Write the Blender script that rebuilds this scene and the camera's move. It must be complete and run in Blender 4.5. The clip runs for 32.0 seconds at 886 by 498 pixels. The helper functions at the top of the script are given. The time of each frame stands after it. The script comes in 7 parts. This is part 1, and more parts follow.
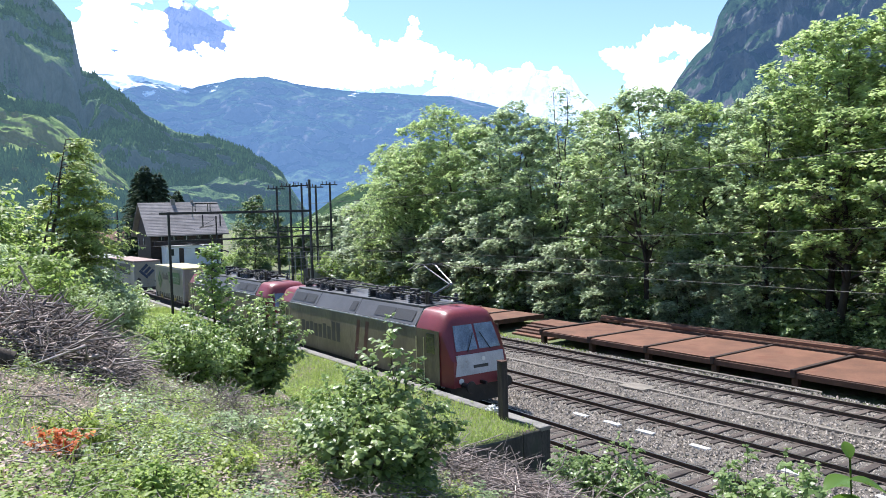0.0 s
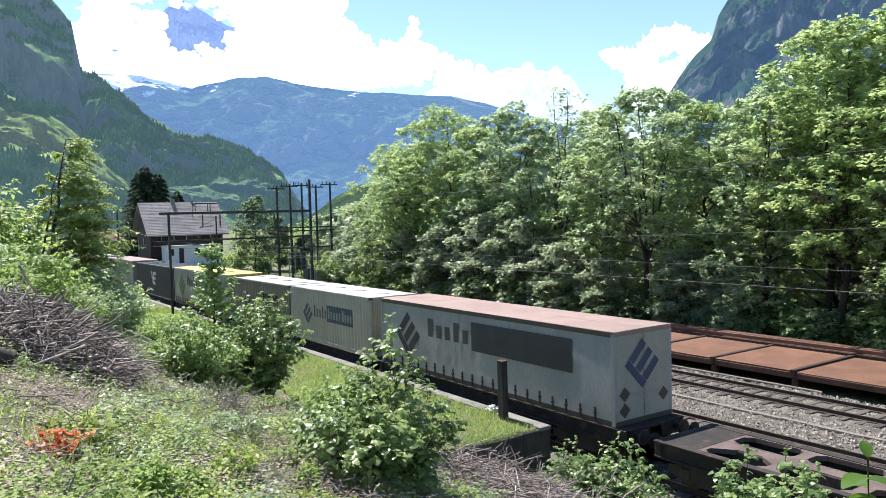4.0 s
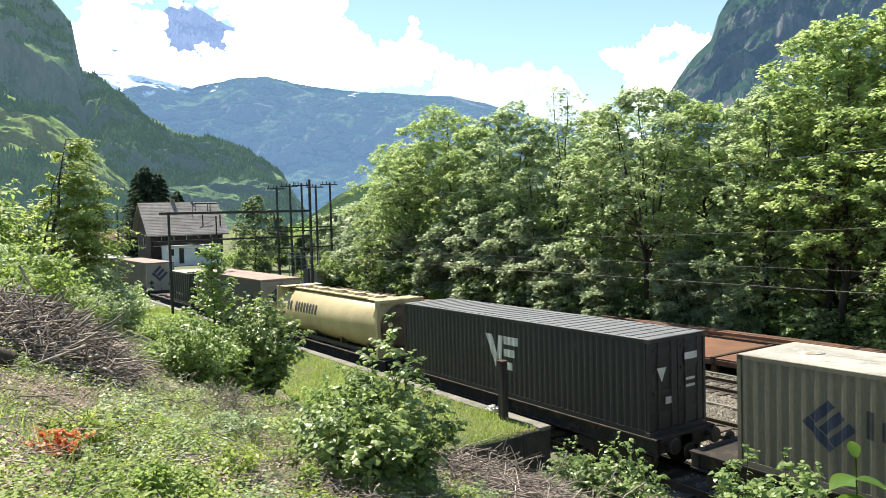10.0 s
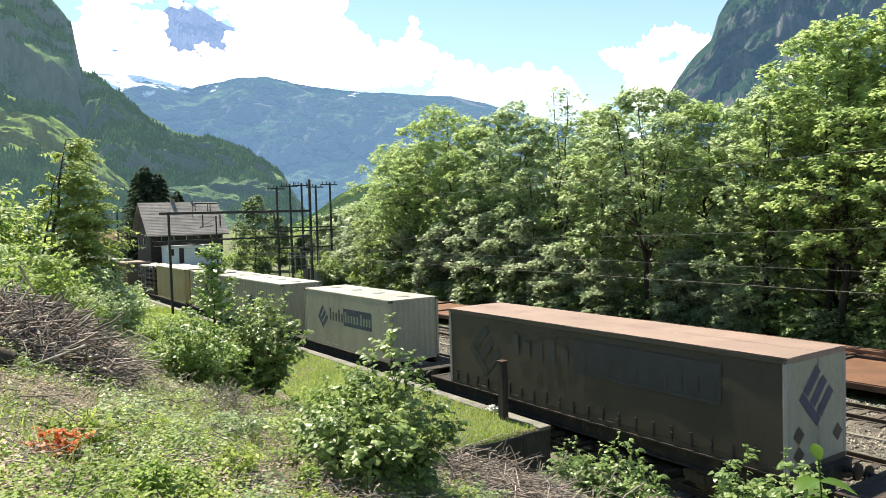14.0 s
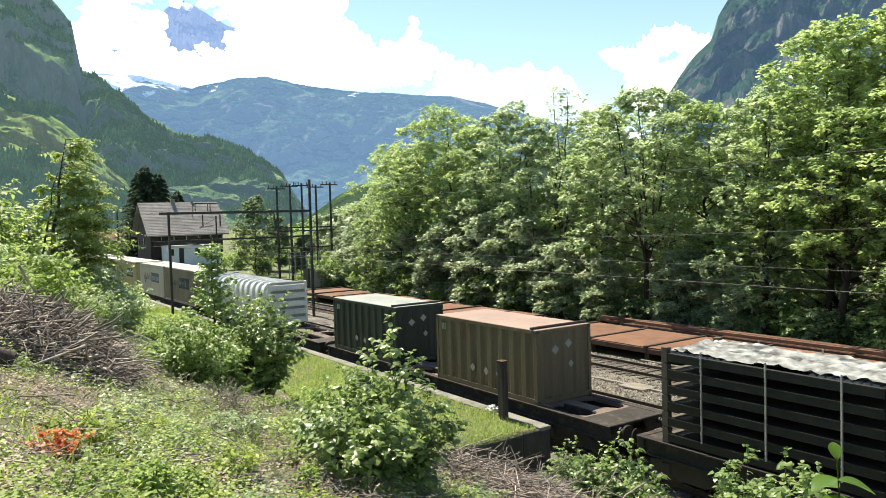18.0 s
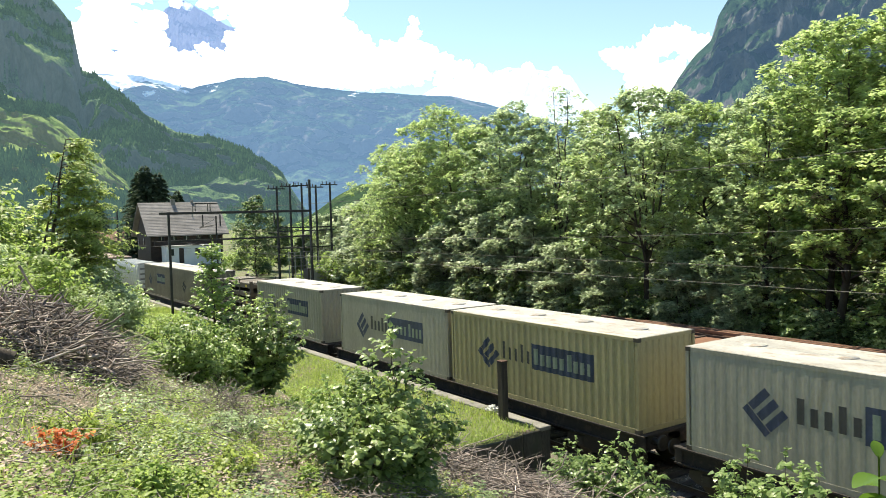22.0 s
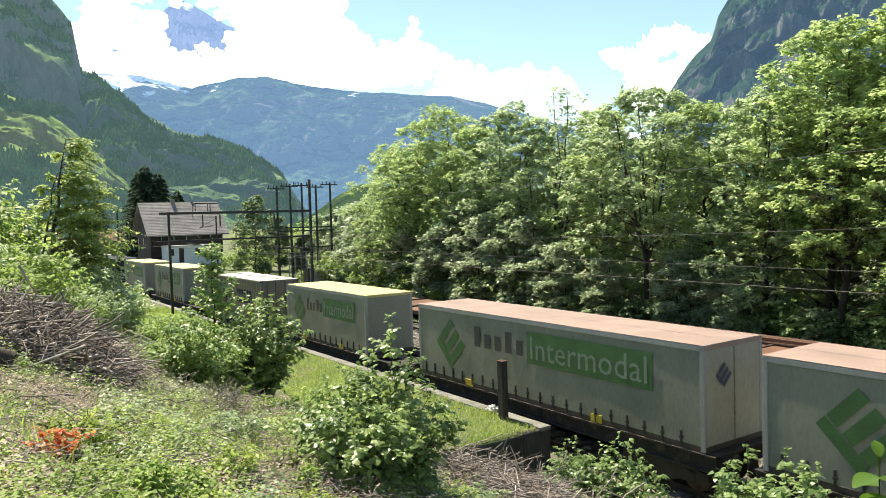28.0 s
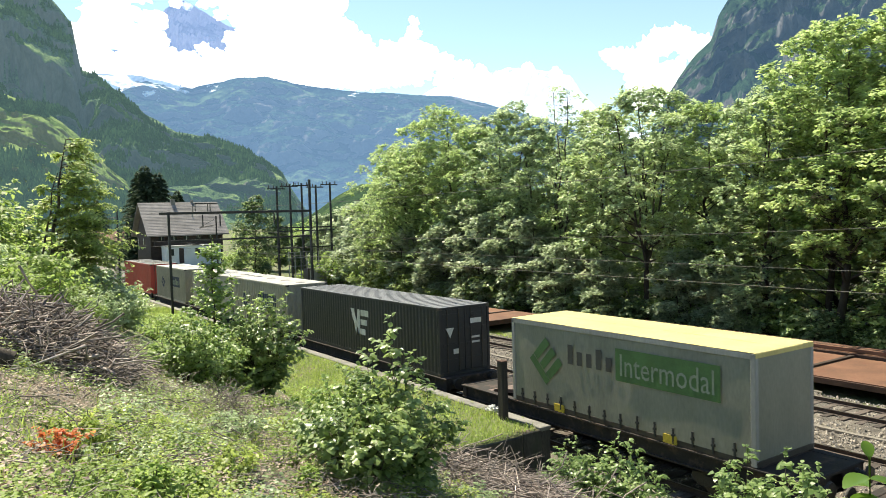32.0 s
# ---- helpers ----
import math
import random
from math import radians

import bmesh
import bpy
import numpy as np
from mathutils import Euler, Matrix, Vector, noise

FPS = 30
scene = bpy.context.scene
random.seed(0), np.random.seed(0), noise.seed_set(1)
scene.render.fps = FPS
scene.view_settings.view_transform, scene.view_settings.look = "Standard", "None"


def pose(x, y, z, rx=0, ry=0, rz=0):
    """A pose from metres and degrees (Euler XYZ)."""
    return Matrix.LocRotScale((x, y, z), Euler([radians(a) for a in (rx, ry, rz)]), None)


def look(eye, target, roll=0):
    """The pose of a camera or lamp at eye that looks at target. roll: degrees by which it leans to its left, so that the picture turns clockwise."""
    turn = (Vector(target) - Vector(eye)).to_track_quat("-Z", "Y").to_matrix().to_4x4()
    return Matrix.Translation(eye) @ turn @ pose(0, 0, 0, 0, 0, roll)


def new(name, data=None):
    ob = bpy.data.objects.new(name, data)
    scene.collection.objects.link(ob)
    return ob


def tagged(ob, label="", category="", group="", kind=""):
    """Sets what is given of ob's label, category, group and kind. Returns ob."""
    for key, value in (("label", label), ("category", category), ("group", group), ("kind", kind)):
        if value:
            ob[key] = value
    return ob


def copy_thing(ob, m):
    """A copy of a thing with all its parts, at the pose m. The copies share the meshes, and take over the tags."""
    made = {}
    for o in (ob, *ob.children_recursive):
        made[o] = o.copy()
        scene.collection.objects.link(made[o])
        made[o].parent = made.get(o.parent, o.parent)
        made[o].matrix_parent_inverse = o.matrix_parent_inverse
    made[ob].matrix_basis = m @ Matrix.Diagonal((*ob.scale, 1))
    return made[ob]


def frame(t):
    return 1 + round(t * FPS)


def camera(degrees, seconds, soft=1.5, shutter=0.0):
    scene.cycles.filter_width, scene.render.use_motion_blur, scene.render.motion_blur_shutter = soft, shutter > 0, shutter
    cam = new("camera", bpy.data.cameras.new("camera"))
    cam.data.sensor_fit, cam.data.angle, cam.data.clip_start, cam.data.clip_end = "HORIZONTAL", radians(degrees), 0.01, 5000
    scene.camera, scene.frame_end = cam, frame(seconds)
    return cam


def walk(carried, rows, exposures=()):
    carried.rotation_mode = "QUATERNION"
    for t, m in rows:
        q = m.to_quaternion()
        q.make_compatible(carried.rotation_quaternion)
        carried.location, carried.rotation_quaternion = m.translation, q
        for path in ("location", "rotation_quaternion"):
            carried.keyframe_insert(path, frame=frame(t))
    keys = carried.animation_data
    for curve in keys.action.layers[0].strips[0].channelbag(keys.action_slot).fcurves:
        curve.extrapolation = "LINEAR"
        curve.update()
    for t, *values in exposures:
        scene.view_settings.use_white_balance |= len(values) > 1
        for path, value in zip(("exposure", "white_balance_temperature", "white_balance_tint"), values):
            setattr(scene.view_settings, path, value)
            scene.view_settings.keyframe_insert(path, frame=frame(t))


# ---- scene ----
cam = camera(61.4307, 32.0, soft=0.8, shutter=0.06)
EYE = Vector((0.0, -17.2877, 7.4854))
AIM = EYE + Vector((-0.827401, 0.560010, -0.042385))
# the clip's camera warms its white balance over the first seconds
walk(cam, [(0, look(EYE, AIM, -1.667)), (32, look(EYE, AIM, -1.667))],
     [(0, 1.12, 5950, 14), (3, 1.12, 6050, 13), (6, 1.14, 6500, 9), (9, 1.17, 7000, 5), (13, 1.18, 7300, 3), (32, 1.18, 7350, 3)])
SPEED = 15.8985          # metres a second, along +x
RUN = SPEED * 32.0

# ---- light ----
SUN_DIR = Vector((-0.52, -0.035, 0.86)).normalized()
world = bpy.data.worlds.new("world")
scene.world = world
world.use_nodes = True
wn, wl = world.node_tree.nodes, world.node_tree.links
sky = wn.new("ShaderNodeTexSky")
sky.sky_type = "NISHITA"
sky.sun_disc = False
sky.sun_elevation = math.asin(SUN_DIR.z)
sky.sun_rotation = math.atan2(SUN_DIR.x, SUN_DIR.y)
sky.altitude = 1100
sky.air_density, sky.dust_density, sky.ozone_density = 1.0, 0.1, 1.6
wn["Background"].inputs["Strength"].default_value = 0.108
wl.new(sky.outputs["Color"], wn["Background"].inputs["Color"])
sun = new("sun", bpy.data.lights.new("sun", "SUN"))
sun.data.energy, sun.data.angle, sun.data.color = 4.6, radians(0.53), (1.0, 0.95, 0.86)
sun.matrix_world = look(SUN_DIR * 100, (0, 0, 0))


# ---- helpers for meshes and materials ----
def mesh_from(name, verts, faces, mat, smooth=False):
    me = bpy.data.meshes.new(name)
    me.from_pydata(verts, [], faces)
    me.materials.append(mat)
    if smooth:
        me.shade_smooth()
    me.update()
    return me


def obj(name, me, parent=None, label="", m=None):
    ob = new(name, me)
    if parent is not None:
        ob.parent = parent
    if m is not None:
        ob.matrix_basis = m
    if label:
        ob["label"] = label
    return ob


def part(name, bm, mat, parent=None, label="", smooth=False, m=None):
    me = bpy.data.meshes.new(name)
    bm.to_mesh(me)
    bm.free()
    me.materials.append(mat)
    if smooth:
        me.shade_smooth()
    return obj(name, me, parent, label, m)


def empty(name, m, label="", category="", group="", kind=""):
    ob = new(name)
    ob.matrix_basis = m
    ob.empty_display_size = 0.3
    return tagged(ob, label, category, group, kind)


def add_box(bm, x0, x1, y0, y1, z0, z1, bevel=0.0):
    r = bmesh.ops.create_cube(bm, size=1.0, matrix=Matrix.Translation(((x0 + x1) / 2, (y0 + y1) / 2, (z0 + z1) / 2)) @ Matrix.Diagonal((x1 - x0, y1 - y0, z1 - z0, 1)))
    if bevel > 0:
        es = list({e for v in r["verts"] for e in v.link_edges})
        bmesh.ops.bevel(bm, geom=es, offset=bevel, segments=1, affect="EDGES")
    return bm


def box_bm(x0, x1, y0, y1, z0, z1, bevel=0.0):
    return add_box(bmesh.new(), x0, x1, y0, y1, z0, z1, bevel)


def add_tube(bm, a, b, r0, r1=None, n=8, caps=True):
    a, b = Vector(a), Vector(b)
    d = b - a
    m = Matrix.Translation((a + b) / 2) @ d.to_track_quat("Z", "Y").to_matrix().to_4x4()
    bmesh.ops.create_cone(bm, cap_ends=caps, segments=n, radius1=r0, radius2=r0 if r1 is None else r1, depth=d.length, matrix=m)
    return bm


def tube_bm(a, b, r0, r1=None, n=8):
    return add_tube(bmesh.new(), a, b, r0, r1, n)


def add_prism(bm, pts, axis, lo, hi):
    """Extrudes a polygon given in the two other axes along axis."""
    def at(p, k):
        return {"x": (k, p[0], p[1]), "y": (p[0], k, p[1]), "z": (p[0], p[1], k)}[axis]
    a = [bm.verts.new(at(p, lo)) for p in pts]
    b = [bm.verts.new(at(p, hi)) for p in pts]
    bm.faces.new(a)
    bm.faces.new(b[::-1])
    for i in range(len(pts)):
        j = (i + 1) % len(pts)
        bm.faces.new((a[i], b[i], b[j], a[j]))
    bmesh.ops.recalc_face_normals(bm, faces=bm.faces)
    return bm


def mat(name, base, rough=0.7, metal=0.0, vary=0.25, scale=2.0, dark=None, bump=0.15, fine=18.0, wear=None, wear_at=0.62, random_tint=0.0, stretch=(1, 1, 1), bump_d=0.02, spec=0.5):
    """A surface with two scales of variation, optional patches of a second colour and fine relief."""
    ma = bpy.data.materials.new(name)
    ma.use_nodes = True
    n, l = ma.node_tree.nodes, ma.node_tree.links
    bs = n["Principled BSDF"]
    co = n.new("ShaderNodeTexCoord")
    mp = n.new("ShaderNodeMapping")
    mp.inputs["Scale"].default_value = stretch
    l.new(co.outputs["Object"], mp.inputs["Vector"])
    n1 = n.new("ShaderNodeTexNoise")
    n1.inputs["Scale"].default_value, n1.inputs["Detail"].default_value = scale, 6
    n2 = n.new("ShaderNodeTexNoise")
    n2.inputs["Scale"].default_value, n2.inputs["Detail"].default_value = fine, 4
    for k in (n1, n2):
        l.new(mp.outputs["Vector"], k.inputs["Vector"])
    r1 = n.new("ShaderNodeValToRGB")
    dk = dark or [c * (1 - vary) for c in base]
    r1.color_ramp.elements[0].position, r1.color_ramp.elements[1].position = 0.35, 0.68
    r1.color_ramp.elements[0].color, r1.color_ramp.elements[1].color = (*dk, 1), (*base, 1)
    l.new(n1.outputs["Fac"], r1.inputs["Fac"])
    mx = n.new("ShaderNodeMix")
    mx.data_type, mx.blend_type = "RGBA", "MULTIPLY"
    mx.inputs["Factor"].default_value = 0.8
    r2 = n.new("ShaderNodeValToRGB")
    lo = 1 - vary * 0.9
    r2.color_ramp.elements[0].position, r2.color_ramp.elements[1].position = 0.3, 0.7
    r2.color_ramp.elements[0].color, r2.color_ramp.elements[1].color = (lo, lo, lo, 1), (1.06, 1.06, 1.06, 1)
    l.new(n2.outputs["Fac"], r2.inputs["Fac"])
    l.new(r1.outputs["Color"], mx.inputs["A"])
    l.new(r2.outputs["Color"], mx.inputs["B"])
    out = mx.outputs["Result"]
    if wear:
        n3 = n.new("ShaderNodeTexNoise")
        n3.inputs["Scale"].default_value, n3.inputs["Detail"].default_value, n3.inputs["Roughness"].default_value = scale * 1.7, 9, 0.7
        l.new(mp.outputs["Vector"], n3.inputs["Vector"])
        r3 = n.new("ShaderNodeValToRGB")
        r3.color_ramp.elements[0].position, r3.color_ramp.elements[1].position = wear_at, wear_at + 0.1
        l.new(n3.outputs["Fac"], r3.inputs["Fac"])
        mw = n.new("ShaderNodeMix")
        mw.data_type = "RGBA"
        l.new(r3.outputs["Color"], mw.inputs["Factor"])
        l.new(out, mw.inputs["A"])
        mw.inputs["B"].default_value = (*wear, 1)
        out = mw.outputs["Result"]
    if random_tint:
        oi = n.new("ShaderNodeObjectInfo")
        hs = n.new("ShaderNodeHueSaturation")
        mr = n.new("ShaderNodeMapRange")
        mr.inputs["To Min"].default_value, mr.inputs["To Max"].default_value = 1 - random_tint, 1 + random_tint
        l.new(oi.outputs["Random"], mr.inputs["Value"])
        l.new(mr.outputs["Result"], hs.inputs["Value"])
        l.new(out, hs.inputs["Color"])
        out = hs.outputs["Color"]
    l.new(out, bs.inputs["Base Color"])
    bs.inputs["Roughness"].default_value, bs.inputs["Metallic"].default_value = rough, metal
    bs.inputs["Specular IOR Level"].default_value = spec
    if bump:
        bp = n.new("ShaderNodeBump")
        bp.inputs["Strength"].default_value, bp.inputs["Distance"].default_value = bump, bump_d
        l.new(n2.outputs["Fac"], bp.inputs["Height"])
        l.new(bp.outputs["Normal"], bs.inputs["Normal"])
    return ma


def leaf_mat(name, base, light, trans=0.45, rough=0.5, patch=0.9):
    """Thin leaves: each leaf takes its own tone between two greens, and lets light through."""
    ma = bpy.data.materials.new(name)
    ma.use_nodes = True
    n, l = ma.node_tree.nodes, ma.node_tree.links
    bs = n["Principled BSDF"]
    ge = n.new("ShaderNodeNewGeometry")
    rp = n.new("ShaderNodeValToRGB")
    rp.color_ramp.elements[0].color, rp.color_ramp.elements[1].color = (*base, 1), (*light, 1)
    rp.color_ramp.elements[0].position, rp.color_ramp.elements[1].position = 0.15, 0.95
    # branches and patches differ in tone as whole
    co, no = n.new("ShaderNodeTexCoord"), n.new("ShaderNodeTexNoise")
    no.inputs["Scale"].default_value, no.inputs["Detail"].default_value = patch, 2
    l.new(co.outputs["Object"], no.inputs["Vector"])
    ad = n.new("ShaderNodeMath")
    ad.operation, ad.inputs[1].default_value = "MULTIPLY_ADD", 1.5
    sb = n.new("ShaderNodeMath")
    sb.operation, sb.inputs[1].default_value = "SUBTRACT", 0.75
    l.new(no.outputs["Fac"], ad.inputs[0])
    own = n.new("ShaderNodeMath")
    own.operation, own.inputs[1].default_value, own.inputs[2].default_value = "MULTIPLY_ADD", 0.55, 0.22
    l.new(ge.outputs["Random Per Island"], own.inputs[0])
    l.new(own.outputs["Value"], ad.inputs[2])
    l.new(ad.outputs["Value"], sb.inputs[0])
    l.new(sb.outputs["Value"], rp.inputs["Fac"])
    l.new(rp.outputs["Color"], bs.inputs["Base Color"])
    bs.inputs["Roughness"].default_value = rough
    bs.inputs["Specular IOR Level"].default_value = 0.35
    tr = n.new("ShaderNodeBsdfTranslucent")
    hs = n.new("ShaderNodeHueSaturation")
    hs.inputs["Saturation"].default_value, hs.inputs["Value"].default_value = 0.95, 1.7
    l.new(rp.outputs["Color"], hs.inputs["Color"])
    l.new(hs.outputs["Color"], tr.inputs["Color"])
    mx = n.new("ShaderNodeMixShader")
    mx.inputs["Fac"].default_value = trans
    l.new(bs.outputs["BSDF"], mx.inputs[1])
    l.new(tr.outputs["BSDF"], mx.inputs[2])
    l.new(mx.outputs["Shader"], n["Material Output"].inputs["Surface"])
    return ma


# ---- materials ----
M = {}
M["ballast"] = mat("ballast", (0.22, 0.19, 0.155), 0.9, vary=0.55, scale=1.2, fine=22, bump=1.0, bump_d=0.06)
M["rail"] = mat("rail_steel", (0.085, 0.058, 0.045), 0.6, 0.3, vary=0.4, scale=4)
M["rail_top"] = mat("rail_top", (0.42, 0.40, 0.38), 0.35, 1.0, vary=0.2, scale=6)
M["sleeper"] = mat("sleeper", (0.105, 0.08, 0.065), 0.9, vary=0.5, scale=3, random_tint=0.35, stretch=(1, 0.25, 1))
# wall faces: their shade is put into the base colour, besides the stains
M["shaded_concrete"] = mat("shaded_concrete", (0.085, 0.08, 0.068), 0.95, vary=0.5, scale=1.0, wear=(0.05, 0.055, 0.04), wear_at=0.5, stretch=(1, 1, 0.4))
M["concrete"] = mat("concrete", (0.27, 0.255, 0.225), 0.9, vary=0.4, scale=1.2, wear=(0.16, 0.15, 0.12), wear_at=0.58)
M["rust"] = mat("rust", (0.205, 0.095, 0.055), 0.85, 0.1, vary=0.35, scale=0.9, wear=(0.14, 0.055, 0.03), wear_at=0.55, random_tint=0.12)
M["rust_dark"] = mat("rust_dark", (0.11, 0.055, 0.035), 0.85, 0.2, vary=0.4, scale=2)
M["black_steel"] = mat("black_steel", (0.035, 0.033, 0.03), 0.6, 0.3, vary=0.4, scale=3, wear=(0.07, 0.045, 0.03))
M["dark_pole"] = mat("dark_pole", (0.055, 0.055, 0.05), 0.65, 0.4, vary=0.4, scale=2, wear=(0.12, 0.07, 0.04))
M["wood_post"] = mat("wood_post", (0.075, 0.06, 0.05), 0.9, vary=0.5, scale=2, stretch=(4, 4, 0.4))
M["bark"] = mat("bark", (0.10, 0.075, 0.055), 0.95, vary=0.5, scale=3, fine=25, stretch=(1, 1, 0.3), bump=0.6)
M["twig"] = mat("twig", (0.52, 0.43, 0.375), 0.9, vary=0.6, scale=3)


def island_tone(ma, lo, hi):
    """Each loose piece takes a tone of its own."""
    n, l = ma.node_tree.nodes, ma.node_tree.links
    bs = n["Principled BSDF"]
    src = bs.inputs["Base Color"].links[0].from_socket
    ge, mr, mx = n.new("ShaderNodeNewGeometry"), n.new("ShaderNodeMapRange"), n.new("ShaderNodeMix")
    mr.inputs["To Min"].default_value, mr.inputs["To Max"].default_value = lo, hi
    mx.data_type, mx.blend_type = "RGBA", "MULTIPLY"
    mx.inputs["Factor"].default_value = 1.0
    l.new(ge.outputs["Random Per Island"], mr.inputs["Value"])
    l.new(src, mx.inputs["A"])
    l.new(mr.outputs["Result"], mx.inputs["B"])
    l.new(mx.outputs["Result"], bs.inputs["Base Color"])
    return ma


island_tone(M["twig"], 0.25, 1.45)
# ---- large structure: ground, track bed, ramp ----
def ground_material():
    ma = mat("hillside", (0.15, 0.17, 0.06), 0.95, vary=0.45, scale=0.35, dark=(0.08, 0.11, 0.035), fine=7, bump=0.9, bump_d=0.1, wear=(0.15, 0.12, 0.085), wear_at=0.50)
    return ma


M["hillside"] = ground_material()


def ground_z(x, y):
    """The height of the ground: track bed, grassy ramp behind its wall, and the bank that climbs to the path."""
    if y > -1.9:
        far = max(0.0, y - 12.6)
        return -0.42 + min(far, 6.0) * 0.03
    n = noise.noise(Vector((x * 0.22, y * 0.22, 0))) * 0.22 + noise.noise(Vector((x * 0.9, y * 0.9, 3))) * 0.07
    up = max(0.0, -y - 6.0)
    hill = 0.72 + 0.2 * min(1.0, max(0.0, (y + 8.0) / 3.0)) + min(up, 20.0) * 0.45 + n * min(1.0, up / 2.0 + 0.15)
    if x > -17.12:
        k = min(1.0, max(0.0, (-y - 3.6) / 4.0))
        hill = -0.42 + (hill + 0.42) * k * k * (3 - 2 * k)
    return hill


def axis(lo, hi, mid_lo, mid_hi, step):
    a = list(np.arange(mid_lo, mid_hi + step / 2, step))
    k = step
    while a[0] > lo:
        k *= 1.22
        a.insert(0, a[0] - k)
    k = step
    while a[-1] < hi:
        k *= 1.22
        a.append(a[-1] + k)
    return [float(v) for v in a]


def ground():
    xs = sorted(set(axis(-4700, 4700, -60, 6, 0.5)) | {-17.115, -17.135})
    ys = sorted(set(axis(-4700, 4700, -22, -2, 0.4)) | {-1.89, -1.92, 12.6, 18.6})
    ny = len(ys)
    verts = [(x, y, ground_z(x, y)) for x in xs for y in ys]
    faces = [(i * ny + j, (i + 1) * ny + j, (i + 1) * ny + j + 1, i * ny + j + 1) for i in range(len(xs) - 1) for j in range(ny - 1)]
    tagged(obj("ground", mesh_from("ground", verts, faces, M["hillside"], True)), "rough green hillside and valley floor", "ground", kind="structure")


ground()

TRACKS = (0.0, 4.6735, 10.3953)


def stones(rnd, n, x0, x1, bands, z, lo, hi):
    """Loose stones as one mesh of small uneven lumps."""
    v, f = [], []
    for _ in range(n):
        b = rnd.choice(bands)
        c = (rnd.uniform(x0, x1), rnd.uniform(*b), z)
        s = rnd.uniform(lo, hi)
        k = len(v)
        a = rnd.uniform(0, 6.28)
        for i in range(4):
            t = a + i * 1.571 + rnd.uniform(-0.4, 0.4)
            v.append((c[0] + math.cos(t) * s, c[1] + math.sin(t) * s * rnd.uniform(0.6, 1), c[2] - s * 0.25))
        v.append((c[0] + rnd.uniform(-0.3, 0.3) * s, c[1] + rnd.uniform(-0.3, 0.3) * s, c[2] + s * rnd.uniform(0.5, 0.9)))
        f += [(k, k + 1, k + 4), (k + 1, k + 2, k + 4), (k + 2, k + 3, k + 4), (k + 3, k, k + 4)]
    return v, f


def track_bed():
    rnd = random.Random(5)
    xs = [-640, -300, -160] + [float(v) for v in np.arange(-110, 14, 0.45)] + [60, 300, 640]
    ys = [float(v) for v in np.arange(-1.88, 12.5, 0.36)]
    ny = len(ys)

    def z(x, y):
        d = min(abs(y - t) for t in TRACKS)
        return -0.20 + (0.0 if d < 1.5 else -0.05) + rnd.uniform(-0.025, 0.025)
    verts = [(x, y, z(x, y)) for x in xs for y in ys]
    faces = [(i * ny + j, (i + 1) * ny + j, (i + 1) * ny + j + 1, i * ny + j + 1) for i in range(len(xs) - 1) for j in range(ny - 1)]
    tagged(obj("track_bed", mesh_from("track_bed", verts, faces, M["ballast"])), "grey-brown crushed stone ballast under the tracks", "ballast", kind="structure")
    bands = [(1.0, 3.7), (5.6, 9.5), (5.6, 9.5), (-0.6, 0.6), (4.1, 5.3), (9.8, 11.0), (11.3, 12.4), (1.0, 3.7)]
    v, f = stones(rnd, 36000, -44, 0, bands, -0.20, 0.032, 0.075)
    tagged(obj("ballast_stones", mesh_from("ballast_stones", v, f, island_tone(mat("ballast_stone", (0.48, 0.415, 0.34), 0.9, vary=0.3, scale=8, fine=60, bump=0.2), 0.35, 1.25))), "loose angular grey ballast stones", "ballast", kind="stuff")


track_bed()


def track(y, name_label):
    t = empty("track", pose(0, y, 0), name_label, "track", "railway tracks", "structure")
    prof = [(-0.062, -0.165), (0.062, -0.165), (0.062, -0.15), (0.012, -0.13), (0.012, -0.045), (0.035, -0.035), (0.035, -0.004), (-0.035, -0.004), (-0.035, -0.035), (-0.012, -0.045), (-0.012, -0.13), (-0.062, -0.15)]
    for s in (-0.7535, 0.7535):
        r = part("rail", add_prism(bmesh.new(), [(s + a, b) for a, b in prof], "x", -640, 640), M["rail"], t)
        part("rail_head", box_bm(-640, 640, s - 0.026, s + 0.026, -0.006, 0.0), M["rail_top"], r, "worn bright running surface")
    bm = box_bm(-0.125, 0.125, -1.28, 1.28, -0.30, -0.155, 0.012)
    me = bpy.data.meshes.new("sleeper")
    bm.to_mesh(me)
    bm.free()
    me.materials.append(M["sleeper"])
    rnd = random.Random(int(y * 10) + 3)
    x = -58.0
    while x < 3:
        obj("sleeper", me, t, m=pose(x + rnd.uniform(-0.03, 0.03), rnd.uniform(-0.03, 0.03), rnd.uniform(-0.012, 0.006), 0, 0, rnd.uniform(-1, 1)))
        x += 0.62
    bm = bmesh.new()
    for k in range(160):
        add_box(bm, -58.6 - k * 0.62 - 0.125, -58.6 - k * 0.62 + 0.125, -1.28, 1.28, -0.30, -0.155)
    tagged(part("far_sleepers", bm, M["sleeper"], t), kind="stuff")


track(TRACKS[0], "rusty rails on dark wooden sleepers in ballast")
track(TRACKS[1], "middle track of rusty rails on wooden sleepers")
track(TRACKS[2], "siding of rusty rails beside the steel platform")

M["duct"] = mat("duct_concrete", (0.25, 0.22, 0.18), 0.9, vary=0.3, scale=2)
M["white_slab"] = mat("white_slab", (0.62, 0.61, 0.58), 0.85, vary=0.25, scale=4, wear=(0.4, 0.38, 0.34), wear_at=0.6)


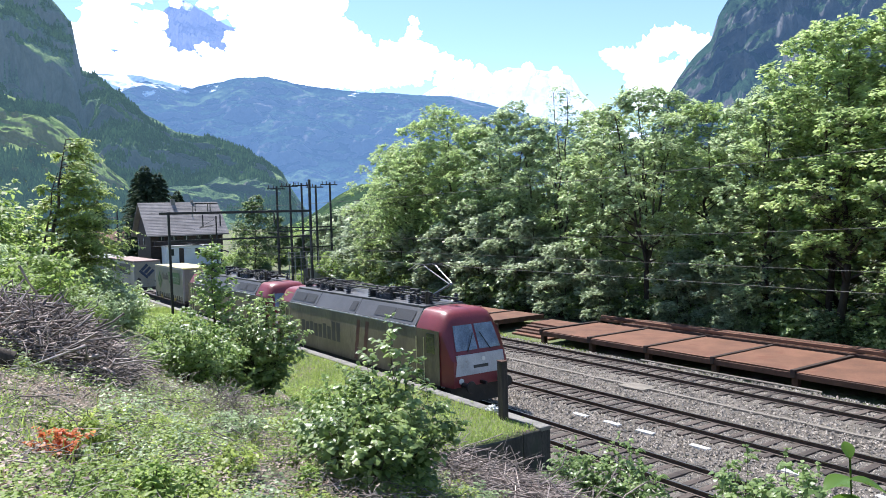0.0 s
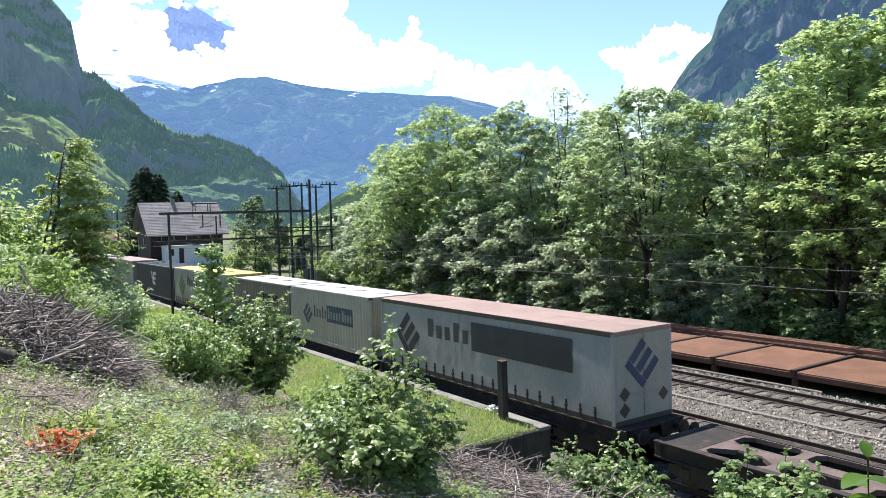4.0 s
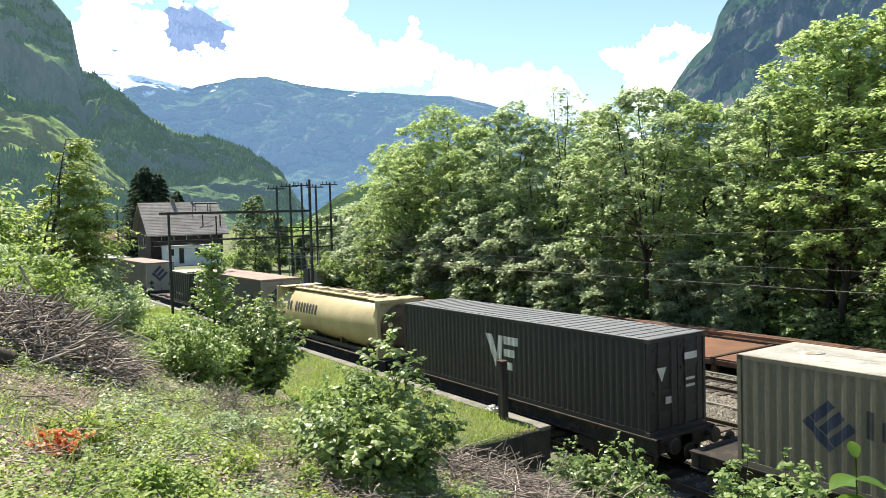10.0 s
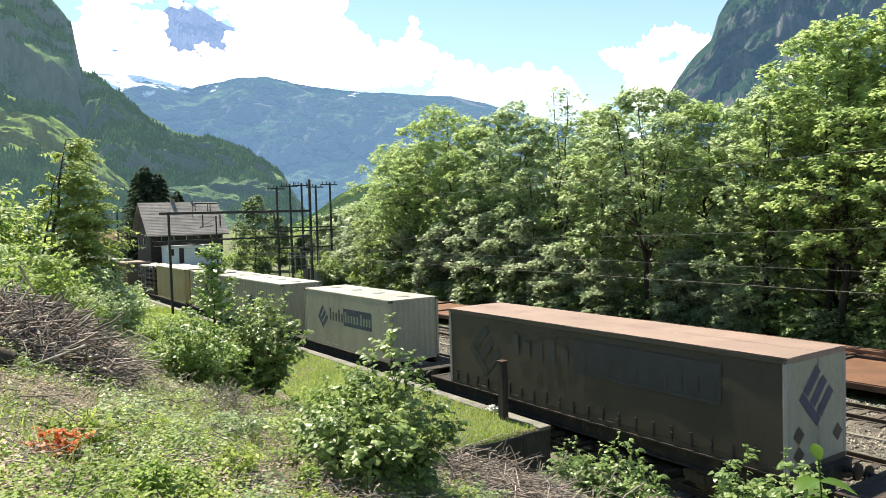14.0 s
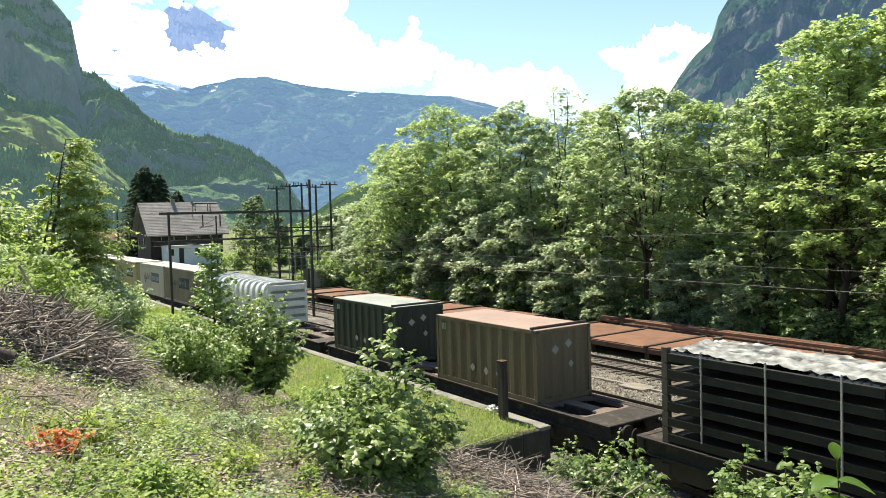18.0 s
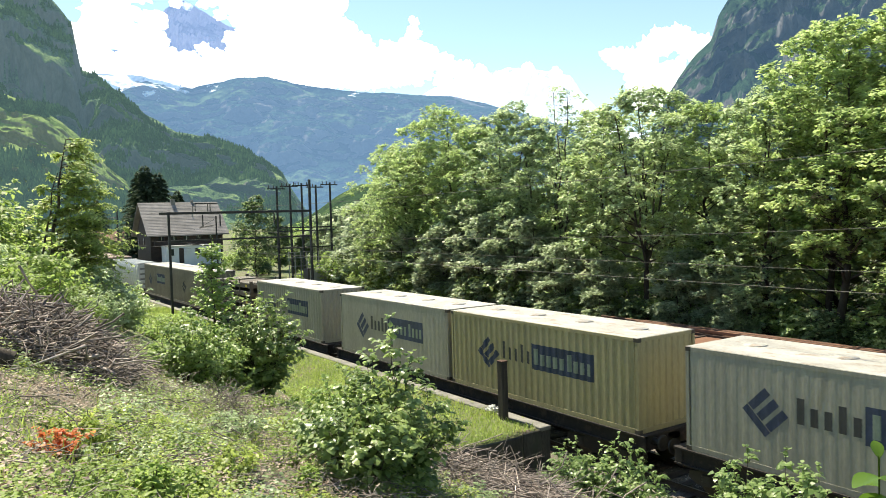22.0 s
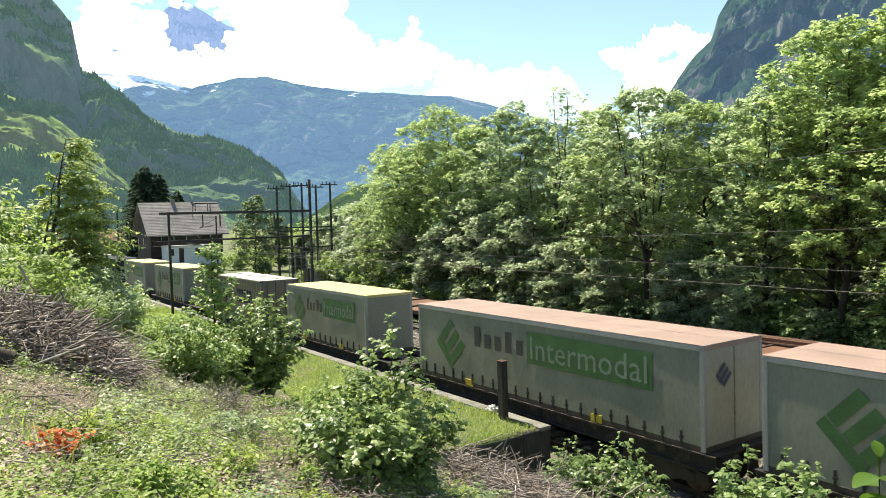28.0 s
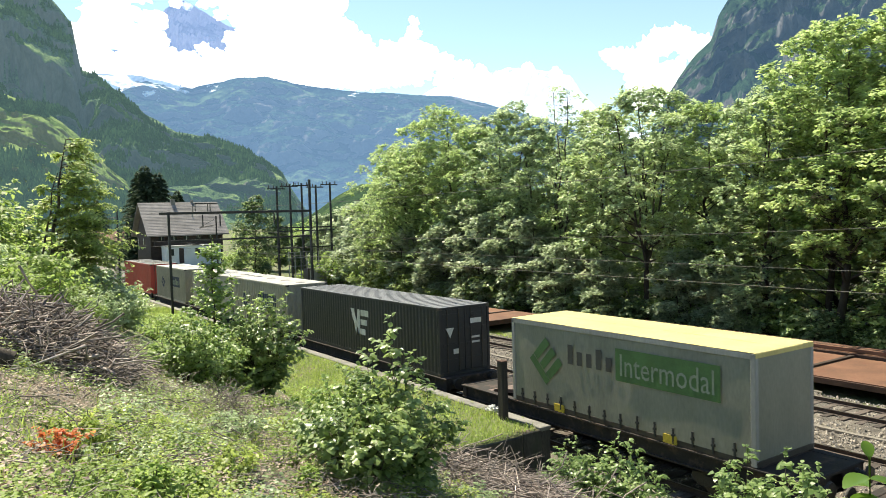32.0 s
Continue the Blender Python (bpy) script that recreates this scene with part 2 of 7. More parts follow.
def cable_duct():
    d = empty("cable_duct", pose(0, 7.86, -0.25), "long beige concrete cable duct with slab covers", "cable duct", kind="structure")
    rnd = random.Random(8)
    me = bpy.data.meshes.new("cover_slab")
    bm = box_bm(-0.49, 0.49, -0.10, 0.10, 0, 0.09, 0.01)
    bm.to_mesh(me)
    bm.free()
    me.materials.append(M["duct"])
    for k in range(60):
        obj("cover_slab", me, d, m=pose(-58 + k, rnd.uniform(-0.015, 0.015), rnd.uniform(-0.01, 0.015), 0, 0, rnd.uniform(-1, 1)))
    part("shaft_cover", box_bm(-22.9, -21.5, -0.5, 0.45, 0.02, 0.10, 0.015), M["duct"], d, "wide flat shaft cover")
    me2 = bpy.data.meshes.new("white_slab")
    bm = box_bm(-0.36, 0.36, -0.11, 0.11, 0, 0.1, 0.015)
    bm.to_mesh(me2)
    bm.free()
    me2.materials.append(M["white_slab"])
    for x, y in ((-20.47, 2.68), (-18.9, 2.74), (-17.43, 2.8), (-15.2, 2.83), (-12.1, 2.87), (-9.4, 2.9)):
        tagged(obj("marker_slab", me2, m=pose(x, y, -0.26, 0, 0, rnd.uniform(-4, 4))), "white-painted concrete slab lying in the ballast", "slab", "white slabs between the tracks")
    tagged(part("conduit_pipe", add_tube(bmesh.new(), (-26, 12.45, -0.16), (-16.5, 12.5, -0.16), 0.05), M["duct"]), "pale straight pipe lying beside the siding", "pipe")


cable_duct()


def ramp():
    """The old loading ramp: a concrete edge wall towards the track, and its end wall."""
    w = empty("ramp_wall", pose(0, 0, 0), "stained concrete retaining wall of a loading ramp, faces darkened for shade", "retaining wall", kind="structure")
    x = -17.1
    k = 0
    while x > -122:
        n = x - (3.0 if x > -60 else 12.0)
        part("wall_block", box_bm(n + 0.01, x - 0.01, -2.25, -1.90, -0.6, 0.84, 0.01), M["shaded_concrete"], w)
        part("coping", box_bm(n + 0.015, x, -2.32, -1.87, 0.84, 0.97, 0.02), M["concrete"], w)
        x = n
        k += 1
    part("end_wall", box_bm(-17.45, -17.09, -3.0, -2.26, -0.6, 0.90, 0.02), M["shaded_concrete"], w)
    part("end_wall", box_bm(-17.45, -17.08, -5.6, -3.02, -0.6, 0.85, 0.03), M["shaded_concrete"], w)
    p = empty("ramp_post", pose(-18.72, -2.45, 0.6), "thick weathered wooden post at the ramp edge", "post")
    part("post", box_bm(-0.13, 0.13, -0.12, 0.12, -0.1, 2.2, 0.02), M["wood_post"], p)
    part("iron_cap", box_bm(-0.14, 0.14, -0.13, 0.13, 2.2, 2.23, 0.01), M["rust_dark"], p)
    bm = bmesh.new()
    bmesh.ops.create_icosphere(bm, subdivisions=3, radius=0.22)
    for v in bm.verts:
        v.co *= 0.6 + 0.9 * abs(noise.noise(v.co * 9))
        v.co.z *= 0.7
    tagged(part("plastic_rag", bm, M["white_slab"], m=pose(-19.55, -2.25, 1.05)), "crumpled pale plastic rag on the ramp edge", "rag")


ramp()


M["beam_dark"] = mat("beam_dark", (0.055, 0.035, 0.026), 0.85, 0.2, vary=0.4, scale=2)


def steel_platform(x0, x1, label):
    """Low rusty steel plates on short legs."""
    p = empty("steel_platform", pose(0, 0, 0), label, "platform", "rusty platforms")
    rnd = random.Random(int(-x0))
    x = x0
    while x < x1 - 1:
        n = min(x + 4.05, x1)
        z = 0.42 + rnd.uniform(-0.03, 0.03)
        part("deck_plate", box_bm(x + 0.06, n - 0.06, 12.95, 17.75, z - 0.04, z, 0.008), M["rust"], p)
        part("cross_beam", box_bm(x - 0.11, x + 0.11, 12.85, 17.8, 0.15, 0.50, 0.01), M["beam_dark"], p)
        for y in (13.15, 17.5):
            part("leg", box_bm(x - 0.14, x + 0.14, y - 0.14, y + 0.14, -0.5, 0.16), M["rust_dark"], p)
        part("edge_beam", box_bm(x + 0.1, n - 0.1, 12.88, 12.98, 0.12, 0.36 + rnd.uniform(0, 0.03), 0.01), M["rust_dark"], p)
        x = n
    part("cross_beam", box_bm(x1 - 0.09, x1 + 0.09, 12.9, 17.8, 0.15, 0.47, 0.01), M["rust_dark"], p)
    return p


steel_platform(-34.2, 6.3, "low platform of rusty steel plates beside the siding")
steel_platform(-71.0, -39.5, "long rusty steel plate platform near the gantry")


def rail_stack():
    p = empty("beam_stack", pose(0, 0, 0), "stack of long rusty rails behind the platform", "rail stack")
    rnd = random.Random(3)
    for i in range(14):
        y, z = 18.1 + (i % 5) * 0.22 + rnd.uniform(-0.05, 0.05), 0.12 + (i // 5) * 0.24
        a = -34 + rnd.uniform(-1, 3)
        part("rail_beam", box_bm(a, 5 + rnd.uniform(-2, 2), y - 0.07, y + 0.07, z, z + 0.17, 0.015), M["rust_dark"] if i % 2 else M["rust"], p, m=pose(0, 0, 0, 0, 0, 0))
    for x in (-32, -26, -20, -14, -8, -2, 4):
        part("bearer", box_bm(x, x + 0.2, 17.85, 19.3, -0.45, 0.12), M["rust_dark"], p)
    q = empty("plate_pile", pose(0, 0, 0), "low pile of rusty plates in the platform gap", "plate pile")
    for i in range(5):
        a = -38.6 + rnd.uniform(0, 0.6)
        part("plate", box_bm(a, a + 3.6, 13.9 + i * 0.45, 16.0 + i * 0.4, -0.36 + i * 0.12, -0.25 + i * 0.12, 0.01), M["rust_dark"] if i % 2 else M["rust"], q)


rail_stack()
# ---- the train ----
MOVERS = []          # (thing, x of its middle at the start, height)


def rides(ob, s_front, length, z):
    MOVERS.append((ob, s_front - length / 2, z))
    return ob


def share(name, bm, ma, smooth=False):
    me = bpy.data.meshes.new(name)
    bm.to_mesh(me)
    bm.free()
    me.materials.append(ma)
    if smooth:
        me.shade_smooth()
    return me


M["loco_side"] = mat("loco_side", (0.175, 0.15, 0.10), 0.5, 0.1, vary=0.4, scale=0.7, wear=(0.085, 0.07, 0.048), wear_at=0.52, stretch=(1, 1, 0.35), bump=0.05)
M["loco_red"] = mat("loco_red", (0.22, 0.035, 0.04), 0.4, vary=0.25, scale=0.9, wear=(0.14, 0.035, 0.035), wear_at=0.58, bump=0.04)
M["loco_roof"] = mat("loco_roof", (0.115, 0.113, 0.115), 0.5, 0.2, vary=0.3, scale=0.8, wear=(0.12, 0.11, 0.10), wear_at=0.56, bump=0.06)
M["loco_white"] = mat("loco_white", (0.55, 0.56, 0.58), 0.45, vary=0.25, scale=1.5, wear=(0.3, 0.28, 0.25), wear_at=0.6, bump=0.03)
M["grille"] = mat("grille", (0.05, 0.05, 0.052), 0.6, 0.3, vary=0.4, scale=12, stretch=(8, 1, 1))
M["glass"] = mat("dark_glass", (0.02, 0.025, 0.03), 0.06, vary=0.1, scale=1, bump=0, spec=0.8)
# pale blue base holds the sky's gleam on the windscreens
M["screen"] = mat("windscreen_glass", (0.24, 0.29, 0.34), 0.08, vary=0.5, scale=1.5, bump=0, spec=1.0)
M["lamp"] = mat("lamp_lens", (0.75, 0.75, 0.72), 0.15, vary=0.05, scale=4, bump=0, spec=0.8)
M["insulator"] = mat("insulator", (0.035, 0.028, 0.025), 0.3, vary=0.2, scale=8, bump=0)
M["alu"] = mat("aluminium", (0.3, 0.3, 0.3), 0.4, 0.9, vary=0.2, scale=4, bump=0)
# sills and underframe: the loads' shade is put into this near-black rust
M["wagon"] = mat("wagon_rust_shaded", (0.034, 0.027, 0.023), 0.85, 0.1, vary=0.4, scale=1.5, wear=(0.07, 0.045, 0.033), wear_at=0.52, random_tint=0.2)
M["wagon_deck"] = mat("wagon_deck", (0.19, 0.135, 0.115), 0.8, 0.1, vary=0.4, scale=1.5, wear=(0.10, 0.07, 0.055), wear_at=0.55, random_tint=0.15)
M["wheel"] = mat("wheel_steel", (0.09, 0.075, 0.06), 0.6, 0.5, vary=0.3, scale=3)
M["letter_dark"] = mat("letter_dark", (0.05, 0.05, 0.05), 0.6, vary=0.2, scale=3, bump=0)
M["letter_red"] = mat("letter_red", (0.12, 0.045, 0.038), 0.6, vary=0.3, scale=3, bump=0)
M["handrail"] = mat("handrail", (0.55, 0.52, 0.30), 0.5, vary=0.1, scale=3, bump=0)

# shared running gear
_bm = bmesh.new()
add_tube(_bm, (0, -0.065, 0), (0, 0.065, 0), 0.46, n=24)
add_tube(_bm, (0, -0.08, 0), (0, -0.065, 0), 0.30, 0.40, n=20)
add_tube(_bm, (0, 0.055, 0), (0, 0.085, 0), 0.485, n=24)
WHEEL = share("wheel", _bm, M["wheel"])
_bm = tube_bm((0, -0.8, 0), (0, 0.8, 0), 0.085, n=10)
AXLE = share("axle", _bm, M["wheel"])
_bm = bmesh.new()
for _s in (-1, 1):
    add_prism(_bm, [(-1.45, 0.42), (-1.2, 0.30), (-0.55, 0.30), (-0.35, 0.22), (0.35, 0.22), (0.55, 0.30), (1.2, 0.30), (1.45, 0.42), (1.45, 0.62), (0.6, 0.72), (0.3, 0.80), (-0.3, 0.80), (-0.6, 0.72), (-1.45, 0.62)], "y", _s * 0.98, _s * 1.10)
    for _x in (-0.9, 0.9):
        add_box(_bm, _x - 0.16, _x + 0.16, _s * 1.06 - 0.07, _s * 1.06 + 0.07, 0.30, 0.62, 0.03)
add_box(_bm, -0.25, 0.25, -1.0, 1.0, 0.45, 0.85)
FRAME = share("bogie_frame", _bm, M["black_steel"])
_bm = bmesh.new()
add_tube(_bm, (0, 0, 0), (0.35, 0, 0), 0.10, n=12)
add_tube(_bm, (0.35, 0, 0), (0.55, 0, 0), 0.07, n=12)
add_tube(_bm, (0.55, 0, 0), (0.60, 0, 0), 0.23, 0.21, n=18)
BUFFER = share("buffer", _bm, M["black_steel"])


def bogie(parent, x, scale=1.0):
    b = obj("bogie", FRAME, parent, m=pose(x, 0, 0) @ Matrix.Diagonal((scale, 1, scale, 1)))
    for dx in (-0.9, 0.9):
        obj("axle", AXLE, b, m=pose(dx, 0, 0.46))
        for s in (-1, 1):
            obj("wheel", WHEEL, b, m=pose(dx, s * 0.77, 0.46, 0, 0, 0 if s < 0 else 180))
    return b


def buffers(parent, half):
    for e in (-1, 1):
        for s in (-0.875, 0.875):
            obj("buffer", BUFFER, parent, m=pose(e * (half - 0.55), s, 1.04, 0, 0, 0 if e > 0 else 180))


def paint(name, polys, ma, parent, side, half, wave=None, lift=0.005, label=""):
    """Flat marks on a side wall (side -1 or 1) or, with side 'front', on the end wall; each convex outline in (x, z) or (y, z). They follow a corrugated wall."""
    v, f = [], []
    for poly in polys:
        xs = [p[0] for p in poly]
        a, b = min(xs), max(xs)
        cuts = {a, b, *xs}
        if wave:
            cuts |= {c for c in wave["cuts"] if a < c < b}
        cuts = sorted(cuts)
        col = []
        for x in cuts:
            zs = []
            for i in range(len(poly)):
                (x0, z0), (x1, z1) = poly[i], poly[(i + 1) % len(poly)]
                if abs(x1 - x0) < 1e-9:
                    if abs(x - x0) < 1e-9:
                        zs += [z0, z1]
                elif min(x0, x1) - 1e-9 <= x <= max(x0, x1) + 1e-9:
                    zs.append(z0 + (z1 - z0) * (x - x0) / (x1 - x0))
            off = half - (wave["depth_at"](x) if wave else 0.0) + lift
            k = len(v)
            for z in (min(zs), max(zs)):
                v.append((off, x, z) if side == "front" else (x, side * off, z))
            col.append(k)
        for i in range(len(col) - 1):
            q = (col[i], col[i + 1], col[i + 1] + 1, col[i] + 1)
            f.append(q if side in ("front", -1) else q[::-1])
    return obj(name, mesh_from(name, v, f, ma), parent, label)


def rect(x0, x1, z0, z1):
    return [(x0, z0), (x1, z0), (x1, z1), (x0, z1)]


def word(x0, x1, z0, z1, heights, gap=0.8):
    """Plain blocks of the size of a written word."""
    n = len(heights)
    w = (x1 - x0) / (n + (n - 1) * gap)
    out = []
    for i, h in enumerate(heights):
        if h <= 0:
            continue
        a, b, top = x0 + i * w * (1 + gap), x0 + i * w * (1 + gap) + w, z0 + (z1 - z0) * h
        out.append(rect(a, b, z0, top))
    return out


def letters(text, x0, x1, z0, z1, side, off, ma, parent):
    """A readable word on a side wall, set in the built-in font and stretched to its space."""
    cu = bpy.data.curves.new("lettering", "FONT")
    cu.body = text
    cu.resolution_u = 2
    ob = bpy.data.objects.new("lettering", cu)
    scene.collection.objects.link(ob)
    bpy.context.view_layer.update()
    me = bpy.data.meshes.new_from_object(ob.evaluated_get(bpy.context.evaluated_depsgraph_get()))
    bpy.data.objects.remove(ob)
    xs, zs = [p.co.x for p in me.vertices], [p.co.y for p in me.vertices]
    ax, bx, az, bz = min(xs), max(xs), min(zs), max(zs)
    for p in me.vertices:
        u = x0 + (x1 - x0) * (p.co.x - ax) / (bx - ax)
        p.co = (u if side < 0 else -u, side * off, z0 + (z1 - z0) * (p.co.y - az) / (bz - az))
    me.materials.clear()
    me.materials.append(ma)
    me.update()
    return obj("lettering", me, parent)


def emblem(cx, cz, r):
    """A square set on its corner, cut into a spine and three bars."""
    c = math.sqrt(0.5)
    out = []
    for u0, u1, v0, v1 in ((-1, -0.55, -1, 1), (-0.5, 1, -1, -0.5), (-0.5, 1, -0.25, 0.25), (-0.5, 1, 0.5, 1)):
        out.append([(cx + r * c * (u - v) * 0.7, cz + r * c * (u + v) * 0.7) for u, v in ((u0, v0), (u1, v0), (u1, v1), (u0, v1))])
    return out


def flip(polys):
    return [[(-x, z) for x, z in p] for p in polys]


def loft(stations, ma, name, parent, label=""):
    """A skin through equal cross-sections of (y, z) along x."""
    v, f = [], []
    n = len(stations[0][1])
    for x, sec in stations:
        v += [(x, y, z) for y, z in sec]
    for i in range(len(stations) - 1):
        for j in range(n):
            k = (j + 1) % n
            f.append((i * n + j, i * n + k, (i + 1) * n + k, (i + 1) * n + j))
    f.append(tuple(range(n))[::-1])
    f.append(tuple((len(stations) - 1) * n + j for j in range(n)))
    me = mesh_from(name, v, f, ma)
    bm = bmesh.new()
    bm.from_mesh(me)
    bmesh.ops.recalc_face_normals(bm, faces=bm.faces)
    bm.to_mesh(me)
    bm.free()
    me.shade_smooth()
    me.set_sharp_from_angle(angle=radians(30))
    return obj(name, me, parent, label)


def pantograph(parent, x, raised, way_):
    p = obj("pantograph", share("pantograph", add_box(add_box(box_bm(-0.9, 0.9, -0.55, -0.45, 4.05, 4.12), -0.9, 0.9, 0.45, 0.55, 4.05, 4.12), -0.05, 0.05, -0.55, 0.55, 4.05, 4.12), M["dark_pole"]), parent, m=pose(x, 0, 0))
    if raised:
        knee, head = (-1.15 * way_, 0, 4.75), (0.45 * way_, 0, 5.45)
    else:
        knee, head = (-1.3 * way_, 0, 4.2), (0.5 * way_, 0, 4.3)
    arm = M["alu"] if raised else M["black_steel"]
    part("lower_arm", tube_bm((0.5 * way_, 0, 4.12), knee, 0.045), arm, p)
    bm = bmesh.new()
    for s in (-0.28, 0.28):
        add_tube(bm, (knee[0], s * 0.3, knee[2]), (head[0], s, head[2]), 0.025)
    part("upper_arm", bm, arm, p)
    bm = bmesh.new()
    for dx in (-0.2, 0.2):
        add_tube(bm, (head[0] + dx, -0.55, head[2] + 0.05), (head[0] + dx, 0.55, head[2] + 0.05), 0.025)
        for s in (-1, 1):
            add_tube(bm, (head[0] + dx, s * 0.55, head[2] + 0.05), (head[0] + dx, s * 0.95, head[2] - 0.15), 0.022)
    part("contact_head", bm, M["black_steel"], p)


_bm = bmesh.new()
for _k in range(4):
    add_tube(_bm, (0, 0, _k * 0.085), (0, 0, _k * 0.085 + 0.05), 0.13, 0.10, n=10)
add_tube(_bm, (0, 0, 0), (0, 0, 0.38), 0.045, n=8)
INSULATOR = share("insulator", _bm, M["insulator"])


def locomotive(s_front, raised_front, label):
    L = 18.2
    lo = empty("locomotive", pose(0, 0, 0), label, "locomotive", "locomotives")

    def sec(w, zc, wr, zr, z0=0.95):
        half_ = [(w, z0), (w, zc - 0.12), (w - 0.03, zc + 0.02), (wr + (w - wr) * 0.42, zr - (zr - zc) * 0.40), (wr + 0.05, zr - 0.07), (wr - 0.12, zr + 0.02), (wr * 0.5, zr + 0.06)]
        return [(-y, z) for y, z in half_] + [(y, z) for y, z in half_[::-1]]
    loft([(x, sec(1.47, 3.12, 1.02, 3.80)) for x in (-6.7, 6.7)], M["loco_side"], "body", lo)
    for e in (-1, 1):
        st = [(6.7, sec(1.47, 3.12, 1.02, 3.80)), (7.9, sec(1.46, 3.10, 1.02, 3.79)), (8.2, sec(1.44, 3.05, 1.0, 3.73)), (8.36, sec(1.42, 2.98, 1.0, 3.60)), (8.52, sec(1.40, 2.85, 1.02, 3.34)), (8.98, sec(1.33, 2.0, 1.1, 2.22)), (9.1, sec(1.28, 1.92, 1.1, 2.0))]
        st = [(x * e, s) for x, s in st]
        cab = loft(st, M["loco_red"], "cab", lo, "faded red driver's cab")
        # windscreen on the slope between 2.3 and 3.28
        for s in (-1, 1):
            q = []
            for yy, zz in ((0.05, 2.32), (1.08, 2.32), (0.95, 3.26), (0.05, 3.26)):
                xx = 8.98 + (8.52 - 8.98) * (zz - 2.25) / (3.34 - 2.25) + 0.035
                q.append((e * xx, s * yy, zz))
            part_me = mesh_from("windscreen", q, [(0, 1, 2, 3) if e * s > 0 else (3, 2, 1, 0)], M["screen"])
            ws = obj("windscreen", part_me, cab, "pale blue windscreen pane with sky gleam in its colour")
            part("wiper", tube_bm((e * 9.03, s * 0.55, 2.28), (e * 8.83, s * 0.16, 2.95), 0.02, n=5), M["black_steel"], cab)
        part("nose_panel", add_prism(bmesh.new(), [(-1.2, 1.38), (1.2, 1.38), (1.1, 2.17), (-1.1, 2.17)], "x", e * 9.0, e * 9.115), M["loco_white"], cab, "pale grey nose panel")
        for s in (-1, 1):
            part("headlight", tube_bm((e * 9.05, s * 0.95, 1.18), (e * 9.13, s * 0.95, 1.18), 0.11, n=14), M["lamp"], cab, "round white headlight")
        part("upper_light", tube_bm((e * 9.06, 0.12, 1.95), (e * 9.14, 0.12, 1.95), 0.09, n=14), M["lamp"], cab)
        part("number_panel", box_bm(e * 9.1 - 0.03, e * 9.1 + 0.03, -0.35, 0.35, 1.62, 1.74), M["letter_dark"], cab)
        part("plough", add_prism(bmesh.new(), [(-1.25, 0.25), (1.25, 0.25), (1.35, 0.95), (-1.35, 0.95)], "x", e * 8.55, e * 8.95), M["black_steel"], lo)
        part("coupling_hook", box_bm(e * 9.25 - 0.22, e * 9.25 + 0.22, -0.06, 0.06, 0.98, 1.12, 0.02), M["black_steel"], lo)
        for s in (-1, 1):
            w = part("side_window", box_bm(e * 7.75 - 0.30, e * 7.75 + 0.30, s * 1.463 - 0.012, s * 1.463 + 0.012, 2.15, 2.95, 0.004), M["glass"], cab)
            part("cab_side", box_bm(e * 7.55 - 0.84, e * 7.55 + 0.84, s * 1.466 - 0.004, s * 1.466 + 0.004, 0.97, 3.08), M["loco_side"], cab, "grey side panel of the cab")
            for x in (6.75, 7.32):
                part("handrail", tube_bm((e * x, s * 1.52, 1.05), (e * x, s * 1.52, 2.75), 0.022, n=6), M["handrail"], lo, "thin yellow handrail")
            part("door_gap", box_bm(e * 7.02 - 0.27, e * 7.02 + 0.27, s * 1.472 - 0.003, s * 1.472 + 0.003, 1.0, 3.0), M["loco_side"], lo)
        bogie(lo, e * 5.2, 1.35)
    # roof slope panels with grilles
    for s in (-1, 1):
        for a, b in ((-6.65, -3.3), (-3.25, 1.2), (1.25, 6.65)):
            v = [(a, s * 1.475, 3.15), (b, s * 1.475, 3.15), (b, s * 1.04, 3.81), (a, s * 1.04, 3.81)]
            v += [(x, y * 0.985, z - 0.05) for x, y, z in v]
            f = [(0, 1, 2, 3), (4, 7, 6, 5), (0, 4, 5, 1), (1, 5, 6, 2), (2, 6, 7, 3), (3, 7, 4, 0)]
            obj("roof_panel", mesh_from("roof_panel", v, f, M["loco_roof"]), lo)
        for a, b in ((-6.4, -4.9), (-4.8, -3.6), (0.5, 1.05), (3.0, 4.6), (4.7, 6.3)):
            v = [(x, s * (1.468 - k * 0.42), 3.18 + k * 0.62) for k, x in ((0.15, a), (0.15, b), (0.8, b), (0.8, a))]
            obj("grille", mesh_from("grille", [(x, y * 1.012, z + 0.008) for x, y, z in v], [(0, 1, 2, 3) if s < 0 else (3, 2, 1, 0)], M["grille"]), lo, "dark ventilation grille")
        part("gutter", box_bm(-6.7, 6.7, s * 1.48 - 0.02, s * 1.48 + 0.02, 3.08, 3.13), M["loco_white"], lo)
        part("skirt", box_bm(-8.3, 8.3, s * 1.40 - 0.03, s * 1.40 + 0.03, 0.72, 0.96), M["black_steel"], lo)
        txt = word(-5.1, -0.45, 1.62, 2.55, [0.75, 0.7, 0.75, 0.7, 0.7, 0.8, 0.7, 1.0, 1.0], 0.3)
        bars = [[(1.0, 1.05), (1.33, 1.05), (1.75, 2.9), (1.42, 2.9)], [(1.85, 1.05), (2.18, 1.05), (2.6, 2.9), (2.27, 2.9)]]
        paint("lettering", txt if s < 0 else flip(txt), M["letter_dark"], lo, s, 1.47)
        paint("stripe", bars, M["letter_red"], lo, s, 1.47)
    part("roof_deck", box_bm(-6.6, 6.6, -0.98, 0.98, 3.80, 3.90, 0.02), M["loco_roof"], lo)
    part("underframe", box_bm(-3.0, 3.0, -1.3, 1.3, 0.35, 0.95, 0.05), M["black_steel"], lo)
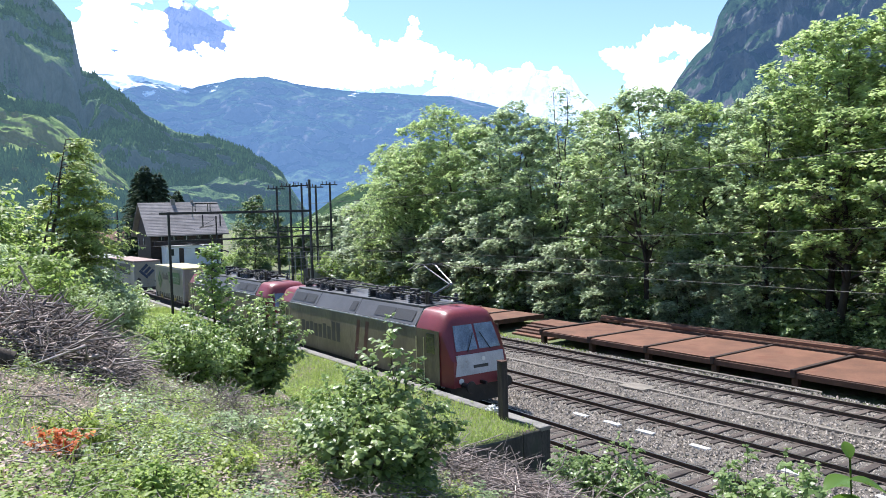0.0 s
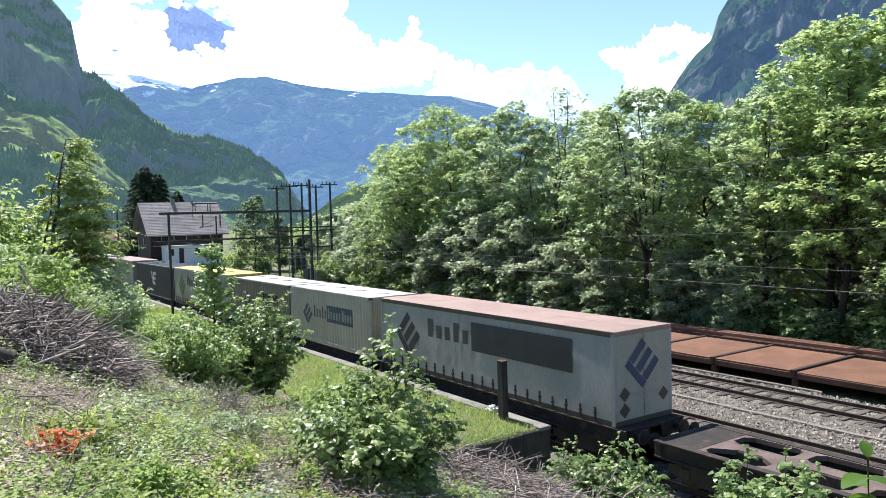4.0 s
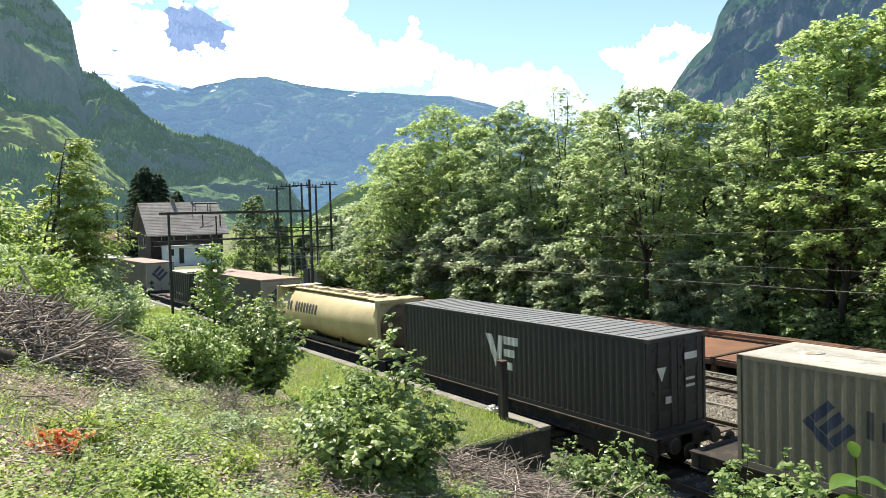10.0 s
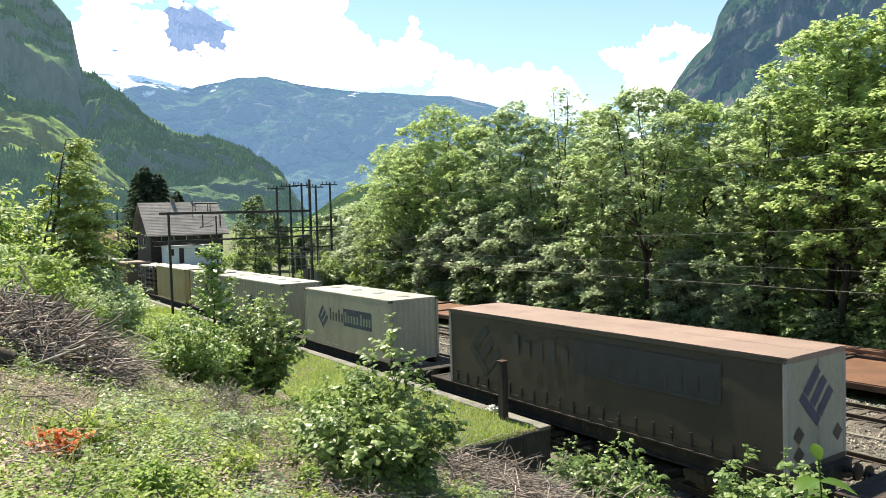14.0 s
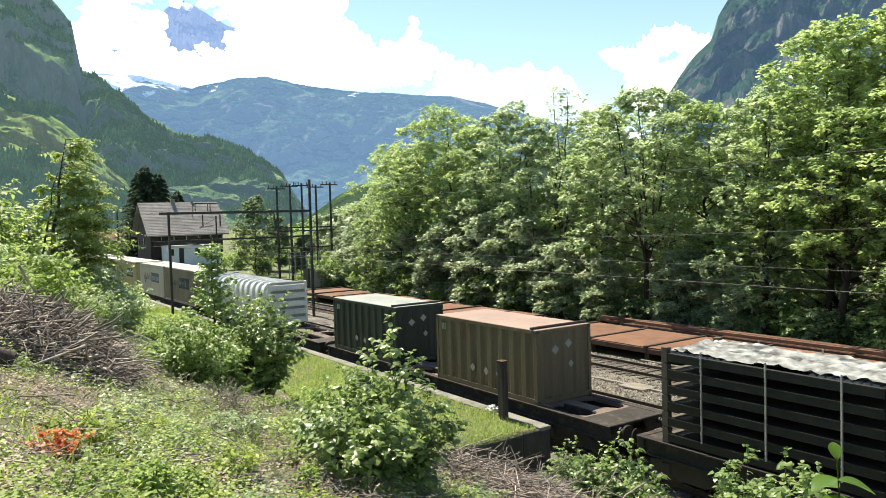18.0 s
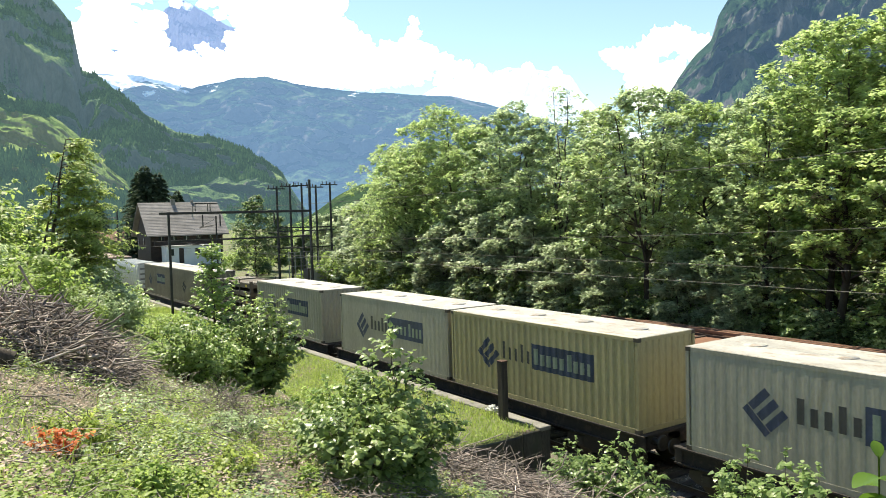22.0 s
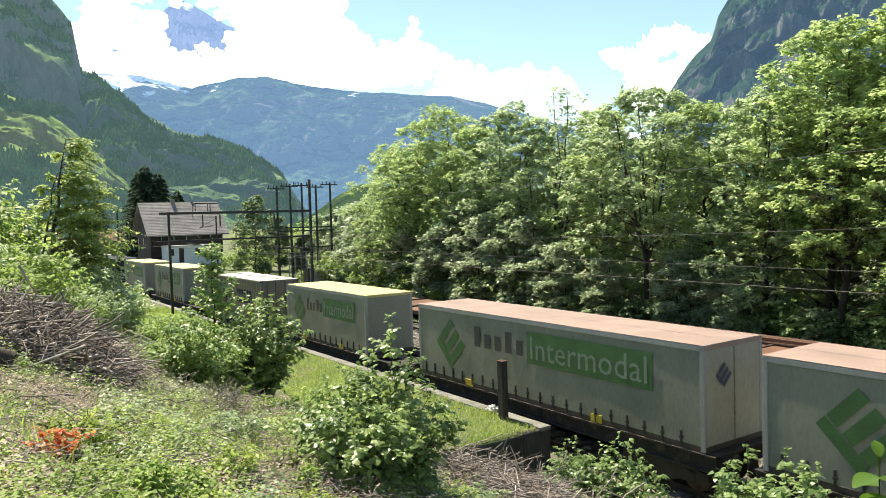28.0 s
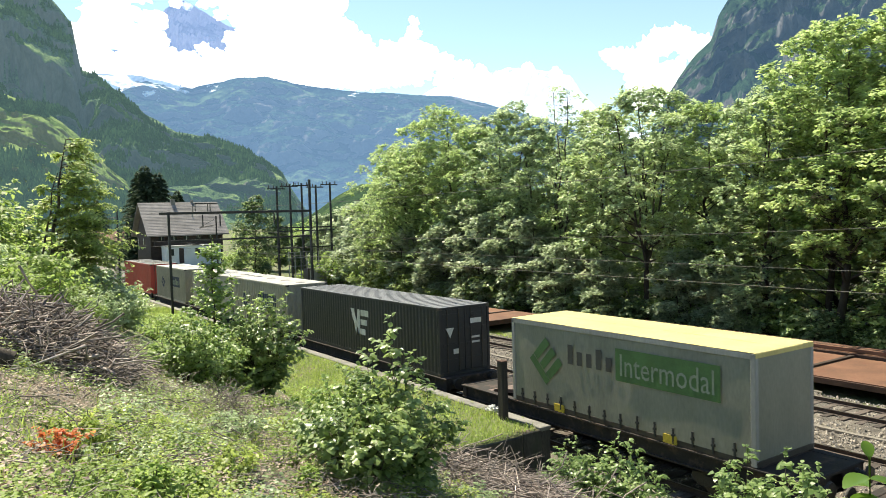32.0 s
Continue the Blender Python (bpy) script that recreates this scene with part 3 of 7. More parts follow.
    buffers(lo, 9.65)
    rnd = random.Random(21)
    for i in range(66):
        x = -6.3 + i * 0.194
        if -2.8 < x < 0.9 and i % 4:
            continue
        obj("insulator", INSULATOR, lo, m=pose(x, rnd.choice((-0.75, -0.35, 0.1, 0.5, 0.8)), 3.9))
    for y, a, b in ((-0.7, -5.8, 5.6), (-0.25, -5.5, 5.2), (0.35, -4.8, 4.6), (0.75, -6, -1)):
        part("busbar", tube_bm((a, y, 4.26), (b, y, 4.22), 0.025, n=6), M["black_steel"], lo)
    for x, y in ((-5.2, -0.1), (-4.1, 0.35), (-3.4, -0.45), (2.1, 0.2), (2.9, -0.4), (3.8, 0.3), (5.6, -0.2), (1.5, -0.6)):
        part("roof_switch", add_box(box_bm(x - 0.35, x + 0.35, y - 0.07, y + 0.07, 4.2, 4.34, 0.02), x - 0.12, x + 0.12, y - 0.14, y + 0.14, 3.9, 4.22, 0.02), M["black_steel"], lo)
    for x in (-6.35, 6.2):
        part("arrester", tube_bm((x, -0.55, 3.9), (x, -0.55, 4.42), 0.11, 0.09, n=12), M["insulator"], lo)
    pantograph(lo, 6.0, raised_front, -1)
    pantograph(lo, -6.0, not raised_front, 1)
    pantograph(lo, 2.2, False, 1)
    pantograph(lo, -2.2, False, -1)
    lo.scale = (0.97, 1, 1)
    return rides(lo, s_front, L * 0.97, 0.0)


locomotive(-23.15, True, "grey and faded red electric locomotive with raised pantograph")
locomotive(-41.55, False, "second grey and red electric locomotive, dusty")


def flat_wagon(s0, s1):
    """A skeletal container wagon from s0 (front) back to s1."""
    L = s0 - s1
    h = L / 2
    w = empty("container_wagon", pose(0, 0, 0), "rusty brown skeletal container wagon with open deck", "wagon", "container wagons")
    for s in (-1, 1):
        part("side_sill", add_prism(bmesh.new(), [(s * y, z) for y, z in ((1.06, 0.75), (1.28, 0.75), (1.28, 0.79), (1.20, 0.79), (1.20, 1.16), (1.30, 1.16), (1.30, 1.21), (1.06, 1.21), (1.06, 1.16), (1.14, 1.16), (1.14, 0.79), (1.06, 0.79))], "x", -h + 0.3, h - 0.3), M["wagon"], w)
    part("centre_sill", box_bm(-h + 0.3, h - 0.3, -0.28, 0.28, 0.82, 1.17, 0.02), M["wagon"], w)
    n = max(3, int(L / 2.4))
    a0, bay = -h + 1.5, (L - 3.0) / n
    v, f = [], []
    for i in range(n):
        for s in (-1, 1):
            x0, x1, y0, y1 = a0 + i * bay, a0 + (i + 1) * bay, 0.0, 1.19
            hx0, hx1, hy0, hy1 = x0 + 0.16, x1 - 0.16, 0.24, 1.02
            c = 0.20 if (i + (s > 0)) % 3 else 0.58
            d = 0.20 if (i + (s > 0)) % 2 else 0.50
            hole = [(hx0 + c, hy0), (hx1 - d, hy0), (hx1, hy0 + d * 0.7), (hx1, hy1 - 0.2), (hx1 - 0.2, hy1), (hx0 + 0.2, hy1), (hx0, hy1 - 0.2), (hx0, hy0 + c * 0.7)]
            rim = [(hx0 + c, y0), (hx1 - d, y0), (x1, hy0 + d * 0.7), (x1, hy1 - 0.2), (hx1 - 0.2, y1), (hx0 + 0.2, y1), (x0, hy1 - 0.2), (x0, hy0 + c * 0.7)]
            k = len(v)
            v += [(x, s * y, 1.19) for x, y in hole] + [(x, s * y, 1.19) for x, y in rim] + [(x, s * y, 1.06) for x, y in hole]
            v += [(x1, s * y0, 1.19), (x1, s * y1, 1.19), (x0, s * y1, 1.19), (x0, s * y0, 1.19)]
            for j in range(8):
                q = (j + 1) % 8
                f += [(k + j, k + 8 + j, k + 8 + q, k + q), (k + j, k + q, k + 16 + q, k + 16 + j)]
            f += [(k + 9, k + 24, k + 10), (k + 11, k + 25, k + 12), (k + 13, k + 26, k + 14), (k + 15, k + 27, k + 8)]
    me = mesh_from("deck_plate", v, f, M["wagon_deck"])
    bm = bmesh.new()
    bm.from_mesh(me)
    bmesh.ops.remove_doubles(bm, verts=bm.verts, dist=0.002)
    bm.to_mesh(me)
    bm.free()
    obj("deck_plate", me, w, "pressed deck plate with cut-outs")
    for i in range(n + 1):
        x = a0 + i * bay
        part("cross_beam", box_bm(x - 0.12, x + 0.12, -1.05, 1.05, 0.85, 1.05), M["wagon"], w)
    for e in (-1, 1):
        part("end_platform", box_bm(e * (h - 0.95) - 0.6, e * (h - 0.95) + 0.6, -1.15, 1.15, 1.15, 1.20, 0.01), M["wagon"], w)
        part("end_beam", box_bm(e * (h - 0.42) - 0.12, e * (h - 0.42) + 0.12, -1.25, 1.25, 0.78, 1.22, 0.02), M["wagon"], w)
        bogie(w, e * (h - 2.1))
    buffers(w, h)
    return rides(w, s0, L, 0.0)


for _a, _b in ((-60.2, -77.5), (-77.9, -92.9), (-93.1, -112.4), (-112.8, -127.1), (-127.3, -142.0), (-142.3, -157.4), (-157.9, -171.7), (-172.2, -186.7), (-187.2, -201.3), (-201.8, -217.0), (-217.5, -231.5),
               (-231.8, -247.6), (-248.0, -261.6), (-262.0, -281.7), (-282.2, -300.7), (-301.1, -320.8), (-321.2, -342.3), (-342.8, -363.0), (-363.4, -383.4), (-383.8, -403.9), (-404.4, -424.7), (-425.2, -440.4),
               (-440.8, -456.0), (-456.5, -471.6), (-472.0, -486.6), (-487.0, -501.0), (-501.4, -517.2), (-517.7, -531.7), (-532.2, -547.2), (-547.6, -563.4), (-563.9, -579.8), (-580.2, -592.5)):
    flat_wagon(_a, _b)

# ---- loads ----
Z0 = 1.215           # bottom of the loads, on the wagon sills


def box_paint(name, c, rough=0.6, wear=None, at=0.62, vary=0.22, tint=0.06):
    M[name] = mat(name, c, rough, vary=vary, scale=0.8, wear=wear or [k * 0.6 for k in c], wear_at=at, stretch=(1, 1, 0.3), bump=0.05, random_tint=tint)


box_paint("c_white", (0.355, 0.335, 0.27), wear=(0.245, 0.215, 0.16))
box_paint("c_beige", (0.22, 0.19, 0.14), wear=(0.145, 0.12, 0.085))
box_paint("c_cream", (0.39, 0.335, 0.18), wear=(0.30, 0.245, 0.145))
box_paint("c_grey", (0.255, 0.25, 0.20), wear=(0.19, 0.18, 0.14))
M["c_roofwhite"] = mat("c_roofwhite", (0.47, 0.445, 0.40), 0.6, vary=0.35, scale=1.1, wear=(0.25, 0.20, 0.155), wear_at=0.53, stretch=(0.6, 1, 1), bump=0.05, random_tint=0.1)
box_paint("c_dark", (0.022, 0.023, 0.025), wear=(0.06, 0.055, 0.05))
box_paint("c_darkroof", (0.16, 0.163, 0.168), wear=(0.12, 0.115, 0.11))
box_paint("c_green", (0.018, 0.027, 0.022), wear=(0.035, 0.035, 0.03))
box_paint("c_greenroof", (0.27, 0.285, 0.255), wear=(0.22, 0.21, 0.18))
box_paint("c_brown", (0.125, 0.095, 0.055), wear=(0.10, 0.055, 0.03), at=0.55)
box_paint("c_drab", (0.06, 0.049, 0.038), wear=(0.04, 0.033, 0.027))
box_paint("c_ashside", (0.33, 0.325, 0.31), wear=(0.2, 0.19, 0.17))
box_paint("r_yellow", (0.66, 0.50, 0.09), 0.6, wear=(0.60, 0.45, 0.13))
box_paint("r_pale", (0.62, 0.52, 0.21), 0.6, wear=(0.54, 0.44, 0.2))
box_paint("r_tan", (0.32, 0.215, 0.175), 0.75, wear=(0.24, 0.165, 0.135), at=0.55)
box_paint("c_tank", (0.58, 0.47, 0.26), 0.4, wear=(0.46, 0.35, 0.18))
M["tank_end"] = mat("tank_end", (0.20, 0.13, 0.08), 0.7, vary=0.4, scale=1.2, wear=(0.09, 0.055, 0.035), wear_at=0.5)
box_paint("c_silver", (0.70, 0.70, 0.66), 0.32, wear=(0.58, 0.56, 0.50), at=0.66)
box_paint("c_red", (0.45, 0.05, 0.04), 0.5, wear=(0.30, 0.05, 0.04))
box_paint("c_rack", (0.10, 0.078, 0.056), 0.8, wear=(0.055, 0.042, 0.032))
M["tarp_grey"] = mat("tarp_grey", (0.48, 0.48, 0.46), 0.6, vary=0.5, scale=2.0, dark=(0.05, 0.05, 0.05), fine=5, bump=0.8, bump_d=0.08)
M["blue"] = mat("sign_blue", (0.045, 0.06, 0.11), 0.6, vary=0.3, scale=2, bump=0)
M["dim_blue"] = mat("faded_sign_blue", (0.03, 0.034, 0.043), 0.6, vary=0.3, scale=2, bump=0)
M["sign_green"] = mat("sign_green", (0.065, 0.15, 0.05), 0.6, vary=0.25, scale=2, bump=0)
M["pale_mark"] = mat("pale_mark", (0.23, 0.275, 0.215), 0.6, vary=0.2, scale=3, bump=0)
M["faded_mark"] = mat("faded_mark", (0.12, 0.125, 0.12), 0.6, vary=0.2, scale=3, bump=0)
M["sign_white"] = mat("sign_white", (0.66, 0.66, 0.62), 0.6, vary=0.25, scale=3, bump=0)
M["yellow"] = mat("yellow_mark", (0.62, 0.46, 0.05), 0.6, vary=0.3, scale=5, bump=0)
M["strap"] = mat("strap", (0.035, 0.035, 0.035), 0.7, vary=0.3, scale=5, bump=0)


def wave(length, pitch, depth):
    """A trapezoid corrugation along x: its breaks and its depth."""
    n = int(round((length - 0.3) / pitch))
    pitch = (length - 0.3) / n
    start = -length / 2 + 0.15
    cuts, dep = [], []
    for i in range(n):
        for k, d in ((0.0, 0), (0.32, 0), (0.5, 1), (0.82, 1)):
            cuts.append(start + (i + k) * pitch)
            dep.append(d * depth)
    cuts.append(start + n * pitch)
    dep.append(0.0)
    return {"cuts": cuts, "dep": dep, "depth_at": lambda x: float(np.interp(x, cuts, dep))}


def corrugated_walls(L, W, z0, z1, side, end_w, ma, parent, roof_ma, end_front=True):
    """Walls from one outline in plan, with the corrugation of the long sides and the ends; the roof is a part of its own."""
    pts = []
    for s in (-1, 1):
        for c, d in (zip(side["cuts"], side["dep"]) if s < 0 else zip(side["cuts"][::-1], side["dep"][::-1])):
            pts.append((c, s * (W / 2 - 0.006 - d)))
        if s < 0:
            pts += [(L / 2 - 0.02 - (d if end_front else 0.03), c) for c, d in zip(end_w["cuts"], end_w["dep"])]
        else:
            pts += [(-L / 2 + 0.02 + d, c) for c, d in zip(end_w["cuts"][::-1], end_w["dep"][::-1])]
    n = len(pts)
    v = [(x, y, z) for z in (z0, z1) for x, y in pts]
    f = [(i, (i + 1) % n, n + (i + 1) % n, n + i) for i in range(n)]
    obj("side_shell", mesh_from("side_shell", v, f, ma), parent)


def frame_of(L, W, H, ma, parent, t=0.10):
    bm = bmesh.new()
    for x in (-L / 2, L / 2 - t):
        for y in (-W / 2, W / 2 - t):
            add_box(bm, x, x + t, y, y + t, 0.0, H)
    for y in (-W / 2, W / 2 - t * 0.7):
        add_box(bm, -L / 2 + t, L / 2 - t, y, y + t * 0.7, 0.0, t * 1.4)
        add_box(bm, -L / 2 + t, L / 2 - t, y, y + t * 0.7, H - t, H - 0.004)
    for x in (-L / 2, L / 2 - t * 0.7):
        add_box(bm, x, x + t * 0.7, -W / 2 + t, W / 2 - t, 0.0, t * 1.4)
        add_box(bm, x, x + t * 0.7, -W / 2 + t, W / 2 - t, H - t, H - 0.004)
    part("frame", bm, ma, parent)
    cast = share("corner_casting", box_bm(-0.085, 0.085, -0.08, 0.08, -0.06, 0.06, 0.008), M["c_drab"])
    for x in (-1, 1):
        for y in (-1, 1):
            for z in (0.06, H - 0.055):
                obj("corner_casting", cast, parent, m=pose(x * (L / 2 - 0.08), y * (W / 2 - 0.075), z))


def floor_roof(L, W, H, roof_ma, ma, parent, hatches=0):
    part("floor_plate", box_bm(-L / 2 + 0.1, L / 2 - 0.1, -W / 2 + 0.06, W / 2 - 0.06, 0.03, 0.10), M["c_drab"], parent)
    part("roof", box_bm(-L / 2 + 0.02, L / 2 - 0.02, -W / 2 + 0.03, W / 2 - 0.03, H - 0.03, H + 0.012, 0.01), roof_ma, parent)
    if hatches:
        for i in range(hatches):
            bm = bmesh.new()
            add_tube(bm, (0, 0, 0), (0, 0, 0.03), 0.31, 0.29, n=16)
            add_tube(bm, (0, 0, 0.03), (0, 0, 0.045), 0.24, 0.20, n=16)
            part("roof_hatch", bm, roof_ma, parent, "round filling hatch", m=pose(-L / 2 + (i + 0.5) * L / hatches, 0.1, H + 0.01))


def end_doors(L, W, H, ma, parent, e=1):
    for s in (-1, 1):
        d = part("door", box_bm(e * L / 2 - 0.045 * e - 0.02, e * L / 2 - 0.045 * e + 0.02, min(s * 0.02, s * (W / 2 - 0.11)), max(s * 0.02, s * (W / 2 - 0.11)), 0.15, H - 0.11, 0.006), ma, parent)
        for y in (0.30, 0.85):
            part("lock_rod", tube_bm((e * (L / 2 + 0.01), s * y, 0.12), (e * (L / 2 + 0.01), s * y, H - 0.08), 0.022, n=6), M["c_drab"], d)
        if s > 0:
            part("round_hatch", add_tube(tube_bm((e * (L / 2 - 0.02), 0.55, 2.05), (e * (L / 2 + 0.02), 0.55, 2.05), 0.32, n=20), (e * (L / 2 + 0.02), 0.55, 2.05), (e * (L / 2 + 0.03), 0.55, 2.05), 0.25, n=20), ma, d)
        for z in (0.6, 1.2, 1.8, 2.4):
            part("door_rib", box_bm(e * L / 2 - 0.02, e * L / 2 + 0.005, min(s * 0.12, s * 1.05), max(s * 0.12, s * 1.05), z - 0.05, z + 0.05), ma, d)


def bulk_container(s_front, s_back, wall="c_white", roof="c_roofwhite", depth=0.05, mark="blue", doors=False, H=2.72, label="", small_mark=False):
    L, W = s_front - s_back, 2.5
    c = empty("bulk_container", pose(0, 0, 0), label, "container", "containers")
    sw, ew = wave(L, 0.305, depth), wave(W, 0.29, 0.04)
    corrugated_walls(L, W, 0.08, H - 0.02, sw, ew, M[wall], c, M[roof], not doors)
    frame_of(L, W, H, M[wall], c)
    floor_roof(L, W, H, M[roof], M[wall], c, 4)
    if doors:
        end_doors(L, W, H, M[wall], c)
    half = W / 2 - 0.02
    for s in (-1, 1):
        k = -L / 2
        if mark and small_mark:
            e = emblem(k + L * 0.45, 1.35, 0.56)
            paint("emblem", e if s < 0 else flip(e), M[mark], c, s, half + 0.014, sw)
        elif mark:
            e = emblem(k + 2.25, 1.42, 0.60)
            tx = word(k + 3.05, k + 4.5, 1.32, 1.92, [1, 0.7, 0.7, 1, 0.7])
            pn = [rect(k + 4.57, k + 7.4, 1.18, 2.02)]
            wt = word(k + 4.72, k + 6.1, 1.35, 1.88, [1, 0.7, 0.7, 0.7, 0.7]) + word(k + 6.3, k + 7.28, 1.35, 1.88, [1, 0.7, 0.7, 0.7])
            for nm, pl, ma, li in (("emblem", e, mark, 0.005), ("lettering", tx, "letter_dark", 0.005), ("sign_panel", pn, mark, 0.004), ("lettering", wt, "pale_mark" if mark == "blue" else "faded_mark", 0.008)):
                paint(nm, pl if s < 0 else flip(pl), M[ma], c, s, half + 0.014, sw, li)
    return rides(c, s_front, L, Z0)


def curtain_body(s_front, s_back, roof, wall="c_grey", marks=True, H=2.80, label="", stain=False, dark=False, end_mark=False, end_ma="c_grey"):
    """A curtain-sided swap body with a coloured tarpaulin roof."""
    L, W = s_front - s_back, 2.54
    c = empty("swap_body", pose(0, 0, 0), label, "swap body", "containers")
    part("floor_frame", box_bm(-L / 2, L / 2, -W / 2 + 0.03, W / 2 - 0.03, 0.0, 0.16, 0.01), M["c_drab"], c)
    rnd = random.Random(int(-s_front))
    # side curtains with slight swelling between the posts
    nx = int(L / 0.45)
    for s in (-1, 1):
        v, f = [], []
        for i in range(nx + 1):
            for j in range(7):
                x, z = -L / 2 + 0.12 + (L - 0.24) * i / nx, 0.16 + (H - 0.30) * j / 6
                sw = 0.014 * math.sin(x * 2.1 + j) * math.sin(math.pi * j / 6) + rnd.uniform(-0.004, 0.004)
                v.append((x, s * (W / 2 - 0.03 + sw), z))
        for i in range(nx):
            for j in range(6):
                a = i * 7 + j
                q = (a, a + 7, a + 8, a + 1)
                f.append(q if s < 0 else q[::-1])
        obj("curtain", mesh_from("curtain", v, f, M[wall], True), c)
    part("front_wall", box_bm(L / 2 - 0.08, L / 2 - 0.02, -W / 2 + 0.1, W / 2 - 0.1, 0.12, H - 0.1, 0.005), M[end_ma], c)
    part("roof_edge", box_bm(L / 2 - 0.05, L / 2 + 0.004, -W / 2 + 0.01, W / 2 - 0.01, H - 0.13, H - 0.006, 0.012), M[roof], c)
    part("rear_wall", box_bm(-L / 2 + 0.02, -L / 2 + 0.08, -W / 2 + 0.1, W / 2 - 0.1, 0.12, H - 0.1, 0.005), M[end_ma], c)
    post = share("corner_post", box_bm(-0.07, 0.07, -0.07, 0.07, 0.02, H - 0.05, 0.012), M["c_ashside"])
    for x in (-1, 1):
        for y in (-1, 1):
            obj("corner_post", post, c, m=pose(x * (L / 2 - 0.075), y * (W / 2 - 0.07), 0))
    for s in (-1, 1):
        part("top_rail", box_bm(-L / 2 + 0.02, L / 2 - 0.02, s * (W / 2 - 0.03) - 0.03, s * (W / 2 - 0.03) + 0.03, H - 0.16, H - 0.02, 0.008), M["c_ashside" if not dark else "c_drab"], c)
    v, f = [], []
    ny = 6
    for i in range(nx + 1):
        for j in range(ny + 1):
            x, y = -L / 2 + 0.01 + (L - 0.02) * i / nx, -W / 2 + 0.0 + W * j / ny
            sag = 0.0 if j in (0, ny) else -0.012 + 0.02 * abs(math.sin(x * 2.6)) + rnd.uniform(-0.004, 0.004)
            v.append((x, y, H + sag))
    for i in range(nx):
        for j in range(ny):
            a = i * (ny + 1) + j
            f.append((a, a + ny + 1, a + ny + 2, a + 1))
    obj("roof_tarpaulin", mesh_from("roof_tarpaulin", v, f, M[roof], True), c)
    strap = share("strap", add_box(box_bm(-0.025, 0.025, -0.018, 0.018, 0.10, 0.52), -0.05, 0.05, -0.024, 0.024, 0.30, 0.36), M["strap"])
    k = -L / 2 + 0.5
    while k < L / 2 - 0.4:
        for s in (-1, 1):
            obj("strap", strap, c, m=pose(k, s * (W / 2 + 0.004), rnd.uniform(-0.06, 0.02)))
        k += 0.62
    for x in (-L * 0.25, L * 0.22):
        for s in (() if dark else (-1, 1)):
            part("grapple_plate", box_bm(x - 0.22, x + 0.22, s * (W / 2) - 0.014, s * (W / 2) + 0.014, 0.02, 0.26), M["yellow"], c, "yellow lifting plate")
    half = W / 2 + 0.0
    b = -L / 2
    for s in (-1, 1):
        if marks:
            g = L / 13.67 if L > 12 else 1.0
            if L > 12:
                e, tx, p0, p1 = emblem(b + 2.25, 1.45, 0.95), (b + 3.8, b + 6.5), b + 6.72, b + 11.97
            else:
                e, tx, p0, p1 = emblem(b + 1.7, 1.55, 0.78), (b + 2.72, b + 4.53), b + 4.69, b + 8.18
            zt, hh = (1.55, 0.72) if L > 12 else (1.62, 0.6)
            wl_ = word(tx[0], tx[1], zt, zt + hh, [1, 0.7, 0.7, 1, 0.7])
            pn = [rect(p0, p1, zt - 0.2, zt + hh + 0.14)]
            wt = word(p0 + 0.18, p1 - 0.18, zt - 0.02, zt + hh - 0.02, [0.85] * 10, 0.4)
            if dark:
                cols = ("dim_blue", "letter_dark", "dim_blue", "dim_blue")
            else:
                cols = ("sign_green", "letter_dark", "sign_green", "pale_mark")
            marks_ = [("emblem", e, cols[0], 0.004), ("lettering", wl_, cols[1], 0.004), ("sign_panel", pn, cols[2], 0.004)]
            if dark:
                marks_.append(("lettering", wt, cols[3], 0.008))
            else:
                letters("Intermodal", p0 + 0.18, p1 - 0.18, zt - 0.04, zt + hh, s, half + 0.009, M["pale_mark"], c)
            for nm, pl, ma, li in marks_:
                paint(nm, pl if s < 0 else flip(pl), M[ma], c, s, half, None, li)
    if end_mark == "small":
        paint("emblem", emblem(-0.45, 1.95, 0.34), M["blue"], c, "front", L / 2, None, 0.0)
        paint("door_seam", [rect(-0.012, 0.012, 0.16, H - 0.16)], M["c_drab"], c, "front", L / 2, None, -0.004)
    elif end_mark:
        part("end_panel", box_bm(L / 2 - 0.03, L / 2 - 0.012, -W / 2 + 0.14, W / 2 - 0.14, 0.14, H - 0.14), M["c_white"], c, "off-white end doors")
        paint("emblem", emblem(-0.08, 1.76, 0.76), M["blue"], c, "front", L / 2, None, 0.0)
        dia = lambda y, z, r: [(y - r, z), (y, z - r), (y + r, z), (y, z + r)]
        for y, z in ((-0.85, 0.92), (-0.85, 0.45), (0.85, 0.72)):
            paint("placard", [dia(y, z, 0.23)], M["c_drab"], c, "front", L / 2, None, 0.0)
        paint("lettering", [rect(-0.55, 0.6, 0.86, 0.90), rect(-0.1, 0.15, 0.7, 0.8)], M["c_ashside"], c, "front", L / 2, None, 0.0)
        paint("door_seam", [rect(-0.012, 0.012, 0.16, H - 0.16)], M["c_drab"], c, "front", L / 2, None, -0.004)
    return rides(c, s_front, L, Z0)


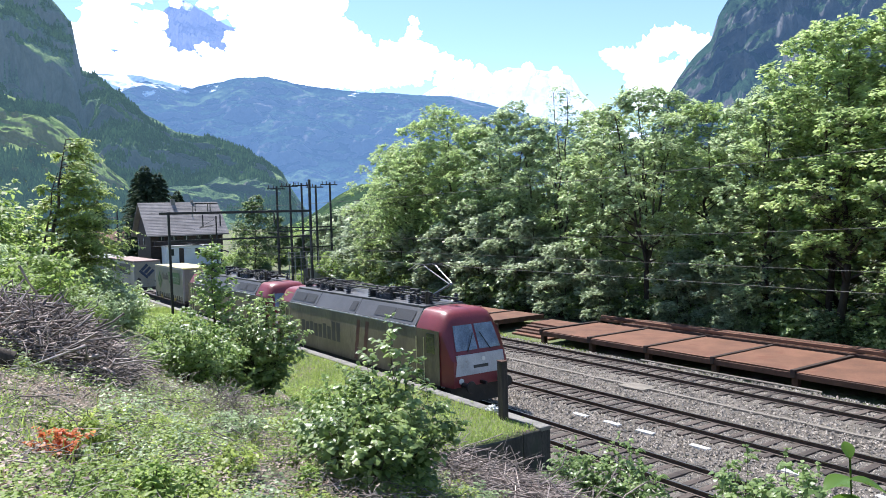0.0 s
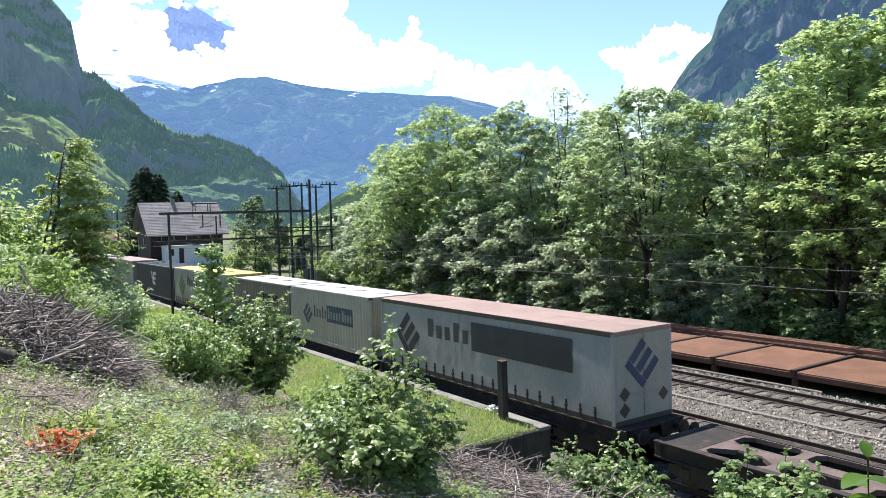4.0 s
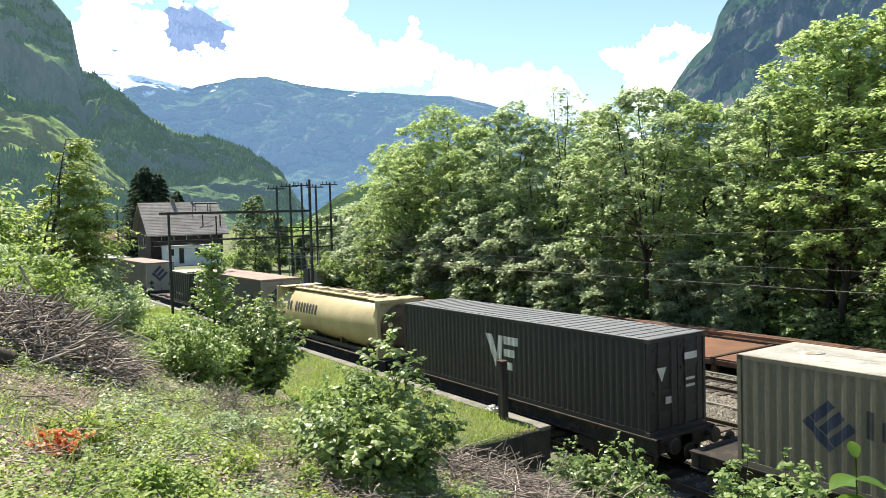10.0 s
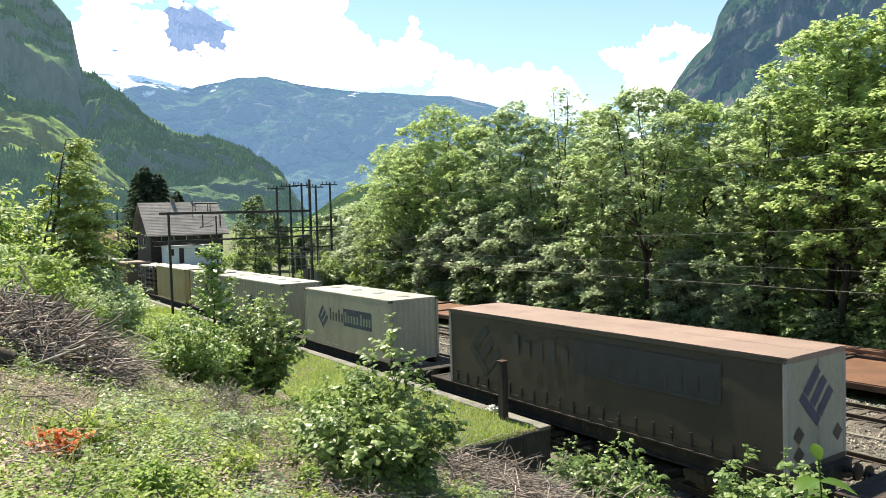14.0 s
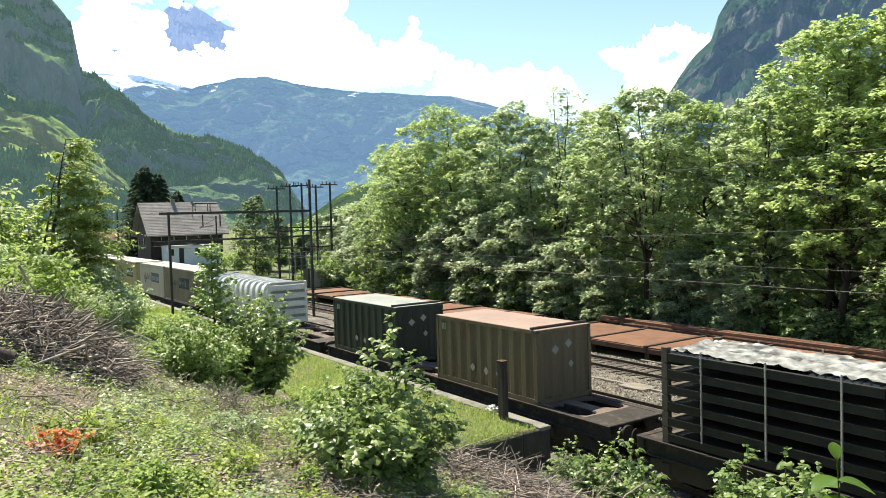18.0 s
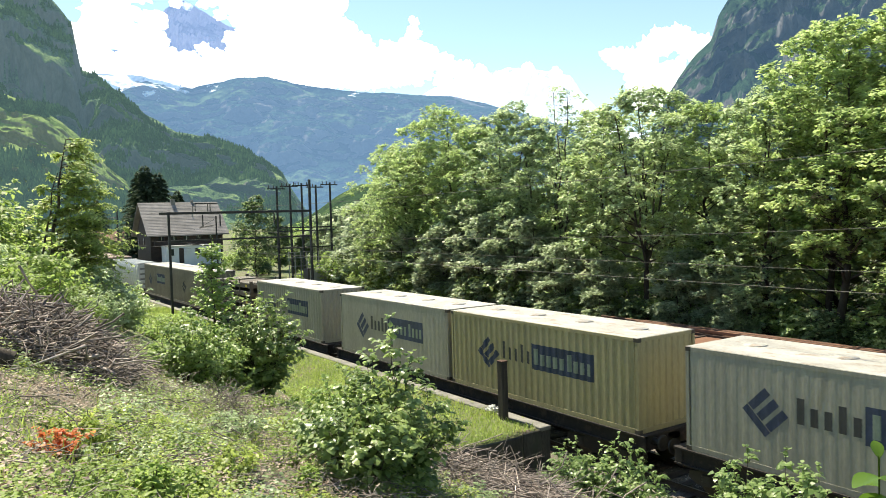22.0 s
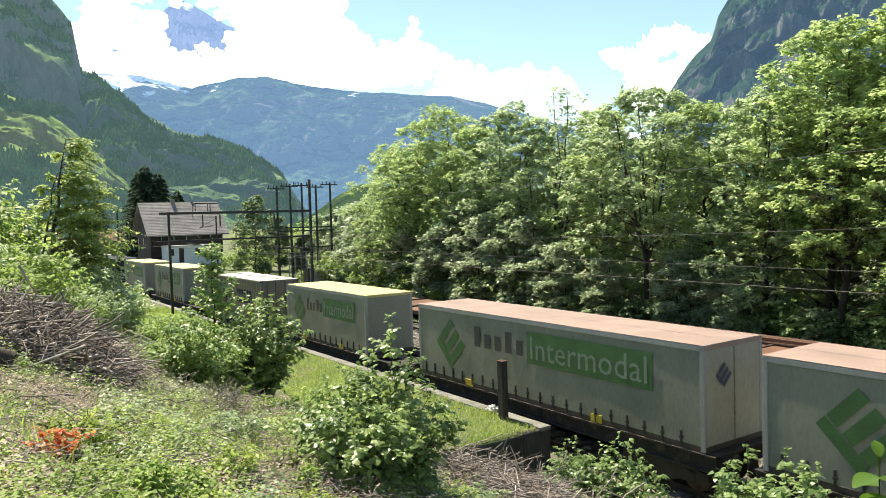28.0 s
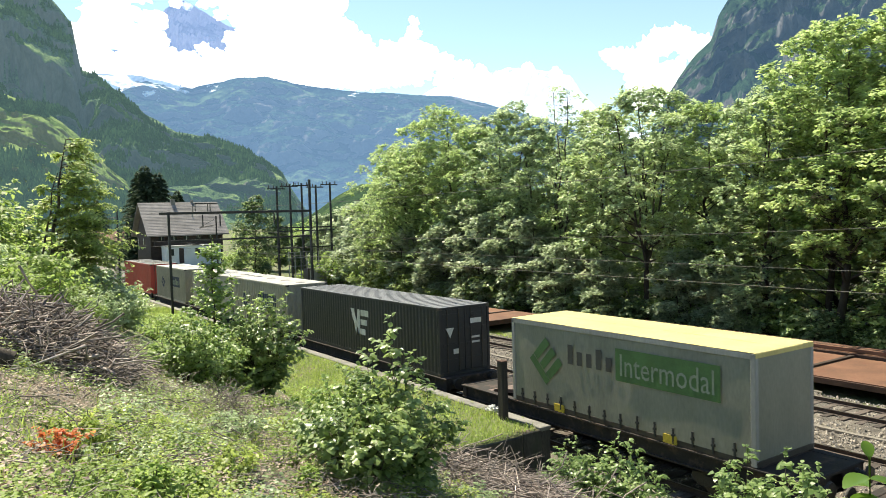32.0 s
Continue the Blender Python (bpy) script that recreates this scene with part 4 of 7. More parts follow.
def steel_box(s_front, s_back, wall, roof, H=2.72, label="", mark=True, hi_ribs=False):
    """A dark corrugated long container with a striped pale mark."""
    L, W = s_front - s_back, 2.46
    c = empty("freight_container", pose(0, 0, 0), label, "container", "containers")
    sw, ew = wave(L, 0.26, 0.018), wave(W, 0.26, 0.02)
    corrugated_walls(L, W, 0.08, H - 0.02, sw, ew, M[wall], c, M[roof], False)
    frame_of(L, W, H, M[wall], c)
    floor_roof(L, W, H, M[roof], M[wall], c)
    ribs = share("roof_rib", box_bm(-0.05, 0.05, -W / 2 + 0.1, W / 2 - 0.1, 0, 0.022), M[roof])
    k = -L / 2 + 0.4
    while k < L / 2 - 0.3:
        obj("roof_rib", ribs, c, m=pose(k, 0, H + 0.008))
        k += 0.42
    end_doors(L, W, H, M[wall], c)
    if mark:
        for s in (-1, 1):
            k = -L / 2 + L * 0.43
            pl = [[(k, 2.1), (k + 0.35, 2.1), (k + 0.85, 0.95), (k + 0.55, 0.95)], [(k + 0.85, 0.95), (k + 0.55, 0.95), (k + 0.72, 2.1), (k + 0.95, 2.1)],
                  rect(k + 1.02, k + 1.78, 1.82, 2.1), rect(k + 1.0, k + 1.6, 1.4, 1.66), rect(k + 0.95, k + 1.45, 0.95, 1.22)]
            paint("emblem", pl if s < 0 else flip(pl), M["sign_white"], c, s, W / 2 - 0.006, sw)
        paint("placard", [[(-0.95, 1.9), (-0.75, 1.5), (-0.55, 1.9)], rect(-0.6, -0.35, 0.85, 1.05), rect(0.25, 0.8, 2.0, 2.2), rect(0.3, 0.7, 1.4, 1.48), rect(0.3, 0.7, 1.2, 1.28)], M["sign_white"], c, "front", L / 2, None, 0.035)
    return rides(c, s_front, L, Z0)


def open_box(s_front, s_back, wall, roof, H=2.5, label=""):
    """A short open-top steel box with deep side ribs and a tarpaulin top."""
    L, W = s_front - s_back, 2.48
    c = empty("open_top_container", pose(0, 0, 0), label, "container", "containers")
    sw, ew = wave(L, 0.62, 0.07), wave(W, 0.5, 0.06)
    corrugated_walls(L, W, 0.08, H - 0.06, sw, ew, M[wall], c, M[roof], True)
    frame_of(L, W, H - 0.04, M[wall], c, 0.12)
    floor_roof(L, W, H - 0.04, M[roof], M[wall], c)
    part("roof_bar", tube_bm((L / 2 - 0.25, -W / 2 - 0.02, H + 0.02), (L / 2 - 0.25, W / 2 + 0.02, H + 0.02), 0.045), M["c_drab"], c)
    dia = lambda y, z, r: [(y - r, z), (y, z - r), (y + r, z), (y, z + r)]
    for y, z, r in ((-0.4, 1.75, 0.17), (0.2, 1.9, 0.16), (0.3, 1.2, 0.13)):
        paint("placard", [dia(y, z, r)], M["c_ashside"], c, "front", L / 2 - 0.02, None, 0.012, "small pale diamond placard")
    for s in (-1, 1):
        for x, z, r in ((-0.6, 0.75, 0.16), (0.2, 0.72, 0.15), (0.9, 0.72, 0.15)):
            paint("placard", [dia(-s * x, z, r)], M["c_ashside"], c, s, W / 2 - 0.006, None, 0.012)
        paint("lettering", [rect(x, x + 0.06, 1.95, 2.2) for x in (-2.55 * -s if s > 0 else -2.55, (-2.45) * (1 if s < 0 else -1), (-2.35) * (1 if s < 0 else -1))], M["pale_mark"], c, s, W / 2 - 0.006, None, 0.012)
    return rides(c, s_front, L, Z0)


def tank(s_front, s_back, label):
    """A cylindrical tank in an end-framed carrier."""
    L, W, H = s_front - s_back, 2.5, 2.62
    c = empty("tank_container", pose(0, 0, 0), label, "tank", "containers")
    st = ((-L / 2 + 0.12, 1.0), (-L / 2 + 0.16, 1.14), (-L / 2 + 0.3, 1.22), (L / 2 - 0.3, 1.22), (L / 2 - 0.16, 1.14), (L / 2 - 0.12, 1.0))
    v, f, n = [], [], 40
    for x, r in st:
        v += [(x, r * math.cos(2 * math.pi * i / n), 1.31 + r * math.sin(2 * math.pi * i / n)) for i in range(n)]
    for k in range(len(st) - 1):
        f += [(k * n + i, k * n + (i + 1) % n, (k + 1) * n + (i + 1) % n, (k + 1) * n + i) for i in range(n)]
    f += [tuple(range(n)), tuple(range((len(st) - 1) * n, len(st) * n))[::-1]]
    obj("barrel", mesh_from("barrel", v, [q[::-1] for q in f], M["c_tank"], True), c)
    for e in (-1, 1):
        bm = bmesh.new()
        x = e * (L / 2 - 0.08)
        for s in (-1, 1):
            add_box(bm, x - 0.08, x + 0.08, s * (W / 2 - 0.08) - 0.08, s * (W / 2 - 0.08) + 0.08, 0, H)
        for z in (0.07, H - 0.08):
            add_box(bm, x - 0.08, x + 0.08, -W / 2 + 0.16, W / 2 - 0.16, z - 0.07, z + 0.07)
        add_prism(bm, [(-W / 2 + 0.1, H - 0.02), (W / 2 - 0.1, H - 0.02), (W / 2 - 0.1, H), (-W / 2 + 0.1, H)], "x", x - e * 1.0, x)
        part("end_frame", bm, M["c_tank"], c)
        part("end_collar", box_bm(e * (L / 2 - 0.2) - 0.06, e * (L / 2 - 0.2) + 0.06, -W / 2 + 0.14, W / 2 - 0.14, 0.12, H - 0.12, 0.03), M["c_tank"], c)
        part("dome_end", tube_bm((e * (L / 2 - 0.14), 0, 1.33), (e * (L / 2 - 0.02), 0, 1.33), 1.02, 0.85, n=32), M["tank_end"], c, "brown stained tank end")
    for s in (-1, 1):
        part("side_beam", box_bm(-L / 2 + 0.16, L / 2 - 0.16, s * 0.9 - 0.07, s * 0.9 + 0.07, 0.02, 0.2), M["c_drab"], c)
        part("roof_rail", tube_bm((-L / 2 + 0.8, s * 0.42, 2.62), (L / 2 - 0.8, s * 0.42, 2.62), 0.02, n=6), M["c_drab"], c)
        for x in (-2.2, -0.7, 0.8, 2.2):
            part("saddle", box_bm(x * 2 - 0.1, x * 2 + 0.1, s * 0.75 - 0.2, s * 0.75 + 0.2, 0.1, 0.5), M["c_drab"], c)
    for i in range(5):
        part("manhole", add_tube(tube_bm((0, 0, 0), (0, 0, 0.09), 0.27, n=18), (0, 0, 0.09), (0, 0, 0.12), 0.31, n=18), M["c_tank"], c, m=pose(-L / 2 + 1.6 + i * 2.1, 0, 2.54))
    part("walkway", box_bm(-L / 2 + 0.5, L / 2 - 0.5, -0.62, -0.28, 2.50, 2.56, 0.01), M["c_tank"], c)
    part("walkway", box_bm(-L / 2 + 0.5, L / 2 - 0.5, 0.28, 0.62, 2.50, 2.56, 0.01), M["c_tank"], c)
    part("ladder_rail", tube_bm((L / 2 - 3.2, -0.55, 2.5), (L / 2 - 0.9, -0.62, 2.5), 0.025, n=6), M["c_drab"], c)
    v = word(-L / 2 + 1.4, -L / 2 + 5.2, -0.05, 0.45, [1, 1, 0.0, 1, 1, 1, 1, 1, 1, 1, 1])
    w, g = [], []
    for pl in v:
        k = len(w)
        (xa, za), (xb, zb) = pl[0], pl[2]
        for i in range(6):
            a = math.radians(4) + (za + (zb - za) * i / 5) * 0.85
            w += [(x, -1.228 * math.cos(a), 1.36 + 1.228 * math.sin(a)) for x in (xa, xb)]
        g += [(k + i * 2, k + i * 2 + 1, k + i * 2 + 3, k + i * 2 + 2) for i in range(5)]
    obj("lettering", mesh_from("lettering", w, g, M["c_drab"]), c)
    return rides(c, s_front, L, Z0)


def ribbed_tank(s_front, s_back, n, label, ma="c_silver"):
    """A pale bulk vessel with arched hoops and a slatted end."""
    L, W, H = s_front - s_back, 2.5, 2.68
    c = empty("ribbed_container", pose(0, 0, 0), label, "container", "containers")

    def ring(x, k, lift=0.0):
        """Upright sides, round shoulders and a nearly flat top; the belly draws in below."""
        w, h = (W / 2 - 0.13 + lift) * k, H - 0.13 + lift
        pts = []
        for i in range(21):
            a = math.pi * i / 20
            ca, sa = math.cos(a), math.sin(a)
            pts.append((x, w * math.copysign(abs(ca) ** 0.42, ca), 1.45 + (h - 1.45) * sa ** 0.62))
        pts += [(x, -w * 0.82, 0.22), (x, w * 0.82, 0.22)]
        return pts

    def skin(xs, lift, nm, parent):
        v, f = [], []
        m = 23
        for i, x in enumerate(xs):
            v += ring(x, 1.0, lift[i] if isinstance(lift, list) else lift)
        for i in range(len(xs) - 1):
            f += [(i * m + j, i * m + (j + 1) % m, (i + 1) * m + (j + 1) % m, (i + 1) * m + j) for j in range(m)]
        f += [tuple(range(m))[::-1], tuple(range((len(xs) - 1) * m, len(xs) * m))]
        me = mesh_from(nm, v, f, M[ma])
        b = bmesh.new()
        b.from_mesh(me)
        bmesh.ops.recalc_face_normals(b, faces=b.faces)
        b.to_mesh(me)
        b.free()
        if nm == "vessel":
            me.shade_smooth()
        return obj(nm, me, parent)
    xs_, k_ = [], (L - 1.8) / (n - 1)
    for i in range(n + 1):
        a_ = -L / 2 + 0.9 + (i - 1) * k_
        xs_ += [(max(-L / 2 + 0.2, a_), 0.0), (max(-L / 2 + 0.22, a_ + k_ * 0.3), 0.015), (min(L / 2 - 0.22, a_ + k_ * 0.7), 0.015)]
    xs_.append((L / 2 - 0.2, -0.06))
    sk = skin([x for x, _ in xs_], [b for _, b in xs_], "vessel", c)
    me = None
    for i in range(n):
        x = -L / 2 + 0.9 + (L - 1.8) * i / (n - 1)
        if me is None:
            h = skin([-0.13, -0.10, 0.05, 0.13], [0.02, 0.12, 0.12, 0.02], "hoop", c)
            me = h.data
            h.matrix_basis = pose(x, 0, 0)
        else:
            obj("hoop", me, c, m=pose(x, 0, 0))
    for e in (-1, 1):
        # darker grey plate puts the recess shade between the slats into colour
        part("end_plate", box_bm(e * (L / 2 - 0.24) - 0.08, e * (L / 2 - 0.24) + 0.08, -W / 2 + 0.05, W / 2 - 0.05, 0.1, H - 0.03, 0.02), M["c_ashside"], c)
        for s in (-1, 1):
            part("end_post", box_bm(e * (L / 2 - 0.08) - 0.1, e * (L / 2 - 0.08) + 0.1, s * (W / 2 - 0.09) - 0.08, s * (W / 2 - 0.09) + 0.08, 0.1, H - 0.02, 0.02), M[ma], c)
        for i in range(5):
            z = 0.2 + i * 0.5
            part("end_slat", box_bm(e * (L / 2 - 0.08) - 0.09, e * (L / 2 - 0.08) + 0.09, -W / 2 + 0.04, W / 2 - 0.04, z - 0.04, z + 0.30, 0.03), M[ma], c)
    part("floor_frame", box_bm(-L / 2 + 0.1, L / 2 - 0.1, -W / 2 + 0.2, W / 2 - 0.2, 0.0, 0.2), M["c_drab"], c)
    for i in range(6):
        part("roof_hatch", tube_bm((0, 0, 0), (0, 0, 0.08), 0.24, 0.22, n=16), M[ma], c, m=pose(-L / 2 + 1.4 + i * (L - 2.8) / 5, 0.1, H - 0.16))
    return rides(c, s_front, L, Z0)


def rack_stack(s_front, s_back, tiers, yellow, label):
    """Folded flat racks piled on one another."""
    L, W = s_front - s_back, 2.46
    c = empty("flat_rack_stack", pose(0, 0, 0), label, "flat racks", "containers")
    rnd = random.Random(tiers)
    h = 2.62 / tiers
    for k in range(tiers):
        z = k * h
        body = M["c_rack"] if yellow else M["black_steel"]
        r = part("flat_rack", box_bm(-L / 2 + 0.3, L / 2 - 0.3, -W / 2 + 0.12, W / 2 - 0.12, z + h * 0.40, z + h * 0.52), body, c)
        for s in (-1, 1):
            part("side_beam", add_prism(bmesh.new(), [(s * y, q) for y, q in ((W / 2 - 0.12, z + 0.05), (W / 2 - 0.01, z + 0.05), (W / 2 - 0.01, z + h * 0.55), (W / 2 + 0.01, z + h * 0.55), (W / 2 + 0.01, z + h * 0.62), (W / 2 - 0.12, z + h * 0.62))], "x", -L / 2 + 0.25, L / 2 - 0.25), body, r)
            for e in (-1, 1):
                if yellow:
                    part("side_panel", box_bm(e * L * 0.36 - L * 0.13, e * L * 0.36 + L * 0.13, s * (W / 2 - 0.02) - 0.045, s * (W / 2 - 0.02) + 0.045, z + 0.06, z + h * 0.72, 0.01), body, r)
                    part("divider", box_bm(e * L * 0.225 - 0.03, e * L * 0.225 + 0.03, s * (W / 2 + 0.008) - 0.03, s * (W / 2 + 0.008) + 0.03, z, z + h), body, r)
        for e in (-1, 1):
            for s in (-1, 1):
                part("corner_post", box_bm(e * (L / 2 - 0.12) - 0.1, e * (L / 2 - 0.12) + 0.1, s * (W / 2 - 0.1) - 0.09, s * (W / 2 - 0.1) + 0.09, z, z + h - 0.02, 0.01), M["c_rack"], r)
                if yellow:
                    part("yellow_panel", box_bm(e * L * 0.40 - 0.17, e * L * 0.40 + 0.17, s * (W / 2 + 0.016) - 0.018, s * (W / 2 + 0.016) + 0.018, z + 0.12, z + h * 0.5), M["yellow"], r, "yellow marking panel")
            part("end_beam", box_bm(e * (L / 2 - 0.12) - 0.08, e * (L / 2 - 0.12) + 0.08, -W / 2 + 0.2, W / 2 - 0.2, z + 0.06, z + h * 0.5, 0.01), M["c_rack"], r)
    top = tiers * h - h * 0.45
    for i in range(9):
        for e in (-1, 1):
            x = e * (L * 0.32) + (i - 4) * 0.2
            part("top_slat", box_bm(x - 0.07, x + 0.07, -W / 2 + 0.15, W / 2 - 0.15, top, top + 0.06), M["c_beige"] if yellow else M["c_ashside"], c)
    if not yellow:
        bm = bmesh.new()
        bmesh.ops.create_grid(bm, x_segments=50, y_segments=20, size=0.5)
        for v in bm.verts:
            v.co = Vector((v.co.x * L * 0.93, v.co.y * W * 0.9, top + 0.10 + 0.09 * noise.noise(Vector((v.co.x * 9, v.co.y * 5, 2))) + 0.13 * abs(noise.noise(Vector((v.co.x * 26, v.co.y * 9, 4)))) - 0.10 * abs(noise.noise(Vector((v.co.x * 15, v.co.y * 22, 9))))))
        part("tarpaulin", bm, M["tarp_grey"], c, "crumpled pale tarpaulin", True)
        for x in (-1.7, 0.1, 1.9):
            for s in (-1, 1):
                part("lashing", tube_bm((x, s * (W / 2 + 0.03), 0.25), (x, s * (W / 2 + 0.03), top + 0.2), 0.022, n=6), M["c_ashside"], c)
    return rides(c, s_front, L, Z0)


C_WH = "off-white corrugated bulk container with blue sign panel"
C_BE = "beige dusty corrugated bulk container with blue sign panel"
curtain_body(-60.75, -69.9, "r_pale", label="light grey curtain-sided swap body with pale yellow roof")
curtain_body(-78.6, -92.3, "r_tan", "c_ashside", dark=True, end_mark=True, label="grey curtain-sided swap body with blue emblem on white end")
bulk_container(-93.3, -102.5, "c_white", depth=0.012, label="smooth white bulk container with blue sign panel")
bulk_container(-102.75, -111.85, "c_beige", mark="dim_blue", label="beige dusty corrugated bulk container with faded sign panel")
curtain_body(-113.3, -126.95, "r_yellow", label="light grey curtain-sided swap body with bright yellow roof")
steel_box(-127.35, -141.2, "c_dark", "c_darkroof", label="long black corrugated container with striped white emblem")
curtain_body(-143.0, -156.7, "r_tan", label="light grey curtain-sided swap body with faded tan roof")
bulk_container(-160.95, -170.0, "c_beige", doors=True, label="beige corrugated bulk container with doors at the end")
steel_box(-172.75, -185.75, "c_dark", "c_darkroof", label="black corrugated container with pale ribbed roof")
tank(-188.1, -199.9, "cream-yellow cylindrical tank container, rust-stained ends")
curtain_body(-202.3, -215.95, "r_tan", "c_drab", dark=True, end_mark=True, end_ma="c_white", label="dark dirty swap body with emblem on its off-white end")
open_box(-218.2, -224.15, "c_green", "c_greenroof", label="short dark green open-top container with grey cover")
curtain_body(-232.25, -246.0, "r_tan", "c_drab", dark=True, end_mark=True, end_ma="c_white", label="dark brown-grey swap body with off-white end doors")
bulk_container(-250.5, -259.6, "c_white", depth=0.003, label="white bulk container with ribbed end and blue panel")
bulk_container(-262.75, -271.85, "c_white", label=C_WH, small_mark=True)
bulk_container(-272.15, -281.2, "c_white", label="off-white corrugated bulk container with small blue emblem", small_mark=True, mark="dim_blue")
bulk_container(-282.9, -291.95, "c_cream", "c_roofwhite", mark=None, doors=True, label="plain cream corrugated bulk container with white roof")
rack_stack(-293.5, -299.55, 6, False, "stack of dark flat racks under a pale tarpaulin")
open_box(-304.6, -310.5, "c_brown", "r_tan", label="brown ribbed open-top container with faded tan cover")
open_box(-313.7, -319.7, "c_green", "c_greenroof", label="dark green open-top container, grey cover, small placards")
ribbed_tank(-328.5, -341.0, 12, "white ribbed bulk vessel with arched hoops")
bulk_container(-343.6, -352.85, "c_beige", label=C_BE)
bulk_container(-353.1, -362.3, "c_white", depth=0.003, label=C_WH)
bulk_container(-363.9, -373.05, "c_cream", label="cream corrugated bulk container with blue sign panel")
bulk_container(-373.3, -382.5, "c_white", depth=0.003, label="smooth off-white bulk container with blue panel")
bulk_container(-384.7, -393.85, "c_white", label=C_WH)
rack_stack(-395.1, -402.5, 5, True, "stack of rusty folded flat racks with yellow panels")
bulk_container(-405.3, -414.5, "c_beige", mark="dim_blue", small_mark=True, label="beige corrugated bulk container with small emblem")
bulk_container(-414.75, -423.85, "c_beige", label=C_BE)
ribbed_tank(-426.6, -438.9, 12, "pale grey ribbed bulk vessel with arched hoops")
curtain_body(-441.7, -455.5, "r_tan", label="light grey curtain-sided swap body with faded tan roof")
curtain_body(-457.1, -470.75, "r_tan", end_mark="small", end_ma="c_white", label="light grey curtain-sided swap body with tan roof")
curtain_body(-475.3, -484.55, "r_pale", label="short light grey swap body with pale yellow roof")
bulk_container(-488.65, -497.8, "c_beige", doors=True, mark="dim_blue", label="dusty beige corrugated container with end doors")
curtain_body(-505.95, -515.2, "r_pale", label="short light grey swap body with yellow roof")
curtain_body(-519.25, -528.4, "r_pale", label="short grey swap body with pale yellow tarpaulin roof")
steel_box(-532.9, -546.2, "c_dark", "c_darkroof", label="black corrugated container with white emblem and doors")
bulk_container(-548.2, -557.4, "c_white", label=C_WH)
bulk_container(-557.7, -566.9, "c_white", depth=0.003, label="smooth off-white bulk container with blue panel")
bulk_container(-569.0, -578.2, "c_white", label=C_WH)
steel_box(-580.6, -592.0, "c_red", "c_roofwhite", mark=False, label="red corrugated container with white roof")
# ---- line-side equipment and buildings ----
def portal():
    g = empty("catenary_portal", pose(-56, 0, 0), "dark steel catenary portal spanning the tracks", "portal")
    m1 = part("mast", box_bm(-0.085, 0.085, -3.43, -3.27, 0.3, 8.45, 0.012), M["dark_pole"], g)
    part("footing", box_bm(-0.3, 0.3, -3.65, -3.05, 0.2, 0.85, 0.03), M["concrete"], m1)
    part("mast", box_bm(-0.09, 0.09, 7.66, 7.84, -0.45, 10.85, 0.012), M["dark_pole"], g)
    b = part("beam", box_bm(-0.09, 0.09, -4.0, 7.65, 8.24, 8.43, 0.012), M["dark_pole"], g)
    part("lower_beam", box_bm(-0.05, 0.05, -3.26, 7.65, 6.25, 6.38, 0.01), M["dark_pole"], g)
    for y in (-0.9, 0.4, 4.67):
        part("dropper", box_bm(-0.04, 0.04, y - 0.04, y + 0.04, 7.3, 8.2), M["dark_pole"], g)
    sw = part("switch_frame", box_bm(-0.4, 0.4, -1.5, -1.45, 8.97, 9.02), M["dark_pole"], g)
    for y in (-1.5, -0.4):
        for x in (-0.3, 0.3):
            part("switch_insulator", tube_bm((x, y, 8.45), (x, y, 9.0), 0.035, n=8), M["insulator"], sw)
    part("switch_bar", box_bm(-0.4, 0.4, -1.5, 0.15, 9.0, 9.06), M["dark_pole"], sw)
    part("arm_tube", tube_bm((0, -3.35, 6.3), (0, 0.2, 5.75), 0.04), M["dark_pole"], g)


portal()


M["wire"] = mat("copper_wire", (0.06, 0.057, 0.05), 0.8, 0.0, vary=0.2, scale=2, bump=0)


def wires():
    """Contact and carrying wires over the tracks, and the feeders beside them."""
    w = empty("overhead_wires", pose(0, 0, 0), "thin overhead contact and feeder wires", "overhead wires")
    for y, z, sag, name in ((0.0, 5.50, 0.0, "contact_wire"), (0.0, 7.35, 0.75, "carrier_wire"), (4.6735, 5.58, 0.0, "contact_wire"), (-2.6, 8.7, 0.4, "feeder_wire"),):
        r = 0.009 if "contact" in name else 0.007
        v, f = [], []
        for i in range(49):
            x = -168 + i * 4.6667
            u = ((x + 56) / 56.0) % 1.0
            q = z - sag * 4 * u * (1 - u)
            v += [(x, y - r, q), (x, y, q + r), (x, y + r, q), (x, y, q - r)]
            if i:
                k = 4 * i
                f += [(k - 4 + j, k - 4 + (j + 1) % 4, k + (j + 1) % 4, k + j) for j in range(4)]
        obj(name, mesh_from(name, v, f, M["wire"]), w)


wires()


def far_mast(x, y, h, label="plain dark steel mast beside the tracks"):
    m = empty("catenary_mast", pose(x, y, -0.4), label, "mast", "masts")
    part("pole", tube_bm((0, 0, 0), (0, 0, h), 0.14, 0.10, n=8), M["dark_pole"], m)
    part("bracket", tube_bm((0, 0, h - 1.2), (0.0, -2.4, h - 1.6), 0.05, n=6), M["dark_pole"], m)
    part("bracket_stay", tube_bm((0, 0, h - 0.3), (0.0, -2.2, h - 1.5), 0.03, n=6), M["dark_pole"], m)
    return m


far_mast(-104, 15.0, 9.0)
far_mast(-108, 1.9 + 1.0, 10.4)


